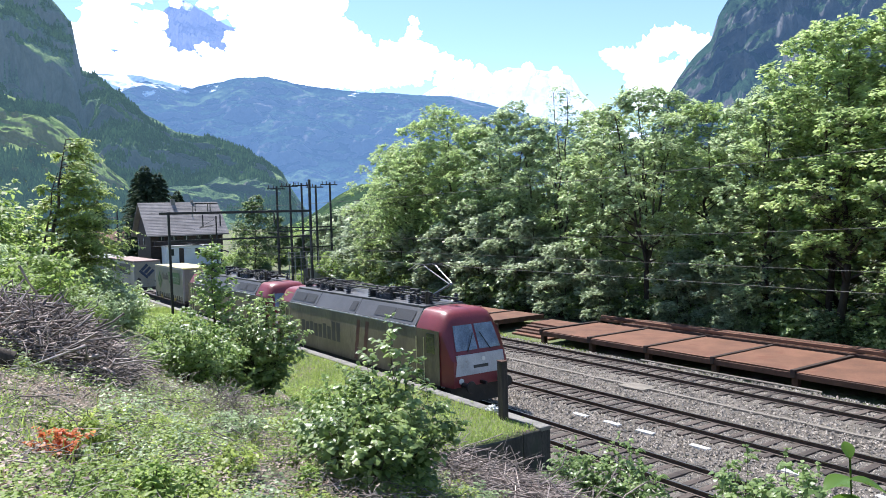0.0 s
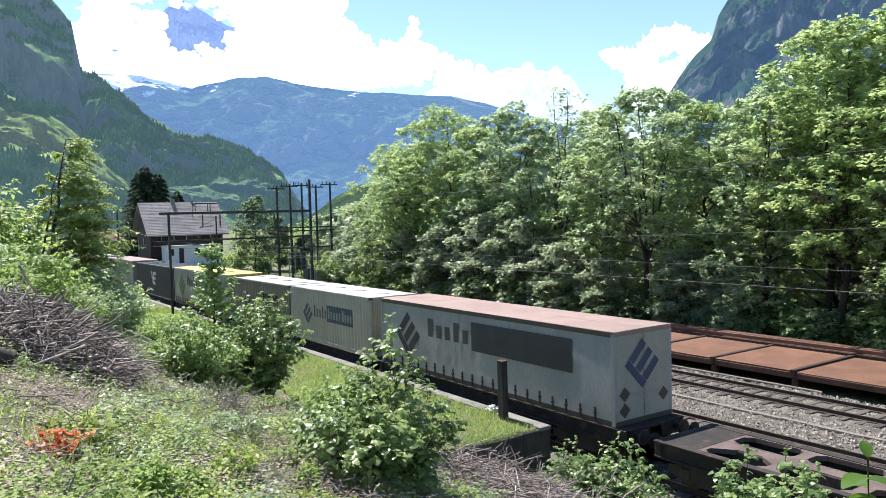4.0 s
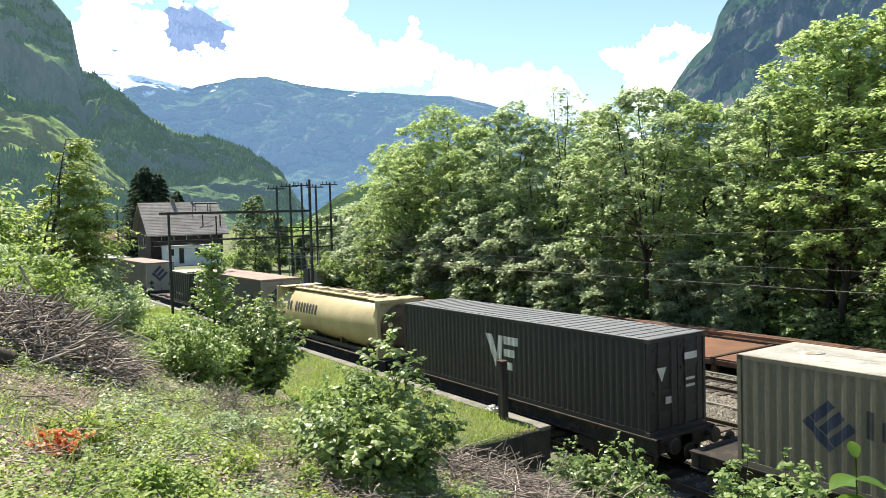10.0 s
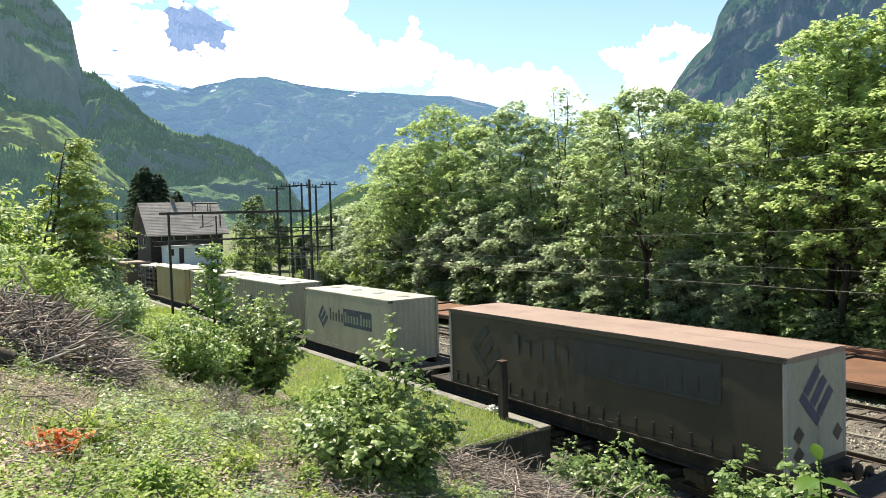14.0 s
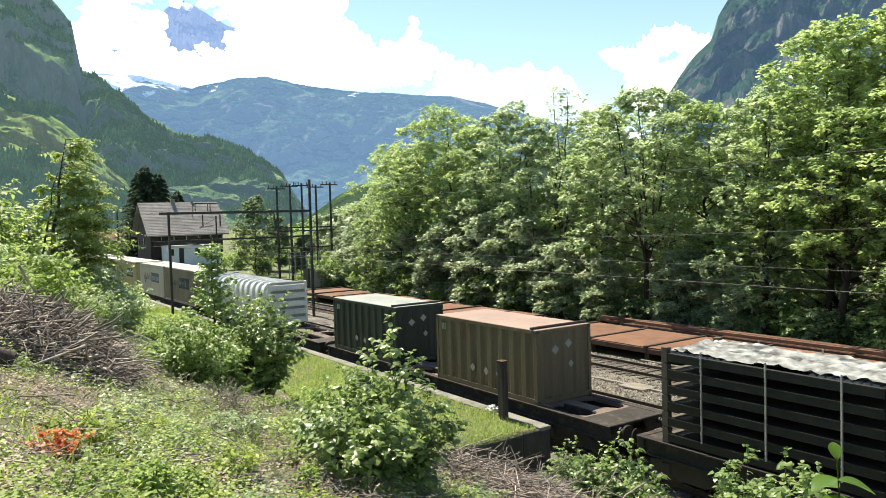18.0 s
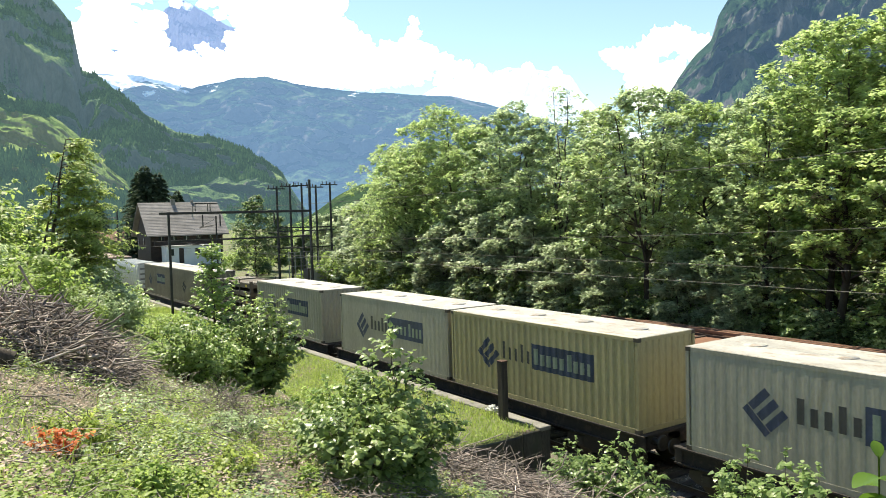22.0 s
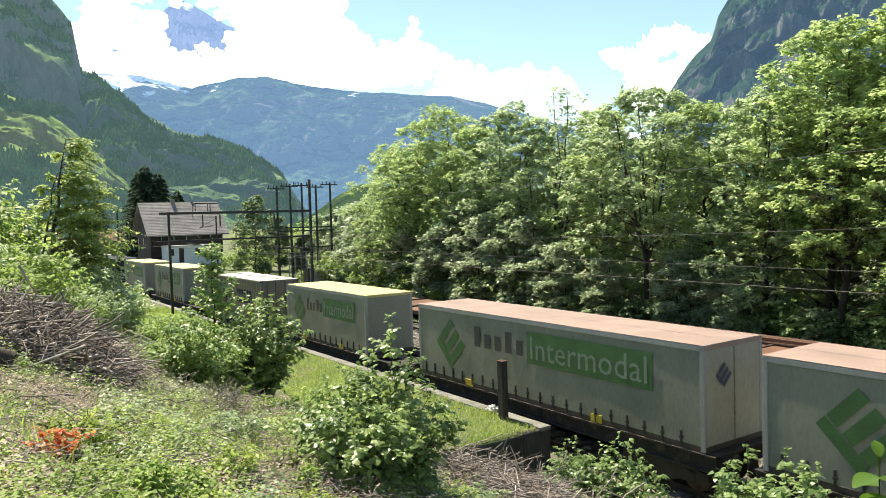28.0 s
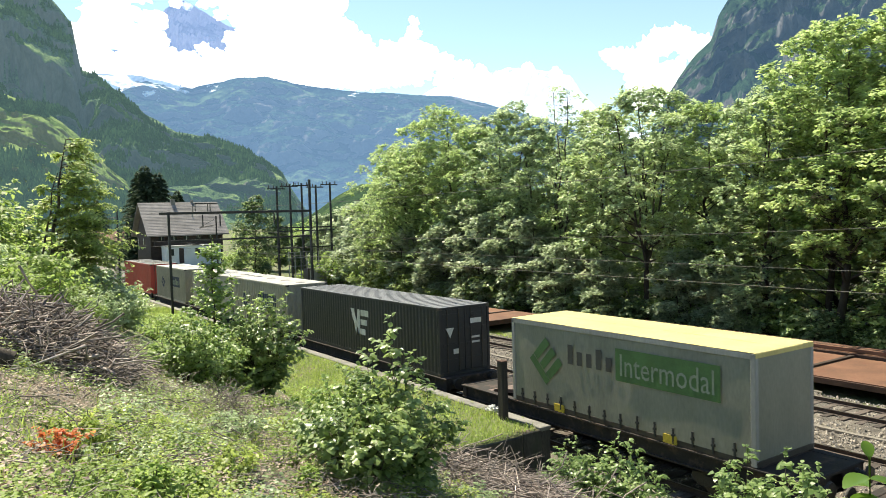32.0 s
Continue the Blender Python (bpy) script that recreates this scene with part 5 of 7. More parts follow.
def feeder_station():
    """A group of tall poles with cross-bars and insulators, and a lattice fence before them."""
    f = empty("feeder_station", pose(-84, 0, -0.3), "group of tall dark poles with crossbars and insulators", "feeder station")
    tops = ((16.1, 12.0), (17.75, 12.3), (19.25, 12.4), (21.1, 12.2), (23.0, 12.5))
    for i, (y, h) in enumerate(tops):
        x = 0.0
        p = part("pole", tube_bm((x, y, 0), (x, y, h), 0.17, 0.12, n=10), M["dark_pole"], f)
        part("cross_arm", box_bm(x - 0.05, x + 0.05, y - 1.2, y + 1.0, h - 0.35, h - 0.22), M["dark_pole"], p)
        for d in (-1.0, -0.4, 0.7):
            part("pin_insulator", tube_bm((x, y + d, h - 0.22), (x, y + d, h + 0.12), 0.06, n=8), M["insulator"], p)
    for z in (6.6, 7.0, 4.6):
        part("tie_beam", box_bm(-0.06, 0.06, 16.0, 23.4, z, z + 0.14), M["dark_pole"], f)
    part("stay", tube_bm((-1.5, 21.3, 6.5), (1.0, 24.5, 0), 0.03, n=5), M["dark_pole"], f)
    part("stay", tube_bm((-1.5, 23.4, 8.0), (1.0, 20.0, 0), 0.03, n=5), M["dark_pole"], f)
    fe = empty("lattice_fence", pose(-82, 0, -0.35), "grey steel lattice fence before the poles", "fence")
    for y in np.arange(16.5, 22.6, 0.75):
        part("fence_post", box_bm(-0.04, 0.04, y - 0.04, y + 0.04, 0, 4.3), M["c_ashside"], fe)
    for z in (0.6, 1.6, 2.6, 3.6, 4.25):
        part("fence_rail", box_bm(-0.03, 0.03, 16.5, 22.5, z - 0.035, z + 0.035), M["c_ashside"], fe)
    ca = empty("equipment_cabinet", pose(-80.5, 19.5, -0.35), "dark grey electrical cabinet behind the platform", "cabinet")
    part("body", box_bm(-0.6, 0.6, -1.6, 1.6, 0, 2.4, 0.03), M["c_drab"], ca)
    part("door", box_bm(0.6, 0.63, -1.4, -0.05, 0.15, 2.25), M["c_ashside"], ca)
    part("door", box_bm(0.6, 0.63, 0.05, 1.4, 0.15, 2.25), M["c_ashside"], ca)


feeder_station()

M["timber"] = mat("dark_timber", (0.06, 0.04, 0.03), 0.85, vary=0.4, scale=1.2, stretch=(1, 1, 5))
M["slate"] = mat("roof_slate", (0.26, 0.235, 0.225), 0.85, vary=0.3, scale=0.6, fine=5, bump=0.3, random_tint=0.18)
M["plaster"] = mat("plaster", (0.66, 0.67, 0.66), 0.9, vary=0.15, scale=0.5)
M["tile_red"] = mat("tile_red", (0.30, 0.15, 0.10), 0.85, vary=0.3, scale=1.0)
M["window"] = mat("window_glass", (0.03, 0.035, 0.04), 0.1, vary=0.1, scale=1, bump=0)


def chalet():
    h = empty("chalet", pose(-156, 23.6, -0.4), "dark timber chalet with a wide grey slate roof", "house")
    part("wall", box_bm(-5.6, 5.6, -7.0, 7.0, 0, 6.4), M["timber"], h)
    for e in (-1, 1):
        part("gable", add_prism(bmesh.new(), [(-5.6, 6.4), (5.6, 6.4), (0, 11.6)], "y", e * 7.0 - 0.06, e * 7.0 + 0.06), M["timber"], h)
    for e in (-1, 1):
        bm = add_prism(bmesh.new(), [(0, 12.2), (e * 7.0, 5.75), (e * 7.0, 5.95), (0, 12.45)], "y", -7.9, 7.9)
        roof = part("roof_slope", bm, M["slate"], h)
        for k in range(22):
            u = k / 22
            a, b = e * (7.05 * u), e * (7.05 * (u + 1.15 / 22))
            za, zb = 12.47 - 6.5 * u, 12.47 - 6.5 * (u + 1.15 / 22)
            part("slate_course", add_prism(bmesh.new(), [(a, za), (b, zb), (b, zb + 0.07), (a, za + 0.03)], "y", -7.92, 7.92), M["slate"], roof)
    part("chimney", box_bm(-0.2, 0.6, -1.6, -0.8, 11.2, 13.2, 0.03), M["concrete"], h)
    part("chimney", box_bm(-0.4, 0.2, 2.4, 2.9, 11.4, 12.9, 0.03), M["concrete"], h)
    part("roof_vent", tube_bm((3.2, 1.8, 9.0), (3.2, 1.8, 10.0), 0.12), M["c_ashside"], h)
    part("balcony", box_bm(5.6, 6.5, -6.4, 6.4, 4.0, 4.9), M["timber"], h)
    for y in (-5, -2.6, -0.2, 2.2, 4.6):
        w = part("window", box_bm(5.6, 5.66, y - 0.5, y + 0.5, 5.0, 6.1), M["window"], h)
        part("window_frame", box_bm(5.66, 5.7, y - 0.04, y + 0.04, 5.0, 6.1), M["plaster"], w)
    for y in (-4.5, 0.2):
        w = part("window", box_bm(y - 0.45, y + 0.45, -7.07, -7.0, 4.2, 5.4), M["window"], h)
        part("window_frame", box_bm(y - 0.03, y + 0.03, -7.1, -7.07, 4.2, 5.4), M["plaster"], w)
    a = empty("annex_building", pose(-146.6, 23.3, -0.4), "low white plastered outbuilding with flat roof", "outbuilding")
    part("wall", box_bm(-1.8, 1.8, -5.2, 5.0, 0, 3.9), M["plaster"], a)
    part("roof", box_bm(-2.0, 2.0, -5.4, 5.2, 3.9, 4.0), M["c_ashside"], a)
    part("door", box_bm(1.8, 1.86, -2.9, -2.0, 0.6, 3.5), M["timber"], a)
    for y in (-4.3, 0.6, 3.4):
        w = part("window", box_bm(1.8, 1.85, y - 0.45, y + 0.45, 2.2, 3.4), M["window"], a)
        part("window_sill", box_bm(1.8, 1.92, y - 0.5, y + 0.5, 2.12, 2.2), M["concrete"], w)
    b = empty("cottage", pose(-222, 23.5, -0.4), "distant cottage with a rusty red roof", "house")
    part("wall", box_bm(-3.5, 3.5, -4.0, 4.0, 0, 4.2), M["c_cream"], b)
    part("roof", add_prism(bmesh.new(), [(-4.4, 3.8), (4.4, 3.8), (0, 6.7)], "y", -4.6, 4.6), M["tile_red"], b)
    part("window", box_bm(3.5, 3.55, -2, -1, 1.6, 2.8), M["window"], b)
    part("window", box_bm(3.5, 3.55, 1, 2, 1.6, 2.8), M["window"], b)


chalet()


def tarp():
    bm = bmesh.new()
    bmesh.ops.create_grid(bm, x_segments=24, y_segments=16, size=0.5)
    for v in bm.verts:
        v.co = Vector((v.co.x * 3.2, v.co.y * 1.6, 0.45 + 0.35 * noise.noise(Vector((v.co.x * 5, v.co.y * 4, 7))) - 0.9 * (v.co.x ** 2 + v.co.y ** 2)))
    ob = part("white_sheet", bm, M["white_slab"], None, "", True, pose(-46.5, -4.9, 0.8, 0, 0, 25))
    tagged(ob, "crumpled white plastic sheet in the grass", "plastic sheet")


tarp()
# ---- distance: mountains and clouds ----
from mathutils.bvhtree import BVHTree


def far_mat(name, forest, meadow, rock, haze, amount, scale, snow=0.0, rock_at=0.62, meadow_at=0.56, snow_z=0.0, steep=True, cliffy=0.22, snow_side=None):
    """Far slopes: forest, meadow, rock and snow by slope and noise; blue haze is painted in as emission of the slopes.
    """
    ma = bpy.data.materials.new(name)
    ma.use_nodes = True
    n, l = ma.node_tree.nodes, ma.node_tree.links
    bs = n["Principled BSDF"]
    co = n.new("ShaderNodeTexCoord")

    def tex(sc, det=8, rough=0.6, st=(1, 1, 1)):
        mp = n.new("ShaderNodeMapping")
        mp.inputs["Scale"].default_value = st
        l.new(co.outputs["Object"], mp.inputs["Vector"])
        t = n.new("ShaderNodeTexNoise")
        t.inputs["Scale"].default_value, t.inputs["Detail"].default_value, t.inputs["Roughness"].default_value = sc, det, rough
        l.new(mp.outputs["Vector"], t.inputs["Vector"])
        return t.outputs["Fac"]

    def ramp(src, a, b, c0=(0, 0, 0), c1=(1, 1, 1)):
        r = n.new("ShaderNodeValToRGB")
        r.color_ramp.elements[0].position, r.color_ramp.elements[1].position = a, b
        r.color_ramp.elements[0].color, r.color_ramp.elements[1].color = (*c0, 1), (*c1, 1)
        l.new(src, r.inputs["Fac"])
        return r.outputs["Color"]

    def mix(fac, a, b):
        m = n.new("ShaderNodeMix")
        m.data_type = "RGBA"
        l.new(fac, m.inputs["Factor"])
        for s, k in ((a, "A"), (b, "B")):
            if isinstance(s, tuple):
                m.inputs[k].default_value = (*s, 1)
            else:
                l.new(s, m.inputs[k])
        return m.outputs["Result"]
    dk = tuple(c * 0.35 for c in forest)
    trees = ramp(tex(scale * 14, 4, 0.7), 0.38, 0.66, dk, forest)
    grass = ramp(tex(scale * 6, 6, 0.7), 0.3, 0.7, tuple(c * 0.6 for c in meadow), meadow)
    col = mix(ramp(tex(scale, 8, 0.68), meadow_at - 0.02, meadow_at + 0.06), trees, grass)
    rk = ramp(tex(scale * 5, 9, 0.7, (1, 1, 0.35)), 0.3, 0.7, tuple(c * 0.5 for c in rock), rock)
    fac = ramp(tex(scale * 1.3, 9, 0.65), rock_at, rock_at + 0.07)
    if steep:
        ge = n.new("ShaderNodeNewGeometry")
        sp = n.new("ShaderNodeSeparateXYZ")
        l.new(ge.outputs["Normal"], sp.inputs["Vector"])
        ad = n.new("ShaderNodeMath")
        ad.operation = "MULTIPLY_ADD"
        ad.inputs[1].default_value, ad.inputs[2].default_value = 0.50, cliffy
        l.new(tex(scale * 2.4, 9, 0.65), ad.inputs[0])
        df = n.new("ShaderNodeMath")
        df.operation = "SUBTRACT"
        l.new(ad.outputs["Value"], df.inputs[0])
        l.new(sp.outputs["Z"], df.inputs[1])
        lt = n.new("ShaderNodeMapRange")
        lt.inputs["From Min"].default_value, lt.inputs["From Max"].default_value = -0.10, 0.08
        l.new(df.outputs["Value"], lt.inputs["Value"])
        mm = n.new("ShaderNodeMath")
        mm.operation = "MAXIMUM"
        l.new(lt.outputs["Result"], mm.inputs[0])
        l.new(fac, mm.inputs[1])
        fac = mm.outputs["Value"]
    col = mix(fac, col, rk)
    if snow:
        pz = n.new("ShaderNodeSeparateXYZ")
        l.new(co.outputs["Object"], pz.inputs["Vector"])
        mr = n.new("ShaderNodeMapRange")
        mr.inputs["From Min"].default_value, mr.inputs["From Max"].default_value = snow_z, snow_z + 260
        l.new(pz.outputs["Z"], mr.inputs["Value"])
        ad = n.new("ShaderNodeMath")
        ad.operation = "MULTIPLY_ADD"
        ad.inputs[1].default_value = snow
        l.new(mr.outputs["Result"], ad.inputs[0])
        l.new(tex(scale * 2.2, 8, 0.6, (1, 1, 2.2)), ad.inputs[2])
        white = ad.outputs["Value"]
        if snow_side:
            sr, sa = n.new("ShaderNodeMapRange"), n.new("ShaderNodeMath")
            sr.inputs["From Min"].default_value, sr.inputs["From Max"].default_value = snow_side
            sa.operation, sa.inputs[1].default_value = "MULTIPLY_ADD", 0.48
            hi = n.new("ShaderNodeMath")
            hi.operation = "MULTIPLY"
            l.new(pz.outputs["Y"], sr.inputs["Value"])
            l.new(sr.outputs["Result"], hi.inputs[0])
            l.new(mr.outputs["Result"], hi.inputs[1])
            l.new(hi.outputs["Value"], sa.inputs[0])
            l.new(white, sa.inputs[2])
            white = sa.outputs["Value"]
        col = mix(ramp(white, 0.78, 0.84), col, (0.9, 0.92, 0.95))
    l.new(col, bs.inputs["Base Color"])
    bp = n.new("ShaderNodeBump")
    bp.inputs["Strength"].default_value, bp.inputs["Distance"].default_value = 1.0, 0.10 / scale
    l.new(tex(scale * 9, 6, 0.75, (1, 1, 0.6)), bp.inputs["Height"])
    l.new(bp.outputs["Normal"], bs.inputs["Normal"])
    bs.inputs["Roughness"].default_value = 1.0
    bs.inputs["Specular IOR Level"].default_value = 0.0
    # the slope itself glows, in place of lit air before it
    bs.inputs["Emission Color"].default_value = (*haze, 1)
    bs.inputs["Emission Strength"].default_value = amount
    return ma


def ridge(name, pts, d0, d1, rows, cols, ma, label, rough, z_foot=-2.0, power=1.0, seed=0.0, cliff=None, even=False):
    """A mountainside: the crest is given by bearing (degrees from -x towards +y) and height angle, at distance d1; it falls to the foot at d0."""
    az, el = [p[0] for p in pts], [p[1] for p in pts]
    v, f = [], []
    for i in range(cols + 1):
        a = az[0] + (az[-1] - az[0]) * i / cols
        top = EYE.z + d1 * math.tan(radians(float(np.interp(a, az, el))))
        for j in range(rows + 1):
            t = j / rows
            d = d0 + (d1 - d0) * t
            p = Vector((EYE.x - d * math.cos(radians(a)), EYE.y + d * math.sin(radians(a)), 0))
            k = t ** power
            if cliff and a < cliff + 1.8:
                kc = 0.62 * t if t < 0.8 else 0.5 + 0.5 * (t - 0.8) / 0.2 if t > 0.85 else 0.496 + (t - 0.8) * 0.08
                k += (kc - k) * min(1.0, (cliff + 1.8 - a) / 2.0)
            z = z_foot + (top - z_foot) * k
            env = math.sin(math.pi * min(1.0, t * 0.96)) * 0.9 + 0.10
            q = p / (d1 * 0.07)
            h = noise.fractal(Vector((q.x, q.y, seed)), 0.9, 2.1, 7)
            z += rough * h * env * (top - z_foot)
            out = rough * 0.6 * d1 * noise.fractal(Vector((q.x * 1.3, q.y * 1.3, seed + 5 + z / (d1 * 0.05))), 0.9, 2.1, 5) * env
            p += Vector((-math.cos(radians(a)), math.sin(radians(a)), 0)) * out
            v.append((p.x, p.y, z))
    n = rows + 1
    f = [(i * n + j, i * n + j + 1, (i + 1) * n + j + 1, (i + 1) * n + j) for i in range(cols) for j in range(rows)]
    # the far side falls away again
    for i in range(cols + 1):
        x, y, z = v[i * n + rows]
        v.append((x * 1.12, y * 1.12, -5.0))
    b = (cols + 1) * n
    f += [(i * n + rows, b + i, b + i + 1, (i + 1) * n + rows) for i in range(cols)]
    return tagged(obj(name, mesh_from(name, v, f, ma, even)), label, "mountain", kind="structure")


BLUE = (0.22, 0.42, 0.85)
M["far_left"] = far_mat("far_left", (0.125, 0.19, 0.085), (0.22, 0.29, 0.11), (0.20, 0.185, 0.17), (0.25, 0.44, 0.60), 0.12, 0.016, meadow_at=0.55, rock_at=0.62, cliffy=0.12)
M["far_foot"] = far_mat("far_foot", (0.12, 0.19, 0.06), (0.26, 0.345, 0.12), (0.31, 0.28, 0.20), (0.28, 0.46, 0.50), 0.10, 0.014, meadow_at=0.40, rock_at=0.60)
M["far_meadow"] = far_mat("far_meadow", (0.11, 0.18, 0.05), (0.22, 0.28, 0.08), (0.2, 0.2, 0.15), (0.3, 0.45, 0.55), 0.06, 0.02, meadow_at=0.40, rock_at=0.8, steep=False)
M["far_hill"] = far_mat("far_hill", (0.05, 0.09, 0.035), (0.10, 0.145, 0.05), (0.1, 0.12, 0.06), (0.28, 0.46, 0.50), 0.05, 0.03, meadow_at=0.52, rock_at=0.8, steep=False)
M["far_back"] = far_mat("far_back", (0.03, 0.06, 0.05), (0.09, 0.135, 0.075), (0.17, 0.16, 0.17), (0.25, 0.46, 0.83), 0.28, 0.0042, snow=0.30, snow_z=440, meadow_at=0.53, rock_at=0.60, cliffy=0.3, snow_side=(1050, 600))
# strong pale emission stands in for sunlight on the shaded snow flank
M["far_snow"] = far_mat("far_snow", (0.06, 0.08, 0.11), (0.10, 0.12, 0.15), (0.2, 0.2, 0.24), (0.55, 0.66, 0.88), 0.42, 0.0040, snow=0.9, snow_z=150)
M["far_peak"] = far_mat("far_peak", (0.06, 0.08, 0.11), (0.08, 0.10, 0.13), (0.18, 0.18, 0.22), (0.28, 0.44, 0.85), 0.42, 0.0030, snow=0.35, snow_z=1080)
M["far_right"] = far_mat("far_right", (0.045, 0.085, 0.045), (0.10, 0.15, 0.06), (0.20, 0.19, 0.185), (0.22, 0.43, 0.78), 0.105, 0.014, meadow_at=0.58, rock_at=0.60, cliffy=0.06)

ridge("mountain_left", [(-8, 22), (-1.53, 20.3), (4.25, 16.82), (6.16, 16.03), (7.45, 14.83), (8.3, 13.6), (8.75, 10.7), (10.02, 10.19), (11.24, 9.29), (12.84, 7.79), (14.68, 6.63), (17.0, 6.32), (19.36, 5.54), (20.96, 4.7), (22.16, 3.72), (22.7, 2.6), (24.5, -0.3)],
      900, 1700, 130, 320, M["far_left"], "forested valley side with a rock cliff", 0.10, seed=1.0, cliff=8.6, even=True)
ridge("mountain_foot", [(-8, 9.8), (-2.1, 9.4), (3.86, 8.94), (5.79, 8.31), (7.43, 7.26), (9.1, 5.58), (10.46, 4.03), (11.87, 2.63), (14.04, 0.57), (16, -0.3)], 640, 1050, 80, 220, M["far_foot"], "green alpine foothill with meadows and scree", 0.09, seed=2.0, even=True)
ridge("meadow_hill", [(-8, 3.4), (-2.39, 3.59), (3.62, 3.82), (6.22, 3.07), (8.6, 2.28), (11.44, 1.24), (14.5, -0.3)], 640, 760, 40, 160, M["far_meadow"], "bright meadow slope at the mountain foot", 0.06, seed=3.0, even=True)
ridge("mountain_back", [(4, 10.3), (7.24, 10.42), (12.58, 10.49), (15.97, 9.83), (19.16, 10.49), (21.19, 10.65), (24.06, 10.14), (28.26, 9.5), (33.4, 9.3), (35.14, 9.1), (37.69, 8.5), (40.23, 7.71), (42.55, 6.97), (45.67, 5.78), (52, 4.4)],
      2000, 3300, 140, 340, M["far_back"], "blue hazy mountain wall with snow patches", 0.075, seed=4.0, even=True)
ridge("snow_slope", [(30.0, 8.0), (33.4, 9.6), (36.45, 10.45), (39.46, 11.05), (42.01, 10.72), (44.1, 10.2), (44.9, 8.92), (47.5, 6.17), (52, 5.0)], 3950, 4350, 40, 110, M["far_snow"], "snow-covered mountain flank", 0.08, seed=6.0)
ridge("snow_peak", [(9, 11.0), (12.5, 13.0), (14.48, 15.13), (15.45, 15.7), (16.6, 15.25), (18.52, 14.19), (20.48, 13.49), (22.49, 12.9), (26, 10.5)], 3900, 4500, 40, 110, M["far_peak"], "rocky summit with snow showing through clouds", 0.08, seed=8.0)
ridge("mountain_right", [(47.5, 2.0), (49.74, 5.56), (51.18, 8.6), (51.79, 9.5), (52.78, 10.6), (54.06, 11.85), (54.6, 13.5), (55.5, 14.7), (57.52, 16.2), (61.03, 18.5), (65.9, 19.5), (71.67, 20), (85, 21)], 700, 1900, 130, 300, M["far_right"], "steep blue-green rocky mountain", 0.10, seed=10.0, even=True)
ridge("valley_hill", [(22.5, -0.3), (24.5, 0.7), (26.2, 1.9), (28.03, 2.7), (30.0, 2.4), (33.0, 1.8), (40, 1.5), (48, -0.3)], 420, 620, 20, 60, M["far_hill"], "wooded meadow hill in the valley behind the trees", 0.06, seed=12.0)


def cloud_mat():
    ma = bpy.data.materials.new("cloud")
    ma.use_nodes = True
    bs = ma.node_tree.nodes["Principled BSDF"]
    bs.inputs["Base Color"].default_value = (0.9, 0.9, 0.92, 1)
    bs.inputs["Roughness"].default_value = 1.0
    bs.inputs["Specular IOR Level"].default_value = 0.0
    # a white glow is added in place of sunlight on the backlit puffs
    bs.inputs["Emission Color"].default_value = (0.93, 0.96, 1.0, 1)
    bs.inputs["Emission Strength"].default_value = 0.6
    return ma


M["cloud"] = cloud_mat()


def cloud(name, puffs, dist, label, seed):
    """A bank of cloud from swollen, crumpled lumps: bearing, height angle and radius in degrees."""
    rnd = random.Random(seed)
    bm = bmesh.new()
    bmesh.ops.create_icosphere(bm, subdivisions=4, radius=1.0)
    ball = [v.co.copy() for v in bm.verts]
    tri = [tuple(v.index for v in q.verts) for q in bm.faces]
    bm.free()
    v, f = [], []
    for a, e, r in puffs:
        c = EYE + Vector((-math.cos(radians(a)) * math.cos(radians(e)), math.sin(radians(a)) * math.cos(radians(e)), math.sin(radians(e)))) * dist
        s = dist * math.radians(r)
        k = len(v)
        o = Vector((rnd.uniform(0, 50), rnd.uniform(0, 50), rnd.uniform(0, 50)))
        for p in ball:
            w = 1 + 0.62 * noise.fractal(p * 1.7 + o, 0.5, 2.3, 7)
            v.append(tuple(c + Vector((p.x * w * 0.5, p.y * w, p.z * w * 0.8)) * s))
        f += [(x + k, y + k, z + k) for x, y, z in tri]
    return tagged(obj(name, mesh_from(name, v, f, M["cloud"], True)), label, "cloud", kind="structure")


rc = random.Random(31)
bank = [(a, 11.3 + rc.uniform(-0.15, 0.25), rc.uniform(0.8, 1.1)) for a in np.arange(8.8, 33.5, 1.0)]
bank += [(a, 12.6 + rc.uniform(-0.2, 0.3), 1.1) for a in np.arange(20.2, 29.0, 1.0)] + [(a, 14.0 + rc.uniform(-0.2, 0.3), 1.2) for a in np.arange(20.8, 27.2, 1.0)]
bank += [(a, 15.8, 1.3) for a in np.arange(21.5, 26.2, 1.1)] + [(a, 17.9, 1.3) for a in np.arange(8, 26.5, 1.3)]
bank += [(9.5, 13, 1.5), (11, 14.6, 1.5), (10, 16.2, 1.5), (12.2, 12.6, 1.1), (12.6, 16.2, 0.9), (12.9, 13.6, 0.7), (18.8, 16.3, 1.3), (20.0, 15.2, 1.0), (15, 11.6, 0.8), (17.5, 11.6, 0.8), (19.3, 12.5, 0.8)]
bank += [(29.0, 12.2, 0.9), (30.5, 12.2, 1.0), (31.9, 12.8, 0.8), (32.3, 13.8, 0.55), (32.4, 14.6, 0.35), (33.3, 12.3, 0.8), (34.6, 11.6, 0.8), (36.0, 11.0, 0.8), (37.4, 10.8, 0.6), (38.8, 10.3, 0.6), (41, 10.9, 0.5), (43, 10.4, 0.5)]
bank += [(a, 10.4, 0.7) for a in (34.5, 36.0, 37.5)] + [(float(a), 10.35 + rc.uniform(-0.1, 0.2), 0.6) for a in np.arange(8.5, 33, 0.8)]
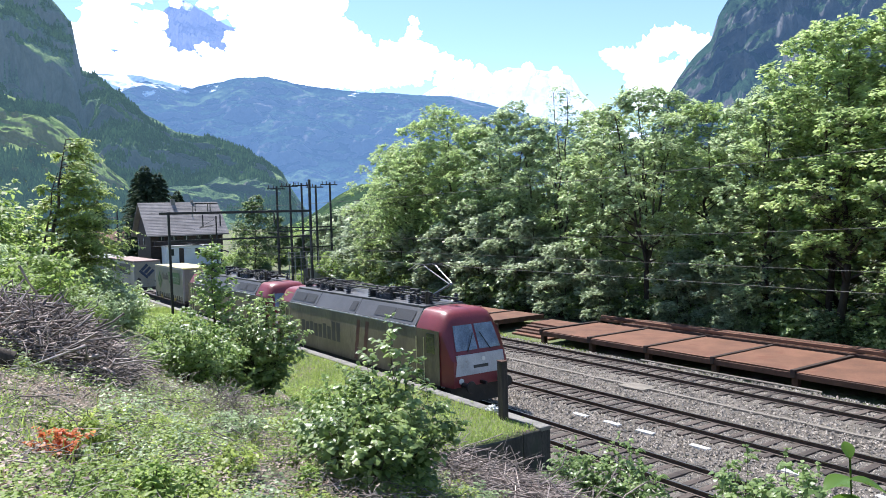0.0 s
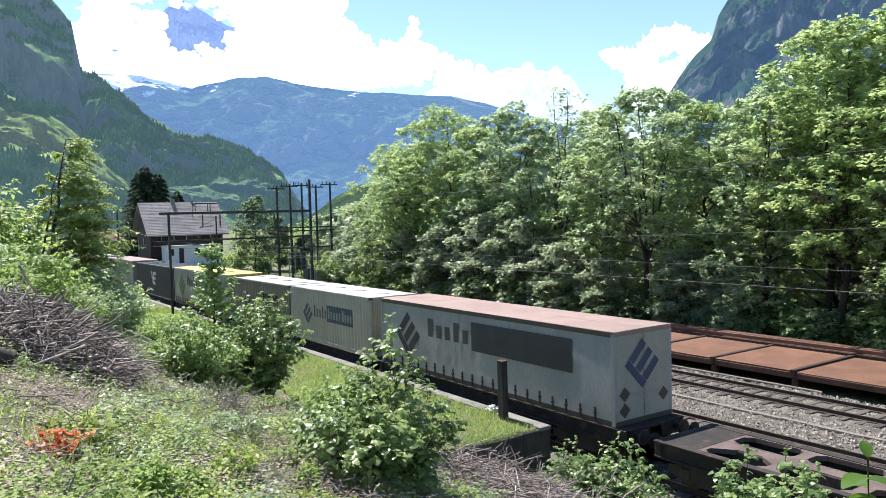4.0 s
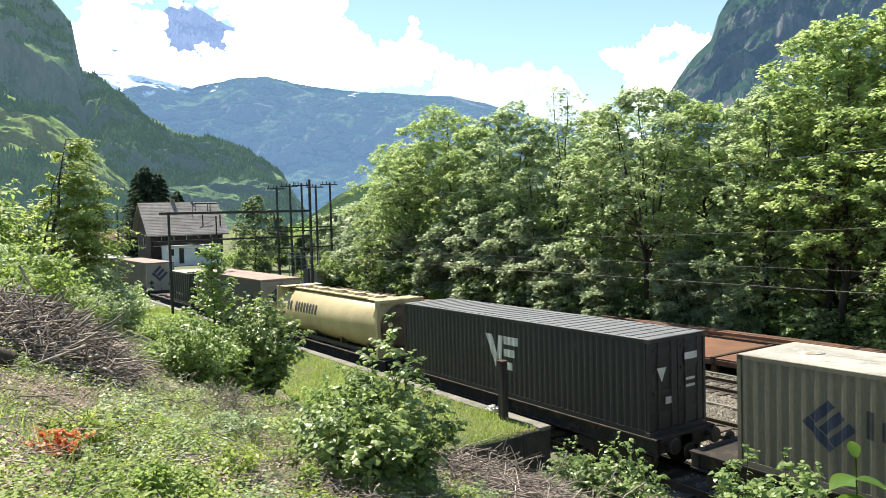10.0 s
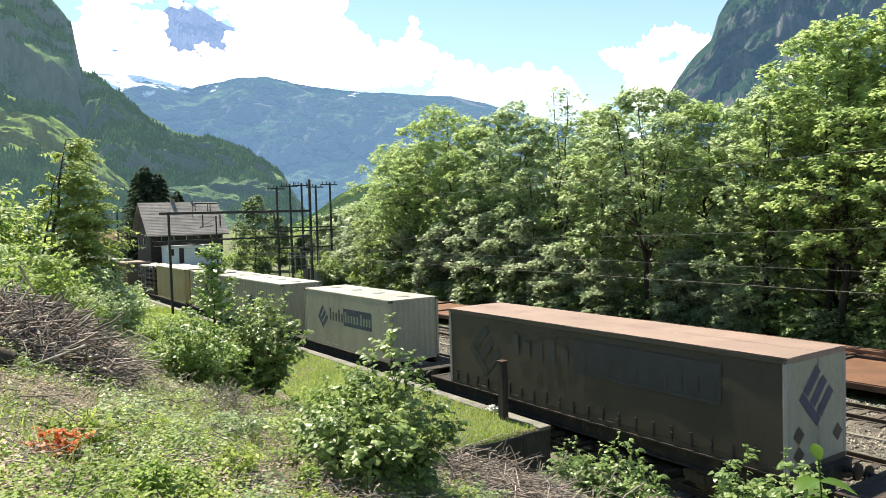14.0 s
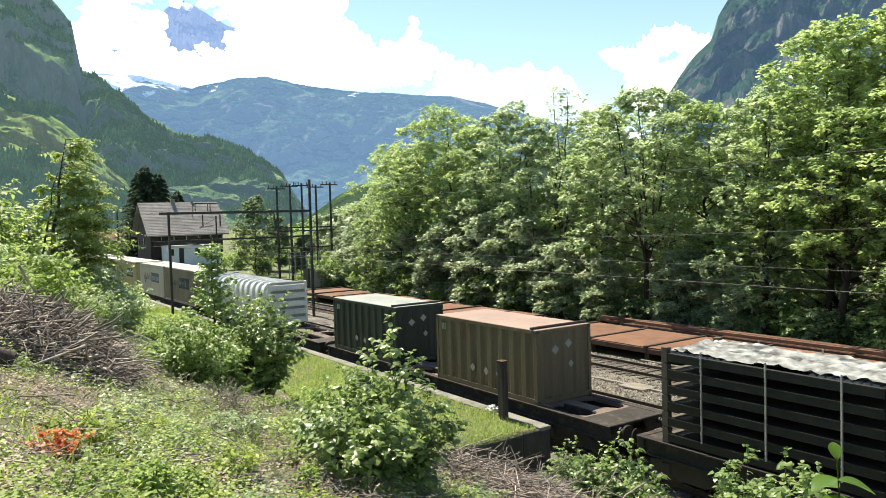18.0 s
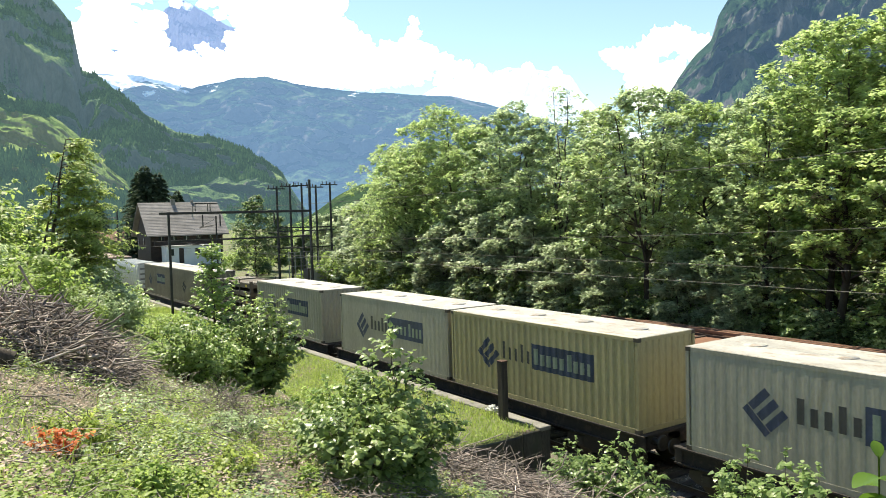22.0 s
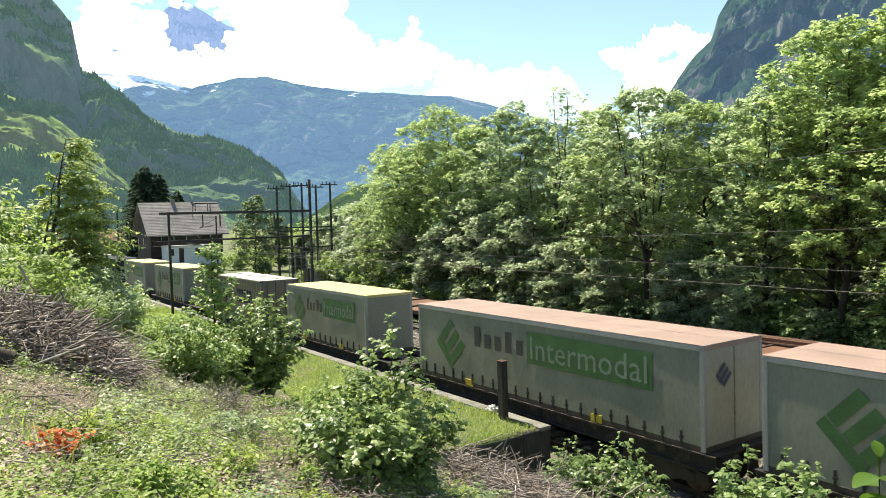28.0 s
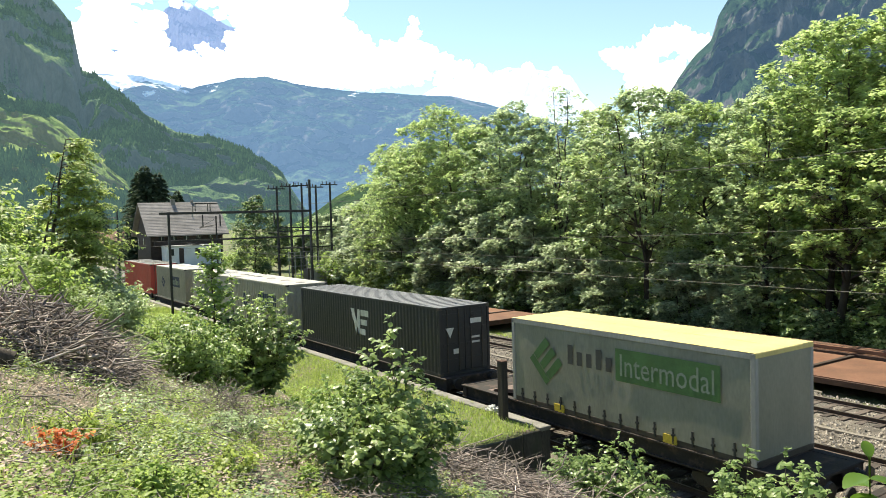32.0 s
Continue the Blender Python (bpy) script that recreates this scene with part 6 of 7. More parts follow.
bank += [(14.0, 12.9, 0.5), (18.9, 13.3, 0.5), (15.1, 15.5, 0.35), (16.9, 12.5, 0.5), (13.9, 14.5, 0.45), (18.1, 14.9, 0.4), (17.0, 15.6, 0.4)]
bank += [(13.7, 14.3, 0.75), (13.6, 13.0, 0.8), (19.3, 14.6, 0.5), (18.9, 13.3, 0.55), (14.6, 12.1, 0.5)]
bank += [(34.6, 10.1, 0.6), (36.0, 10.0, 0.65), (37.4, 9.8, 0.6), (38.8, 9.9, 0.55), (40.2, 9.9, 0.55), (41.6, 9.8, 0.5), (43.0, 9.7, 0.5)]
cloud("cloud_bank", bank, 3870, "bright white cloud bank hiding the summits", 3)
cloud("cumulus_cloud", [(46.9, 11.5, 0.55), (47.6, 11.2, 0.8), (48.6, 10.9, 1.0), (49.8, 11.6, 1.1), (50.8, 12.2, 1.1), (51.9, 12.3, 1.0), (52.8, 11.6, 1.1), (53.6, 11.5, 0.9), (48.9, 9.6, 1.0), (50.2, 9.8, 1.3), (51.6, 9.6, 1.3), (49.0, 8.4, 1.0), (50.4, 8.2, 1.2)], 4300, "white cumulus cloud beside the mountain", 5)


def far_forest():
    """Spruces on the near mountainsides, as pointed tufts: one object."""
    rng = np.random.default_rng(15)
    rnd = random.Random(15)
    slopes = [(nm, BVHTree.FromPolygons([q.co for q in bpy.data.objects[nm].data.vertices], [tuple(q.vertices) for q in bpy.data.objects[nm].data.polygons])) for nm in ("mountain_left", "mountain_foot", "meadow_hill")]
    v, f = [], []
    tries = 0
    while len(f) < 52000 and tries < 26000:
        tries += 1
        a = rnd.uniform(2.5, 23.0)
        d = rnd.choice((rnd.uniform(650, 1050), rnd.uniform(950, 1690), rnd.uniform(950, 1690)))
        p = Vector((-d * math.cos(radians(a)), EYE.y + d * math.sin(radians(a)), 900))
        hits = [(h[0], h[1], nm) for nm, h in ((nm, b.ray_cast(p, Vector((0, 0, -1)))) for nm, b in slopes) if h[0] is not None]
        if not hits:
            continue
        loc, nor, on = max(hits, key=lambda h: h[0].z)
        if abs(nor.z) < 0.35:
            continue
        g = noise.noise(Vector((loc.x * 0.006, loc.y * 0.006, 2)))
        if on != "mountain_left" and g < (0.26 if a < 10 else 0.02):
            continue
        if on == "mountain_left" and g < -0.12:
            continue
        h, r = rnd.uniform(7, 15), rnd.uniform(2.6, 4.8)
        k = len(v)
        for i in range(5):
            t = i * 1.2566 + rnd.random()
            v.append((loc.x + math.cos(t) * r, loc.y + math.sin(t) * r, loc.z + h * 0.05))
        v.append((loc.x, loc.y, loc.z + h))
        f += [(k + i, k + (i + 1) % 5, k + 5) for i in range(5)]
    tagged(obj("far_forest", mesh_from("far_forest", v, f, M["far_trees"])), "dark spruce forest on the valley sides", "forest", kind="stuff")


# far spruces carry the same painted-in haze as emission
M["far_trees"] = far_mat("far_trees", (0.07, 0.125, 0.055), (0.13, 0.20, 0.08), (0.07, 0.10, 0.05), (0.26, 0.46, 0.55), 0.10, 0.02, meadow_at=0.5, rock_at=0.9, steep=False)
far_forest()
# ---- plants ----
M["leaf_tree"] = leaf_mat("leaf_tree", (0.17, 0.235, 0.11), (0.49, 0.56, 0.32), 0.5, 0.34)
M["leaf_tree_b"] = leaf_mat("leaf_tree_b", (0.165, 0.235, 0.08), (0.47, 0.555, 0.235), 0.5, 0.36)
M["leaf_pale"] = leaf_mat("leaf_pale", (0.145, 0.215, 0.04), (0.34, 0.43, 0.115), 0.5)
M["forest_floor"] = mat("forest_floor", (0.075, 0.065, 0.04), 0.95, vary=0.5, scale=0.6, dark=(0.03, 0.045, 0.015), fine=6, bump=0.8, bump_d=0.08)
M["leaf_dark"] = leaf_mat("leaf_dark", (0.025, 0.045, 0.022), (0.055, 0.08, 0.04), 0.15, 0.95)
M["leaf_gloss"] = leaf_mat("leaf_gloss", (0.085, 0.135, 0.036), (0.35, 0.43, 0.155), 0.42, 0.34)
M["leaf_olive"] = leaf_mat("leaf_olive", (0.19, 0.25, 0.07), (0.44, 0.49, 0.17), 0.56, 0.45)
M["leaf_silver"] = leaf_mat("leaf_silver", (0.17, 0.22, 0.12), (0.47, 0.52, 0.34), 0.45, 0.32)
M["leaf_fresh_tree"] = leaf_mat("leaf_fresh_tree", (0.12, 0.19, 0.045), (0.33, 0.42, 0.13), 0.45, 0.4)
M["leaf_sapling"] = leaf_mat("leaf_sapling", (0.12, 0.19, 0.06), (0.34, 0.42, 0.17), 0.42, 0.35)
M["leaf_mid"] = leaf_mat("leaf_mid", (0.06, 0.10, 0.035), (0.21, 0.27, 0.115), 0.4)
M["leaf_fresh"] = leaf_mat("leaf_fresh", (0.055, 0.11, 0.015), (0.135, 0.225, 0.03), 0.4, 0.3)
M["leaf_red"] = leaf_mat("leaf_red", (0.40, 0.10, 0.03), (0.64, 0.25, 0.08), 0.45)
M["grass"] = leaf_mat("grass", (0.16, 0.235, 0.04), (0.36, 0.42, 0.11), 0.45)
M["litter"] = leaf_mat("litter", (0.15, 0.10, 0.075), (0.56, 0.45, 0.37), 0.1, 0.8)
M["herb"] = leaf_mat("herb", (0.12, 0.17, 0.03), (0.43, 0.50, 0.11), 0.45, 0.45, 2.2)


def fill_mesh(name, co, tris, ma):
    me = bpy.data.meshes.new(name)
    n, k = len(co), len(tris)
    me.vertices.add(n)
    me.vertices.foreach_set("co", np.ascontiguousarray(co, dtype=np.float32).ravel())
    me.loops.add(3 * k)
    me.loops.foreach_set("vertex_index", np.ascontiguousarray(tris, dtype=np.int32).ravel())
    me.polygons.add(k)
    me.polygons.foreach_set("loop_start", np.arange(0, 3 * k, 3, dtype=np.int32))
    me.materials.append(ma)
    me.update(calc_edges=True)
    me.validate()
    return me


def unit(v):
    return v / np.maximum(np.linalg.norm(v, axis=-1, keepdims=True), 1e-9)


def leaf_mesh(name, base, along, width, rng, ma, crease=0.25, flat=0.6, face=None):
    """Creased leaves: base points, length vectors and half widths. flat: how far the blades lie level."""
    n = len(base)
    up = unit(np.column_stack([rng.normal(0, 1 - flat, n), rng.normal(0, 1 - flat, n), np.full(n, 0.75)]) if face is None else face + rng.normal(0, 0.26, (n, 3)))
    side = unit(np.cross(along, up)) * width[:, None]
    lift = np.cross(side, along)
    lift = unit(lift) * (width * crease)[:, None]
    co = np.stack([base, base + along * 0.45 + side + lift, base + along, base + along * 0.45 - side + lift], 1).reshape(-1, 3)
    k = np.arange(n)[:, None] * 4
    tris = np.concatenate([k + np.array([[0, 1, 2]]), k + np.array([[0, 2, 3]])], 1).reshape(-1, 3)
    return fill_mesh(name, co, tris, ma)


def blade_mesh(name, base, along, width, rng, ma, face, crease=0.3, droop=0.22):
    """Rounded leaves that fold along the midrib and bend down towards the tip."""
    n = len(base)
    up = unit(face + rng.normal(0, 0.22, (n, 3)))
    side = unit(np.cross(along, up)) * width[:, None]
    lift = unit(np.cross(side, along)) * (width * crease)[:, None]
    ln = np.linalg.norm(along, axis=1)
    fall = np.column_stack([np.zeros(n), np.zeros(n), -droop * ln])
    co = np.stack([base, base + along * 0.32 + side + lift, base + along * 0.70 + side * 0.78 + lift * 0.7 + fall * 0.45, base + along + fall,
                   base + along * 0.70 - side * 0.78 + lift * 0.7 + fall * 0.45, base + along * 0.32 - side + lift], 1).reshape(-1, 3)
    k = np.arange(n)[:, None] * 6
    tris = np.concatenate([k + np.array([q]) for q in ([0, 1, 5], [1, 2, 5], [2, 4, 5], [2, 3, 4])], 1).reshape(-1, 3)
    return fill_mesh(name, co, tris, ma)


class Wood:
    """Gathers tapered limbs into one mesh."""

    def __init__(self):
        self.v, self.f = [], []

    def limb(self, pts, r0, r1, n=5):
        k0 = len(self.v)
        m = len(pts)
        for i, p in enumerate(pts):
            d = Vector(pts[min(i + 1, m - 1)]) - Vector(pts[max(i - 1, 0)])
            q = d.to_track_quat("Z", "Y")
            r = r0 + (r1 - r0) * i / (m - 1)
            for j in range(n):
                a = 2 * math.pi * j / n
                self.v.append(tuple(Vector(p) + q @ Vector((r * math.cos(a), r * math.sin(a), 0))))
        for i in range(m - 1):
            for j in range(n):
                a, b = k0 + i * n + j, k0 + i * n + (j + 1) % n
                self.f.append((a, b, b + n, a + n))

    def mesh(self, name, ma):
        return mesh_from(name, self.v, self.f, ma, True)


class Leaves:
    """Gathers leaf sprays: base, length vector and the way that each blade faces."""

    def __init__(self, seed):
        self.rng = np.random.default_rng(seed)
        self.b, self.a, self.u = [], [], []

    def tuft(self, tip, out, n, leaf, sag=-0.25, spread=0.9):
        """A rosette of leaves round a twig's end, hanging outwards."""
        g = self.rng
        t = g.uniform(0, 2 * math.pi, n)
        ring = np.column_stack([np.cos(t), np.sin(t), np.zeros(n)]) * spread
        al = unit(ring + np.array(out) * 0.55 + np.array([0, 0, sag]) + g.normal(0, 0.22, (n, 3))) * (leaf * g.uniform(0.6, 1.15, n))[:, None]
        self.b.append(np.array(tip) + al * 0.15 + g.normal(0, leaf * 0.28, (n, 3)))
        self.a.append(al)
        self.u.append(np.tile(np.array([0, 0, 0.85]) + np.array(out) * 0.35, (n, 1)))

    def row(self, path, n, leaf, sag=-0.15, first=0.15):
        """Leaves in two ranks along a twig."""
        g = self.rng
        p = np.array([tuple(q) for q in path])
        t = np.linspace(first, 1.0, n) * (len(p) - 1)
        i = np.minimum(t.astype(int), len(p) - 2)
        d = unit(p[i + 1] - p[i])
        at = p[i] + (p[i + 1] - p[i]) * (t - i)[:, None]
        side = unit(np.cross(d, np.array([0, 0, 1.0])) + g.normal(0, 0.15, (n, 3))) * np.where(np.arange(n) % 2, 1, -1)[:, None]
        al = unit(side + d * 0.55 + np.array([0, 0, sag]) + g.normal(0, 0.3, (n, 3))) * (leaf * g.uniform(0.6, 1.15, n))[:, None]
        self.b.append(at + g.normal(0, leaf * 0.12, (n, 3)))
        self.a.append(al)
        self.u.append(np.tile(np.array([0, 0, 0.8]), (n, 1)) + unit(at * np.array([1, 1, 0]) + 1e-6) * 0.35)

    def mesh(self, name, ma, wide=0.36, rounded=False):
        b, a, u = (np.concatenate(q) for q in (self.b, self.a, self.u))
        w = np.linalg.norm(a, axis=1) * wide * self.rng.uniform(0.8, 1.15, len(b))
        return blade_mesh(name, b, a, w, self.rng, ma, u) if rounded else leaf_mesh(name, b, a, w, self.rng, ma, 0.3, 0.76, u)


def bend(rnd, a, b, n, wob):
    a, b = Vector(a), Vector(b)
    out = []
    for i in range(n + 1):
        t = i / n
        w = wob * math.sin(math.pi * t)
        out.append(a.lerp(b, t) + Vector((rnd.uniform(-w, w), rnd.uniform(-w, w), rnd.uniform(-w, w) * 0.5)))
    return out


def tree(seed, H, R, m, label, ma, low=0.2, boughs=30, tufts=30, per=14, leaf=0.285, stems=1, fork=0.0, full=0.62, size=0.34, thick=0.012, name="tree", group="trees at the wood's edge"):
    """A broadleaved tree: trunk, limbs and twigs in one part; leaves in tufts on the upper side of separate boughs, with shade and gaps between them."""
    rnd = random.Random(seed)
    t = empty(name, m, label, "tree", group)
    w, lv = Wood(), Leaves(seed)
    trunks = []
    knee = Vector((rnd.uniform(-0.2, 0.2), rnd.uniform(-0.2, 0.2), H * fork))
    if fork:
        w.limb(bend(rnd, (0, 0, -0.3), knee, 4, 0.08), H * thick, H * thick * 0.85, 8)
    for s in range(stems):
        a = 6.283 * s / stems + rnd.uniform(-0.4, 0.4)
        out = R * rnd.uniform(0.3, 0.5) if stems > 1 else R * 0.1
        top = Vector((math.cos(a) * out, math.sin(a) * out, H * rnd.uniform(0.82, 0.94)))
        foot = knee if fork else Vector((math.cos(a) * 0.25, math.sin(a) * 0.25, -0.3)) if stems > 1 else Vector((0, 0, -0.3))
        tr = bend(rnd, foot, top, 8, H * 0.02)
        w.limb(tr, H * thick / stems ** 0.4, 0.025, 7)
        trunks.append(tr)
    for k in range(boughs):
        u = (k + rnd.random()) / boughs
        a = k * 2.39996 + rnd.uniform(-0.35, 0.35)
        prof = math.sin(math.pi * min(1.0, 0.2 + 0.8 * u)) ** full if u < 0.96 else 0.2
        rad = R * prof * (rnd.uniform(0.2, 0.5) if k % 4 == 3 else rnd.uniform(0.68, 0.98))
        br = R * size * rnd.uniform(0.75, 1.25) * (0.8 if u > 0.85 else 1.0)
        e = Vector((math.cos(a) * rad, math.sin(a) * rad, H * (low + (0.96 - low) * u) - br * 0.3 + rnd.uniform(-0.3, 0.3)))
        tr = min(trunks, key=lambda q: (q[5].xy - e.xy).length + rnd.random())
        z0, z1 = tr[0].z, tr[8].z
        h = max(0.04, min(0.95, (e.z - rad * rnd.uniform(0.4, 0.9) - z0) / (z1 - z0)))
        i = min(7, int(h * 8))
        p = tr[i].lerp(tr[i + 1], h * 8 - i)
        w.limb(bend(rnd, p, e, 5, rad * 0.09), max(0.014, H * 0.0042 * (1.15 - u)), 0.012, 5)
        for _ in range(tufts):
            d = Vector((rnd.gauss(0, 1), rnd.gauss(0, 1), rnd.gauss(0.45, 0.75)))
            d = (d.normalized() + Vector((math.cos(a), math.sin(a), 0)) * 0.25).normalized()
            q = e + Vector((d.x * 1.2, d.y * 1.2, d.z * 0.62)) * br * rnd.uniform(0.7, 1.05)
            if rnd.random() < 0.35:
                w.limb([e.lerp(q, 0.1), e.lerp(q, 0.6) + Vector((0, 0, -0.06)), q], 0.011, 0.004, 3)
            lv.tuft(q, d, per, leaf)
    obj("trunk", w.mesh("trunk", M["bark"]), t)
    obj("crown", lv.mesh("crown", ma, 0.39), t)
    return t


def wood_edge():
    rnd = random.Random(77)
    lab = ("tall broadleaved tree with dense light green crown", "multi-stemmed maple forking low into dark stems", "slender ash tree with an open thin crown", "broad dark-trunked tree at the wood's edge", "smaller tree with glossy grey-green leaves")
    kinds = [tree(301, 19.4, 5.8, pose(-61.0, 24.5, -0.4), lab[0], M["leaf_tree_b"], low=0.08, boughs=58, tufts=36, full=0.5, size=0.31),
             tree(302, 16.9, 5.2, pose(-35.2, 23.5, -0.3), lab[1], M["leaf_tree"], low=0.36, boughs=46, tufts=32, stems=6, fork=0.22, full=0.5, size=0.28),
             tree(303, 18.6, 2.1, pose(-43.3, 23.5, -0.3), lab[2], M["leaf_tree"], low=0.25, boughs=26, tufts=12, per=8, leaf=0.28, stems=2, full=0.4, size=0.42, thick=0.009),
             tree(304, 18.0, 3.6, pose(-50.4, 24.0, -0.3), lab[3], M["leaf_tree"], low=0.10, boughs=46, tufts=30, stems=2, full=0.5),
             tree(305, 18.6, 4.3, pose(-21.5, 23.5, -0.3), lab[3], M["leaf_tree_b"], low=0.30, boughs=42, tufts=33, full=0.55, thick=0.014, size=0.31),
             tree(306, 8.2, 2.9, pose(-50.5, 21.2, -0.3), lab[4], M["leaf_silver"], low=0.10, boughs=28, tufts=26, leaf=0.36, stems=2, full=0.45, size=0.36)]
    # trees past x -14 are unseen, added to shade and close the wood
    spots = ((-70.0, 24.0, 0.84, 0), (-65.5, 22.6, 0.80, 0), (-66.0, 26.5, 0.92, 4), (-56.0, 25.0, 0.92, 4), (-47.0, 24.5, 0.92, 3), (-40.4, 25.0, 0.88, 4), (-31.2, 25.0, 0.86, 4), (-26.2, 23.6, 0.88, 3), (-23.6, 26.0, 0.95, 4), (-17.4, 23.8, 1.05, 4), (-13.0, 23.5, 1.06, 0), (-7.0, 23.0, 1.0, 1), (0.0, 23.5, 1.0, 4),
             (-78, 30, 0.62, 0), (-69, 31, 0.80, 0), (-60, 31, 0.80, 4), (-53, 31, 0.76, 0), (-46, 31, 0.80, 4), (-39, 31, 0.74, 0), (-32, 31, 0.80, 4), (-26, 31, 0.82, 0), (-20, 31, 0.95, 4), (-12, 30.5, 1.0, 0), (-3, 30, 1.0, 4),
             (-56, 39, 0.75, 0), (-42, 39, 0.75, 4), (-29, 38, 0.8, 0), (-18, 38, 0.9, 4),
             # smaller trees in front of the wood, thinning out towards its shaded part
             (-57.5, 21.4, 0.90, 5), (-45.8, 21.6, 0.95, 5), (-63.0, 21.2, 0.85, 5), (-41.0, 21.0, 0.72, 5), (-36.8, 21.2, 0.60, 5), (-30.5, 21.8, 0.66, 5), (-27.0, 21.2, 0.56, 5), (-54.0, 22.5, 1.15, 5), (-70.0, 21.5, 0.85, 5), (-75.5, 23.0, 1.05, 5), (-80.0, 25.0, 1.0, 5), (-86.0, 27.5, 1.25, 5), (-93.0, 27.0, 1.1, 5))
    for x, y, k, i in spots:
        copy_thing(kinds[i], pose(x, y, -0.3, 0, 0, rnd.uniform(0, 360))).scale = (k, k, k * rnd.uniform(0.97, 1.02))
    # shaded young trees that close the wood behind its edge
    low_ = tree(307, 7.5, 3.4, pose(-20, 29.5, -0.3), "shaded young tree inside the wood", M["leaf_tree"], low=0.02, boughs=24, tufts=16, leaf=0.5, stems=3, full=0.4)
    for k in range(14):
        x = -80 + k * 6.7
        q = rnd.uniform(0.6, 1.05)
        copy_thing(low_, pose(x + rnd.uniform(-1, 1), 36 + (k % 3) * 5.5 + rnd.uniform(-1.5, 1.5), -0.3, 0, 0, rnd.uniform(0, 360))).scale = (q * 1.1, q * 1.1, q)
    fl = [(-84, 20.2), (-60, 19.9), (-30, 20.3), (0, 19.9), (24, 20.2), (24, 62), (-84, 62)]
    tagged(obj("forest_floor", mesh_from("forest_floor", [(x, y, -0.22) for x, y in fl], [tuple(range(7))], M["forest_floor"])), "dark leaf-strewn floor of the wood", "ground", kind="structure")


def bush(seed, m, H, R, label, ma, stems=12, twigs=7, per=9, leaf=0.12, name="bush", cone=0.0, wide=0.38, low=0.12, lean=(0, 0), reach=0.42, group="bushes"):
    """Stems from one foot, leafy twigs along them. cone: 0 a dome, 1 a shape that runs to a point."""
    rnd = random.Random(seed)
    b = empty(name, m, label, "bush", group)
    w, lv = Wood(), Leaves(seed)
    for s in range(stems):
        a, q = s * 2.39996 + rnd.uniform(-0.4, 0.4), math.sqrt((s + 0.3) / stems)
        top = H * ((1.0 - 0.45 * q ** 1.6) * (1 - cone) + (1.0 - 0.75 * q) * cone) * rnd.uniform(0.85, 1.04)
        e = Vector((math.cos(a) * R * q * 0.8 + lean[0] * top, math.sin(a) * R * q * 0.8 + lean[1] * top, top))
        path = bend(rnd, (rnd.gauss(0, 0.08 * R), rnd.gauss(0, 0.08 * R), -0.2), e, 7, 0.04 * H)
        w.limb(path, 0.006 * H + 0.005, 0.003, 5)
        lv.row(path[3:], per + 6, leaf)
        lv.tuft(e, Vector((0, 0, 1)), 5, leaf * 0.8, 0.2)
        for k in range(twigs):
            h = low + (0.97 - low) * (k + rnd.random()) / twigs
            i = min(6, int(h * 7))
            p = path[i].lerp(path[i + 1], h * 7 - i)
            c = a + rnd.gauss(0, 1.1)
            ln = R * reach * rnd.uniform(0.6, 1.25) * (1 - cone * 0.55 * h) * (0.6 + 0.5 * q)
            g = p + Vector((math.cos(c) * ln, math.sin(c) * ln, ln * rnd.uniform(-0.1, 0.75)))
            g.z = max(g.z, 0.06)
            sb = bend(rnd, p, g, 3, 0.1 * ln)
            w.limb(sb, 0.003 + 0.0015 * H, 0.002, 3)
            lv.row(sb, per, leaf)
            lv.tuft(g, (g - p).normalized(), 4, leaf * 0.9)
    obj("stem", w.mesh("stem", M["bark"]), b)
    obj("foliage", lv.mesh("foliage", ma, wide, True), b)
    return b


def put(x, y, dz=0.0, rz=0):
    return pose(x, y, ground_z(x, y) + dz, 0, 0, rz)


def leaning_tree():
    """A young tree bent by the wind, its feathery branches all streaming to one side."""
    rnd = random.Random(520)
    t = empty("tree", put(-35.4, -13.6), "young olive green tree bent by the wind on the bank", "tree")
    w, lv = Wood(), Leaves(520)
    to = Vector((0.56, 0.83, 0))
    for off, h, r in ((0.0, 7.4, 0.13), (-0.5, 6.0, 0.07), (0.45, 5.6, 0.06)):
        tr = [Vector((0, 0, -0.3)) + to * (off * min(1, k / 3) + 1.2 * (k / 8) ** 1.4) + Vector((rnd.uniform(-0.08, 0.08), rnd.uniform(-0.08, 0.08), h * k / 8)) for k in range(9)]
        w.limb(tr, r, 0.015, 7)
        for k in range(52 if off == 0 else 22):
            u = 0.22 + 0.78 * (k + rnd.random()) / (52 if off == 0 else 22)
            i = min(7, int(u * 8))
            p = tr[i].lerp(tr[i + 1], u * 8 - i)
            side = rnd.choice((1, 1, 1, -0.55))
            ln = (3.3 * (1 - u) ** 0.7 + 0.5) * rnd.uniform(0.6, 1.1) * (0.6 if side < 0 else 1)
            g = p + to * side * ln + Vector((-0.83, 0.56, 0)) * rnd.gauss(0, 0.45 * ln) + Vector((0, 0, ln * rnd.uniform(0.0, 0.35)))
            sb = bend(rnd, p, g, 4, 0.05 * ln)
            sb[-1].z -= 0.18 * ln
            w.limb(sb, 0.02, 0.004, 4)
            lv.row(sb, int(14 + ln * 18), 0.2, -0.3)
            for s in range(6):
                f = sb[1 + s % 3]
                v = f + to * side * rnd.uniform(0.25, 0.55) + Vector((rnd.gauss(0, 0.22), rnd.gauss(0, 0.22), rnd.uniform(-0.3, 0.05)))
                lv.row([f, f.lerp(v, 0.5) + Vector((0, 0, 0.03)), v], 12, 0.19, -0.35)
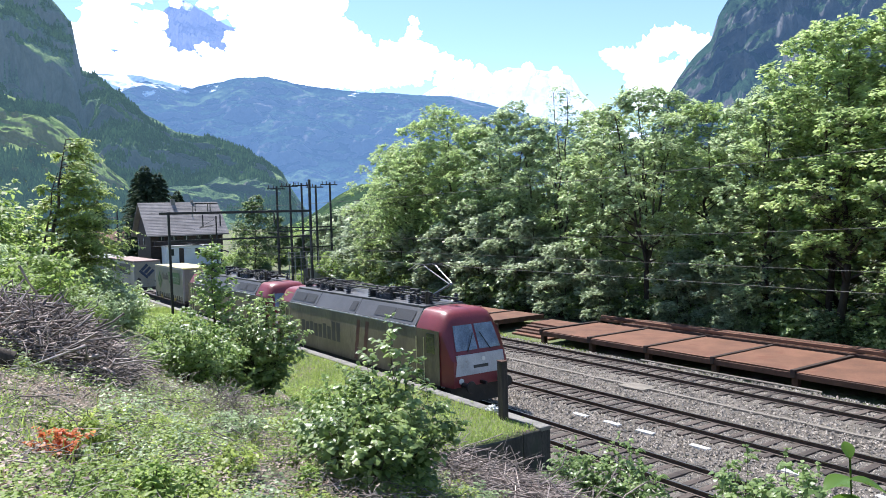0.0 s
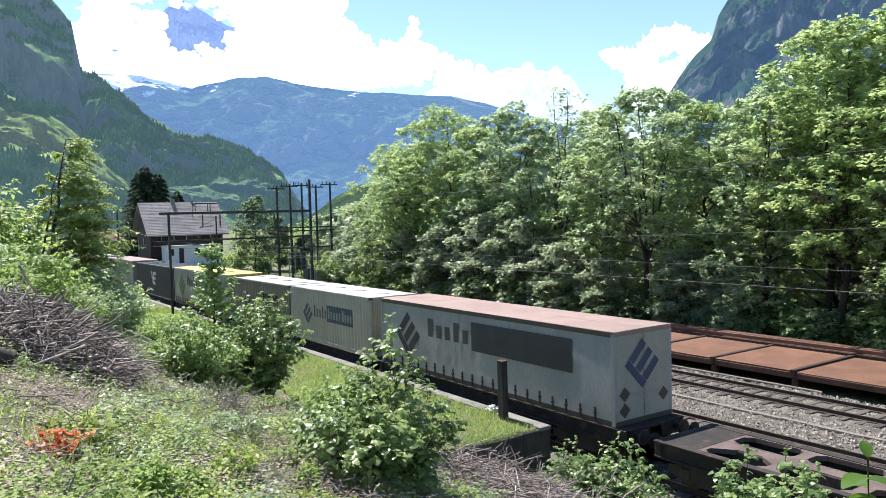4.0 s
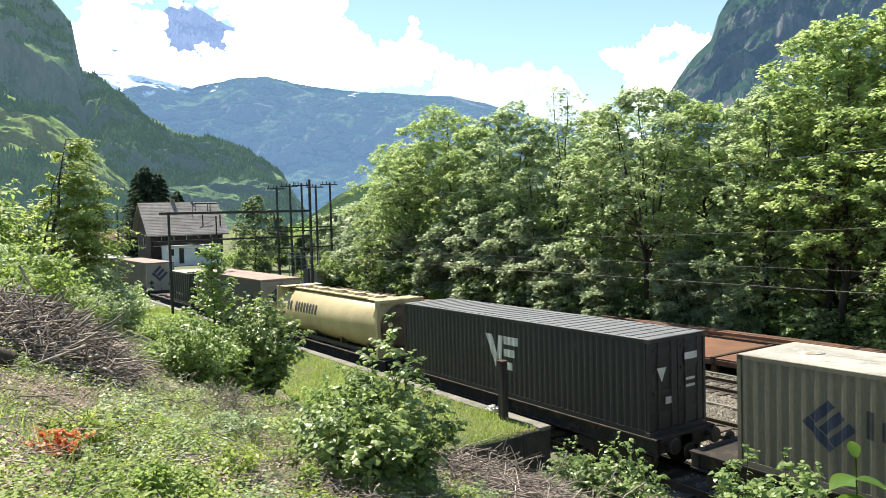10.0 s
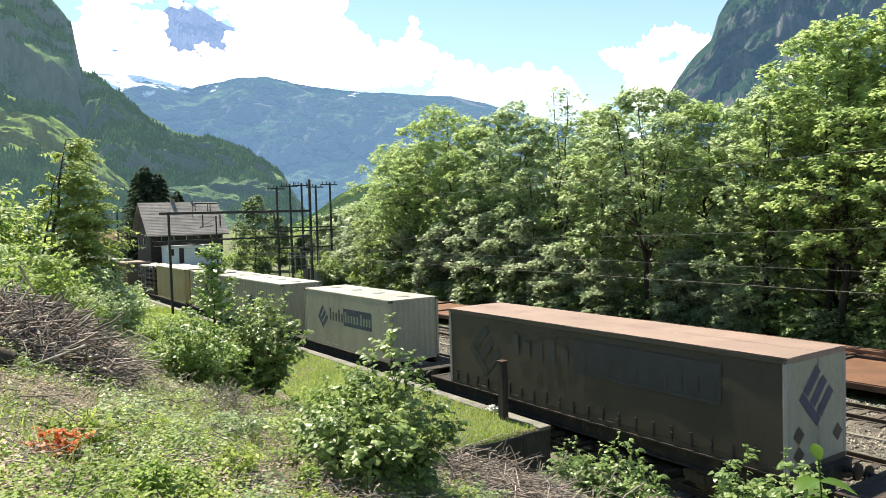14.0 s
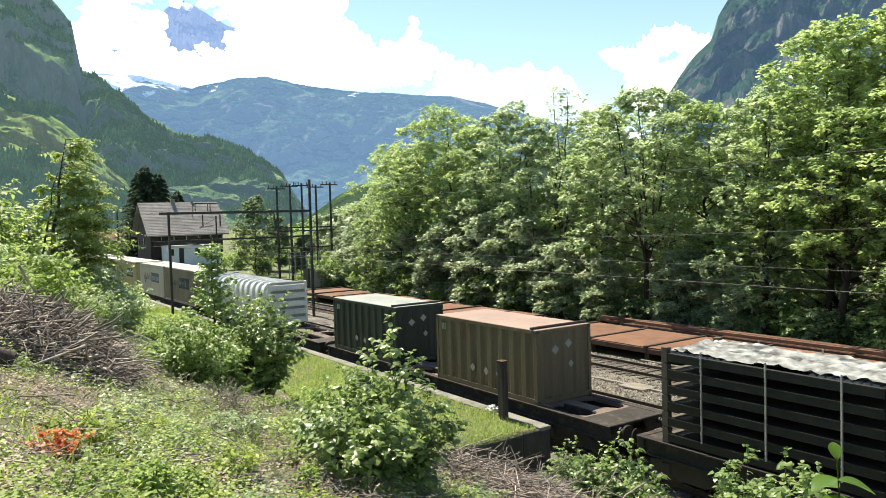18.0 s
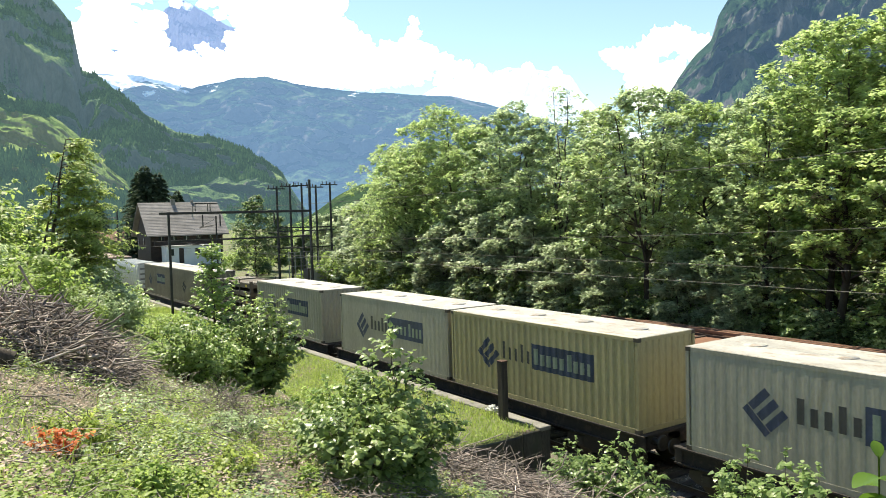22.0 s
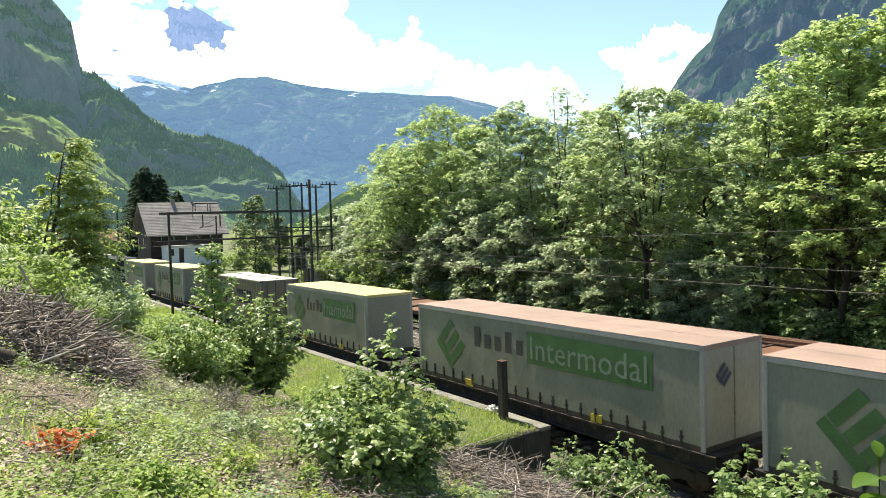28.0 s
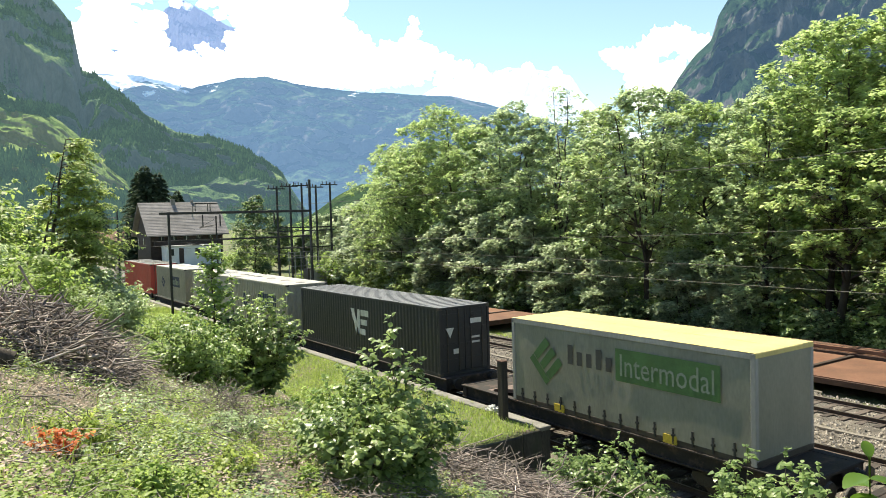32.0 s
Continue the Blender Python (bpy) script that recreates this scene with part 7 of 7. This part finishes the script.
    obj("trunk", w.mesh("trunk", M["bark"]), t)
    obj("crown", lv.mesh("crown", M["leaf_olive"], 0.3), t)


def young_spruce_shoot():
    """A pointed young tree in the clearing: one leader with whorls of leafy twigs."""
    rnd = random.Random(72)
    t = empty("sapling", put(-23.6, -10.2), "pointed young tree with whorled leafy branches", "tree")
    w, lv = Wood(), Leaves(72)
    H = 4.35
    tr = bend(rnd, (0, 0, -0.2), (0.1, 0.05, H), 9, 0.08)
    w.limb(tr, 0.05, 0.008, 6)
    for k in range(60):
        u = 0.25 + 0.72 * (k // 5) / 12 + rnd.uniform(-0.015, 0.015)
        i = min(8, int(u * 9))
        p = tr[i].lerp(tr[i + 1], u * 9 - i)
        a = k * 1.2566 + (k // 5) * 0.7 + rnd.uniform(-0.2, 0.2)
        ln = (1.1 * (1 - u) + 0.16) * rnd.uniform(0.75, 1.15)
        g = p + Vector((math.cos(a) * ln, math.sin(a) * ln, ln * 0.45))
        sb = bend(rnd, p, g, 4, 0.04)
        w.limb(sb, 0.012, 0.003, 4)
        lv.row(sb, int(10 + ln * 20), 0.17, -0.1)
        lv.tuft(g, Vector((math.cos(a), math.sin(a), 0.3)), 9, 0.16, 0.1)
    lv.row(tr[7:], 8, 0.1, 0.4)
    obj("stem", w.mesh("stem", M["bark"]), t)
    obj("foliage", lv.mesh("foliage", M["leaf_fresh_tree"], 0.34, True), t)


def shrubs():
    # undergrowth along the wood and behind the platform
    rnd = random.Random(12)
    u = [bush(40 + i, put(-60 + i * 3, 20.6), 2.4, 1.7, "leafy undergrowth bush at the wood's edge", M[("leaf_mid", "leaf_gloss", "leaf_tree")[i]], 12, 6, 7, 0.25) for i in range(3)]
    for k in range(58):
        x = -78 + k * 1.12
        o = copy_thing(u[k % 3], put(x + rnd.uniform(-0.6, 0.6), 20.3 + rnd.uniform(0, 3.2), 0, rnd.uniform(0, 360)))
        q = rnd.uniform(0.6, 1.2) * (1.4 if x < -46 else 0.95)
        o.scale = (q, q, q)
    p = bush(48, put(-66, 19.6), 3.0, 2.4, "sunlit pale green bush beside the tracks", M["leaf_pale"], 16, 7, 8, 0.26)
    for x, y, q in ((-60, 19.4, 0.8), (-71.5, 20.5, 1.0), (-55.5, 19.5, 0.6), (-76, 22, 1.2), (-63, 20.6, 0.9), (-92, 26, 1.2), (-100, 30, 1.3), (-106, 22, 1.1), (-115, 33, 1.5), (-122, 24, 1.2), (-128, 36, 1.6), (-134, 27, 1.0), (-88, 33, 1.5), (-138, 40, 1.8), (-110, 42, 2.0), (-96, 40, 2.0), (-150, 45, 2.2), (-125, 48, 2.4), (-86, 20, 0.6), (-140, 33, 1.1), (-80, 21, 1.3), (-80, 28, 1.6), (-84, 24, 1.5), (-160, 55, 2.6), (-175, 62, 2.8), (-140, 58, 2.6), (-190, 50, 2.2), (-118, 55, 2.4), (-104, 50, 2.2)):
        copy_thing(p, put(x, y, 0, rnd.uniform(0, 360))).scale = (q, q, q)
    for i, (x, y, h) in enumerate(((-100, 19.0, 11.5), (-112, 27, 9), (-96, 24.5, 6))):
        tree(500 + i, h, h * 0.26, put(x, y), "young broadleaved tree near the chalet", M["leaf_mid"], 0.12, 30, 20, 9, 0.42)
    # the bank: thicket beside the path
    leaning_tree()
    t = [bush(60, put(-33.0, -12.0), 2.5, 1.8, "tall dense green bush on the bank", M["leaf_tree"], 26, 9, 8, 0.19), bush(61, put(-27, -14.9), 2.5, 1.7, "bright green thicket bush on the bank", M["leaf_pale"], 24, 9, 8, 0.19)]
    for i, (x, y, q) in enumerate(((-36, -10.6, 0.8), (-41, -9.6, 0.95), (-45, -11.5, 1.25), (-23, -15.6, 0.72), (-38, -14.5, 1.3), (-50, -8.4, 1.0), (-25.5, -16.9, 0.9), (-31, -16.2, 1.05), (-58, -9, 1.3), (-70, -7, 1.3), (-85, -6, 1.4), (-100, -5.5, 1.5), (-120, -5, 1.7), (-48, -14.5, 1.5), (-62, -13, 1.7), (-30.5, -13.2, 0.85), (-28.5, -12.8, 0.7), (-34.5, -16.6, 1.7), (-29.5, -17.2, 1.25), (-38.5, -15.6, 1.8), (-42, -17.5, 1.6), (-26.0, -13.6, 0.6))):
        q *= 0.86 if x > -32 else 0.95
        copy_thing(t[i % 2], put(x, y, 0, rnd.uniform(0, 360))).scale = (q, q, q * rnd.uniform(0.9, 1.1))
    lo_ = bush(62, put(-33, -7.6), 1.0, 1.2, "low pale green shrub in the grass", M["leaf_pale"], 14, 6, 8, 0.12)
    for x, y, q in ((-36.5, -7.0, 1.0), (-40, -6.4, 1.1), (-29.5, -8.6, 0.9), (-43.5, -7.2, 1.2), (-27, -9.6, 0.8), (-48, -6, 1.2), (-24.8, -11.2, 0.75), (-54, -6.4, 1.4), (-37.5, -8.6, 1.2), (-25.5, -10.4, 0.8), (-21.0, -12.4, 0.7), (-19.5, -12.2, 0.6)):
        copy_thing(lo_, put(x, y, 0, rnd.uniform(0, 360))).scale = (q, q, q)
    # the larger bushes in the clearing, and the saplings by the tracks
    young_spruce_shoot()
    bush(70, put(-21.8, -9.35), 3.5, 1.45, "dense green hazel bush in the clearing", M["leaf_gloss"], 30, 11, 10, 0.16, cone=0.3)
    bush(71, put(-17.4, -12.6), 1.95, 1.0, "smaller bright green bush beside the hazel", M["leaf_fresh_tree"], 24, 9, 10, 0.11, cone=0.2)
    bush(78, put(-20.2, -11.0), 1.5, 0.9, "low green bush between two larger ones", M["leaf_fresh_tree"], 16, 8, 9, 0.12)
    bush(73, put(-10.25, -11.45), 3.05, 1.25, "broad-leaved bush with glossy grey-green leaves", M["leaf_gloss"], 26, 10, 10, 0.135, cone=1.0, wide=0.34, reach=0.5)
    bush(74, put(-9.45, -12.5), 1.3, 0.95, "low leafy shoots at the foot of the bush", M["leaf_gloss"], 20, 8, 9, 0.13, wide=0.34)
    bush(75, put(-11.0, -11.9), 1.6, 0.9, "leafy shoots beside the large bush", M["leaf_fresh_tree"], 16, 8, 9, 0.12)
    s = bush(76, put(-11.9, -4.6), 2.6, 0.95, "leafy sapling with bright leaves beside the track", M["leaf_sapling"], 14, 9, 10, 0.135)
    for x, y, q in ((-11.1, -4.7, 0.85), (-12.8, -4.9, 0.85), (-8.9, -4.2, 1.16), (-8.0, -4.0, 1.24), (-7.2, -4.3, 1.18), (-13.6, -4.5, 0.75), (-12.3, -5.2, 0.7)):
        copy_thing(s, put(x, y, 0, rnd.uniform(0, 360))).scale = (q, q, q)
    f = bush(79, put(-7.1, -15.75), 0.34, 0.22, "bright broad-leaved herb close to the path", M["leaf_pale"], 8, 4, 6, 0.085, name="broad_herb", group="broad-leaved herbs")
    for x, y, q in ((-7.5, -15.3, 0.9), (-8.6, -13.6, 0.9)):
        copy_thing(f, put(x, y, 0, rnd.uniform(0, 360))).scale = (q, q, q)
    bush(77, put(-8.15, -16.42), 0.26, 0.27, "dead sapling with rusty orange leaves", M["leaf_red"], 8, 5, 7, 0.065, name="dead_sapling")


def brambles():
    """Low mounds of bramble and nettle on the bank."""
    rnd = random.Random(91)
    k = [bush(80, put(-8.6, -14.6), 0.36, 0.5, "low bramble mound with bright green leaves", M["herb"], 12, 5, 7, 0.07, name="bramble", group="bramble mounds"),
         bush(81, put(-11.4, -13.6), 0.42, 0.55, "low mound of dark green brambles", M["leaf_tree"], 12, 5, 7, 0.075, name="bramble", group="bramble mounds"),
         bush(82, put(-13.0, -11.9), 0.40, 0.5, "low mound of yellow-green nettles", M["leaf_pale"], 12, 5, 7, 0.07, name="bramble", group="bramble mounds")]
    for i in range(84):
        r, a = 6.2 * 3.2 ** rnd.random(), rnd.uniform(0.02, 0.78)
        x, y = -r * math.cos(a), -17.29 + r * math.sin(a)
        if y > -6.6 or (x + 15.6) ** 2 + (y + 15.6) ** 2 < 7 or noise.noise(Vector((x * 0.5, y * 0.5, 77))) < -0.05:
            continue
        q = rnd.uniform(0.5, 1.15)
        copy_thing(k[i % 3], put(x, y, -0.03, rnd.uniform(0, 360))).scale = (q, q, q * rnd.uniform(0.7, 1.1))


def spruces():
    """Dark conifers behind the chalet."""
    rng = np.random.default_rng(9)
    w = Wood()
    w.limb([(0, 0, 0), (0, 0, 10), (0, 0, 20)], 0.3, 0.04, 7)
    t = empty("spruce", pose(-176, 21.9, -0.4), "dark spruce behind the chalet", "tree", "spruces")
    obj("trunk", w.mesh("trunk", M["bark"]), t)
    n = 9000
    z = 2.0 + 18.5 * rng.random(n) ** 1.15
    a = rng.random(n) * 6.283
    tier = np.round(z / 1.1 + np.sin(a * 3) * 0.35) * 1.1 + rng.normal(0, 0.18, n)
    r = (0.5 + (21.0 - tier) * 0.42) * rng.random(n) ** 0.5 * (0.75 + 0.3 * np.sin(a * 5 + tier * 2))
    base = np.column_stack([np.cos(a) * r, np.sin(a) * r, tier - r * 0.35 + rng.normal(0, 0.08, n)])
    al = np.column_stack([np.cos(a), np.sin(a), np.full(n, -0.45)]) * 0.95 + rng.normal(0, 0.16, (n, 3))
    obj("needles", leaf_mesh("needles", base, al, np.full(n, 0.2), rng, M["leaf_dark"], 0.2, 0.7), t)
    for x, y, q in ((-177, 24.9, 0.93), (-190, 23.5, 0.98), (-196, 34, 0.78), (-180, 29.0, 0.7), (-230, 34, 0.8), (-240, 22, 0.75)):
        copy_thing(t, pose(x, y, -0.4, 0, 0, x * 13)).scale = (q, q, q)


def ground_cover():
    """Herbs, litter and grass on the bank and the ramp: too many to count, each kind one object."""
    rng = np.random.default_rng(4)

    def patch(c, k, s=0.5):
        return np.array([noise.noise(Vector((float(p[0]) * s, float(p[1]) * s, k))) for p in c])

    def scatter(n, yr, near, xr=(-40, -1)):
        r = near * (36.0 / near) ** rng.random(n)
        a = rng.uniform(-0.12, 1.15, n)
        x, y = -r * np.cos(a), -17.29 + r * np.sin(a)
        k = (x > xr[0]) & (x < xr[1]) & (y > yr[0]) & (y < yr[1])
        x, y = x[k], y[k]
        return np.column_stack([x, y, [ground_z(float(p), float(q)) for p, q in zip(x, y)]])

    def plants(name, n, per, leaf, ma, label, yr, h0, h1, seed, limit, near=2.6, wid=0.36, bare=None):
        """Small plants: leaves in turns up a short stem, taller in the middle of their patches."""
        c = scatter(n, yr, near)
        q = patch(c, seed)
        keep = q > limit
        if bare is not None:
            keep &= patch(c, 61.0, 0.42) < bare
        c, q = c[keep], q[keep]
        h = (h0 + (h1 - h0) * np.clip((q - limit) * 2.2, 0, 1)) * rng.uniform(0.6, 1.2, len(c))
        m = len(c) * per
        u = np.tile((np.arange(per) + 0.5) / per, len(c))
        t = np.tile(np.arange(per) * 2.39996, len(c)) + np.repeat(rng.uniform(0, 6.28, len(c)), per) + rng.normal(0, 0.3, m)
        ring = np.column_stack([np.cos(t), np.sin(t), np.zeros(m)])
        sc = leaf * (1.15 - 0.6 * u) * rng.uniform(0.7, 1.2, m)
        al = unit(ring + np.column_stack([np.zeros(m), np.zeros(m), -0.25 + 0.75 * u]) + rng.normal(0, 0.2, (m, 3))) * sc[:, None]
        base = np.repeat(c, per, 0) + ring * 0.012 + rng.normal(0, leaf * 0.25, (m, 3)) + np.column_stack([np.zeros(m), np.zeros(m), np.repeat(h, per) * (0.15 + 0.85 * u)])
        face = np.tile(np.array([0, 0, 1.0]), (m, 1)) + ring * 0.35
        tagged(obj(name, blade_mesh(name, base, al, sc * wid, rng, ma, face)), label, "plants", kind="stuff")
    bank = (-18.6, -5.8)
    plants("herbs", 15500, 9, 0.068, M["herb"], "low green herbs covering the bank", bank, 0.05, 0.30, 1.0, -0.14, bare=0.12)
    plants("bramble_leaves", 7000, 10, 0.078, M["leaf_tree"], "darker bramble leaves on the bank", bank, 0.08, 0.42, 5.0, 0.0, bare=0.14)
    plants("pale_shoots", 9500, 9, 0.06, M["leaf_pale"], "yellow-green shoots on the bank", bank, 0.06, 0.34, 9.0, 0.0, bare=0.16)
    plants("nettles", 2600, 14, 0.085, M["leaf_pale"], "taller bright green nettles on the bank", bank, 0.15, 0.55, 19.0, 0.10, near=4.6, bare=0.2)
    plants("track_weeds", 1500, 9, 0.07, M["herb"], "weeds at the foot of the bank by the track", (-6.2, -1.95), 0.06, 0.2, 14.0, -0.3, near=9)
    # dry leaves and bark lying flat in the bare patches
    c = scatter(25000, (-18.6, -5.5), 2.6)
    c = c[patch(c, 61.0, 0.42) > -0.02]
    m = len(c) * 6
    base = np.repeat(c, 6, 0) + np.column_stack([rng.normal(0, 0.16, m), rng.normal(0, 0.16, m), 0.02 + 0.06 * rng.random(m)])
    al = unit(np.column_stack([rng.normal(0, 1, m), rng.normal(0, 1, m), rng.normal(0, 0.25, m)])) * (0.055 * rng.uniform(0.5, 1.3, m))[:, None]
    tagged(obj("leaf_litter", leaf_mesh("leaf_litter", base, al, np.linalg.norm(al, axis=1) * 0.3, rng, M["litter"], 0.3, 0.6)), "dry brown leaves and bark on the bank", "leaf litter", kind="stuff")
    # grass blades on the ramp and the edges
    n = 60000
    x, y = rng.uniform(-62, -17.12, n), rng.uniform(-7.5, -2.35, n)
    b_ = 12000
    r_, a_ = 6.0 * 5.0 ** rng.random(b_), rng.uniform(0.02, 0.85, b_)
    bx, by = -r_ * np.cos(a_), -17.29 + r_ * np.sin(a_)
    ok = (by < -6.0) & (((bx + 15.6) / 3.0) ** 2 + ((by + 15.6) / 2.0) ** 2 > 1) & (bx > -34)
    ok &= patch(np.column_stack([bx, by]), 41.0) > -0.12
    x, y = np.concatenate([x, bx[ok]]), np.concatenate([y, by[ok]])
    e = 9000
    x = np.concatenate([x, rng.uniform(-60, -30, e)])
    y = np.concatenate([y, rng.uniform(11.8, 13.2, e)])
    z = np.array([ground_z(float(p), float(q)) for p, q in zip(x, y)])
    m = len(x)
    h = rng.uniform(0.07, 0.24, m) * (0.7 + 0.9 * np.clip(patch(np.column_stack([x, y]), 52.0, 0.8) + 0.2, 0, 1))
    tip = np.column_stack([rng.normal(0, 0.07, m), rng.normal(0, 0.07, m), h])
    base = np.column_stack([x, y, z])
    sd = unit(np.column_stack([rng.normal(0, 1, m), rng.normal(0, 1, m), np.zeros(m)])) * 0.011
    co = np.stack([base - sd, base + sd, base + tip], 1).reshape(-1, 3)
    tris = np.arange(m * 3).reshape(-1, 3)
    tagged(obj("ramp_grass", fill_mesh("ramp_grass", co, tris, M["grass"])), "short yellow-green grass on the loading ramp", "grass", kind="stuff")


def brush(name, seed, cx, cy, rx, ry, h, n, label, lo=0.5, hi=1.7, thick=0.013, steep=0.4):
    """A heap of cut branches."""
    rnd = random.Random(seed)
    w = Wood()
    for _ in range(n):
        a, q = rnd.uniform(0, 6.283), math.sqrt(rnd.random())
        x, y = cx + math.cos(a) * rx * q, cy + math.sin(a) * ry * q
        top = h * max(0.0, 1 - q ** 2.2)
        z = ground_z(x, y) + 0.03 + top * rnd.random() ** 0.6
        d = Vector((rnd.gauss(0, 1), rnd.gauss(0, 1), rnd.gauss(0, steep))).normalized() * rnd.uniform(lo, hi) * 0.5
        c = Vector((x, y, z))
        p0, p1 = c - d, c + d
        for p in (p0, p1):
            p.z = max(p.z, ground_z(p.x, p.y) + 0.02)
        r = thick * rnd.uniform(0.45, 1.7)
        w.limb(bend(rnd, p0, p1, 5, 0.06 + 0.28 * (p1 - p0).length * rnd.random()), r, r * 0.4, 4)
    ob = tagged(obj(name, w.mesh(name, M["twig"])), label, "brush pile", kind="stuff")
    return ob


wood_edge()
shrubs()
brambles()
spruces()
ground_cover()
brush("brush_pile", 1, -16.0, -15.8, 2.5, 1.7, 0.85, 1900, "heap of grey-brown cut branches on the bank", 0.3, 1.5, 0.0125, 0.45)
brush("thick_branches", 8, -15.6, -15.9, 2.2, 1.3, 0.95, 130, "thick pale crooked branches on the brush pile", 0.6, 1.7, 0.021, 0.8)
brush("branch_heap", 2, -12.0, -6.7, 3.1, 1.9, 0.5, 2500, "tangled heap of thin pale branches by the ramp", 0.4, 2.8, 0.011, 0.25)
brush("fallen_twigs", 3, -11.0, -13.2, 9.0, 5.0, 0.22, 2200, "scattered dry twigs on the bank", 0.15, 0.9, 0.005)
brush("dry_stems", 4, -13.2, -13.1, 0.4, 0.35, 0.5, 90, "upright dry pale stems beside the bush", 0.5, 1.2, 0.006, 1.8)


def log():
    rnd = random.Random(6)
    w = Wood()
    a, b = Vector((-12.9, -17.6, 0)), Vector((-12.6, -16.45, 0))
    for q in (a, b):
        q.z = ground_z(q.x, q.y) + 0.13
    w.limb(bend(rnd, a, b, 6, 0.05), 0.17, 0.14, 12)
    tagged(obj("log", w.mesh("log", M["bark"])), "dark rotten log lying on the bank", "log")


log()


def near_plant():
    """The young shoot close to the path: a stem and a few large fresh leaves."""
    rng = np.random.default_rng(3)
    b = Vector((-0.956, -15.35, 0))
    b.z = ground_z(b.x, b.y) - 0.05
    top = 6.845 - b.z
    p = empty("leafy_shoot", Matrix.Translation(b), "fresh green shoot with large soft leaves", "plant")
    w = Wood()
    w.limb([(0.02, 0, 0), (0.0, 0.01, top * 0.4), (0.01, -0.01, top * 0.75), (0, 0, top)], 0.008, 0.003, 6)
    obj("stem", w.mesh("stem", M["leaf_fresh"]), p)
    rt = Vector((0.56, 0.828, 0))
    fw = Vector((-0.828, 0.56, 0))
    rnd = random.Random(4)
    for z, a, ln, wd, up in ((top - 0.005, 80, 0.06, 0.016, 1.5), (top - 0.055, 195, 0.08, 0.03, 0.0), (top - 0.06, -15, 0.085, 0.03, -0.15), (top - 0.08, 110, 0.07, 0.03, -0.1), (top - 0.10, 225, 0.085, 0.034, -0.25), (top - 0.115, 20, 0.095, 0.036, -0.2),
                             (top - 0.13, 170, 0.09, 0.034, -0.1), (top - 0.15, 300, 0.08, 0.03, -0.3),
                             (top - 0.2, 150, 0.09, 0.034, 0.05), (top - 0.22, 310, 0.08, 0.03, -0.3), (top - 0.28, 60, 0.09, 0.035, 0), (top - 0.3, 200, 0.1, 0.035, 0), (top - 0.38, 330, 0.1, 0.035, 0)):
        d = (rt * math.cos(radians(a)) + fw * math.sin(radians(a)) + Vector((0, 0, up))).normalized()
        sd = d.cross(Vector((0, 0, 1))).normalized() if abs(d.z) < 0.9 else rt
        no = sd.cross(d)
        n, v, f = 7, [], []
        for i in range(n + 1):
            t = i / n
            wv = wd * math.sin(math.pi * min(1, t * 0.93 + 0.04)) ** 0.8
            c = Vector((0, 0, z)) + d * ln * t - Vector((0, 0, 1)) * 0.25 * ln * t * t
            v += [tuple(c + sd * wv + no * wv * 0.35), tuple(c), tuple(c - sd * wv + no * wv * 0.35)]
        for i in range(n):
            k = i * 3
            f += [(k, k + 1, k + 4, k + 3), (k + 1, k + 2, k + 5, k + 4)]
        obj("leaf", mesh_from("leaf", v, f, M["leaf_fresh"], True), p)
    return p, b


SHOOT, SHOOT_FOOT = near_plant()


# ---- what moves ----
def motions():
    for ob, x, z in MOVERS:
        walk(ob, [(0, pose(x, 0, z)), (32, pose(x + RUN, 0, z))])
    # the shoot by the path sways in the wind about its foot
    axis_ = Vector((-0.828, 0.56, 0))
    sway = ((0, -34), (0.5, -48), (1.0, -43), (1.7, -10), (2.3, -30), (3.0, -16), (3.5, -8), (4.5, 8), (5.6, 17), (6.2, -10), (7.0, 30), (7.7, 21), (8.4, -12), (9.5, -25), (10.3, -22), (11.2, -24), (12.0, -23), (12.5, -61), (13.0, -68), (13.5, -65), (14.0, -93), (14.5, -101), (16.5, -103), (17.3, 3), (18.1, -61), (19, 0), (20, 8), (20.7, -6), (21.4, 18), (22.1, 21), (23.7, 21), (24.4, 28), (25.2, 5), (27.5, 24), (28.2, 21), (29, 30), (29.8, 21), (30.6, 10), (31.3, 3), (32, 3))
    walk(SHOOT, [(t, Matrix.Translation(SHOOT_FOOT) @ Matrix.Rotation(math.atan(k * 0.00067), 4, axis_)) for t, k in sway])


motions()
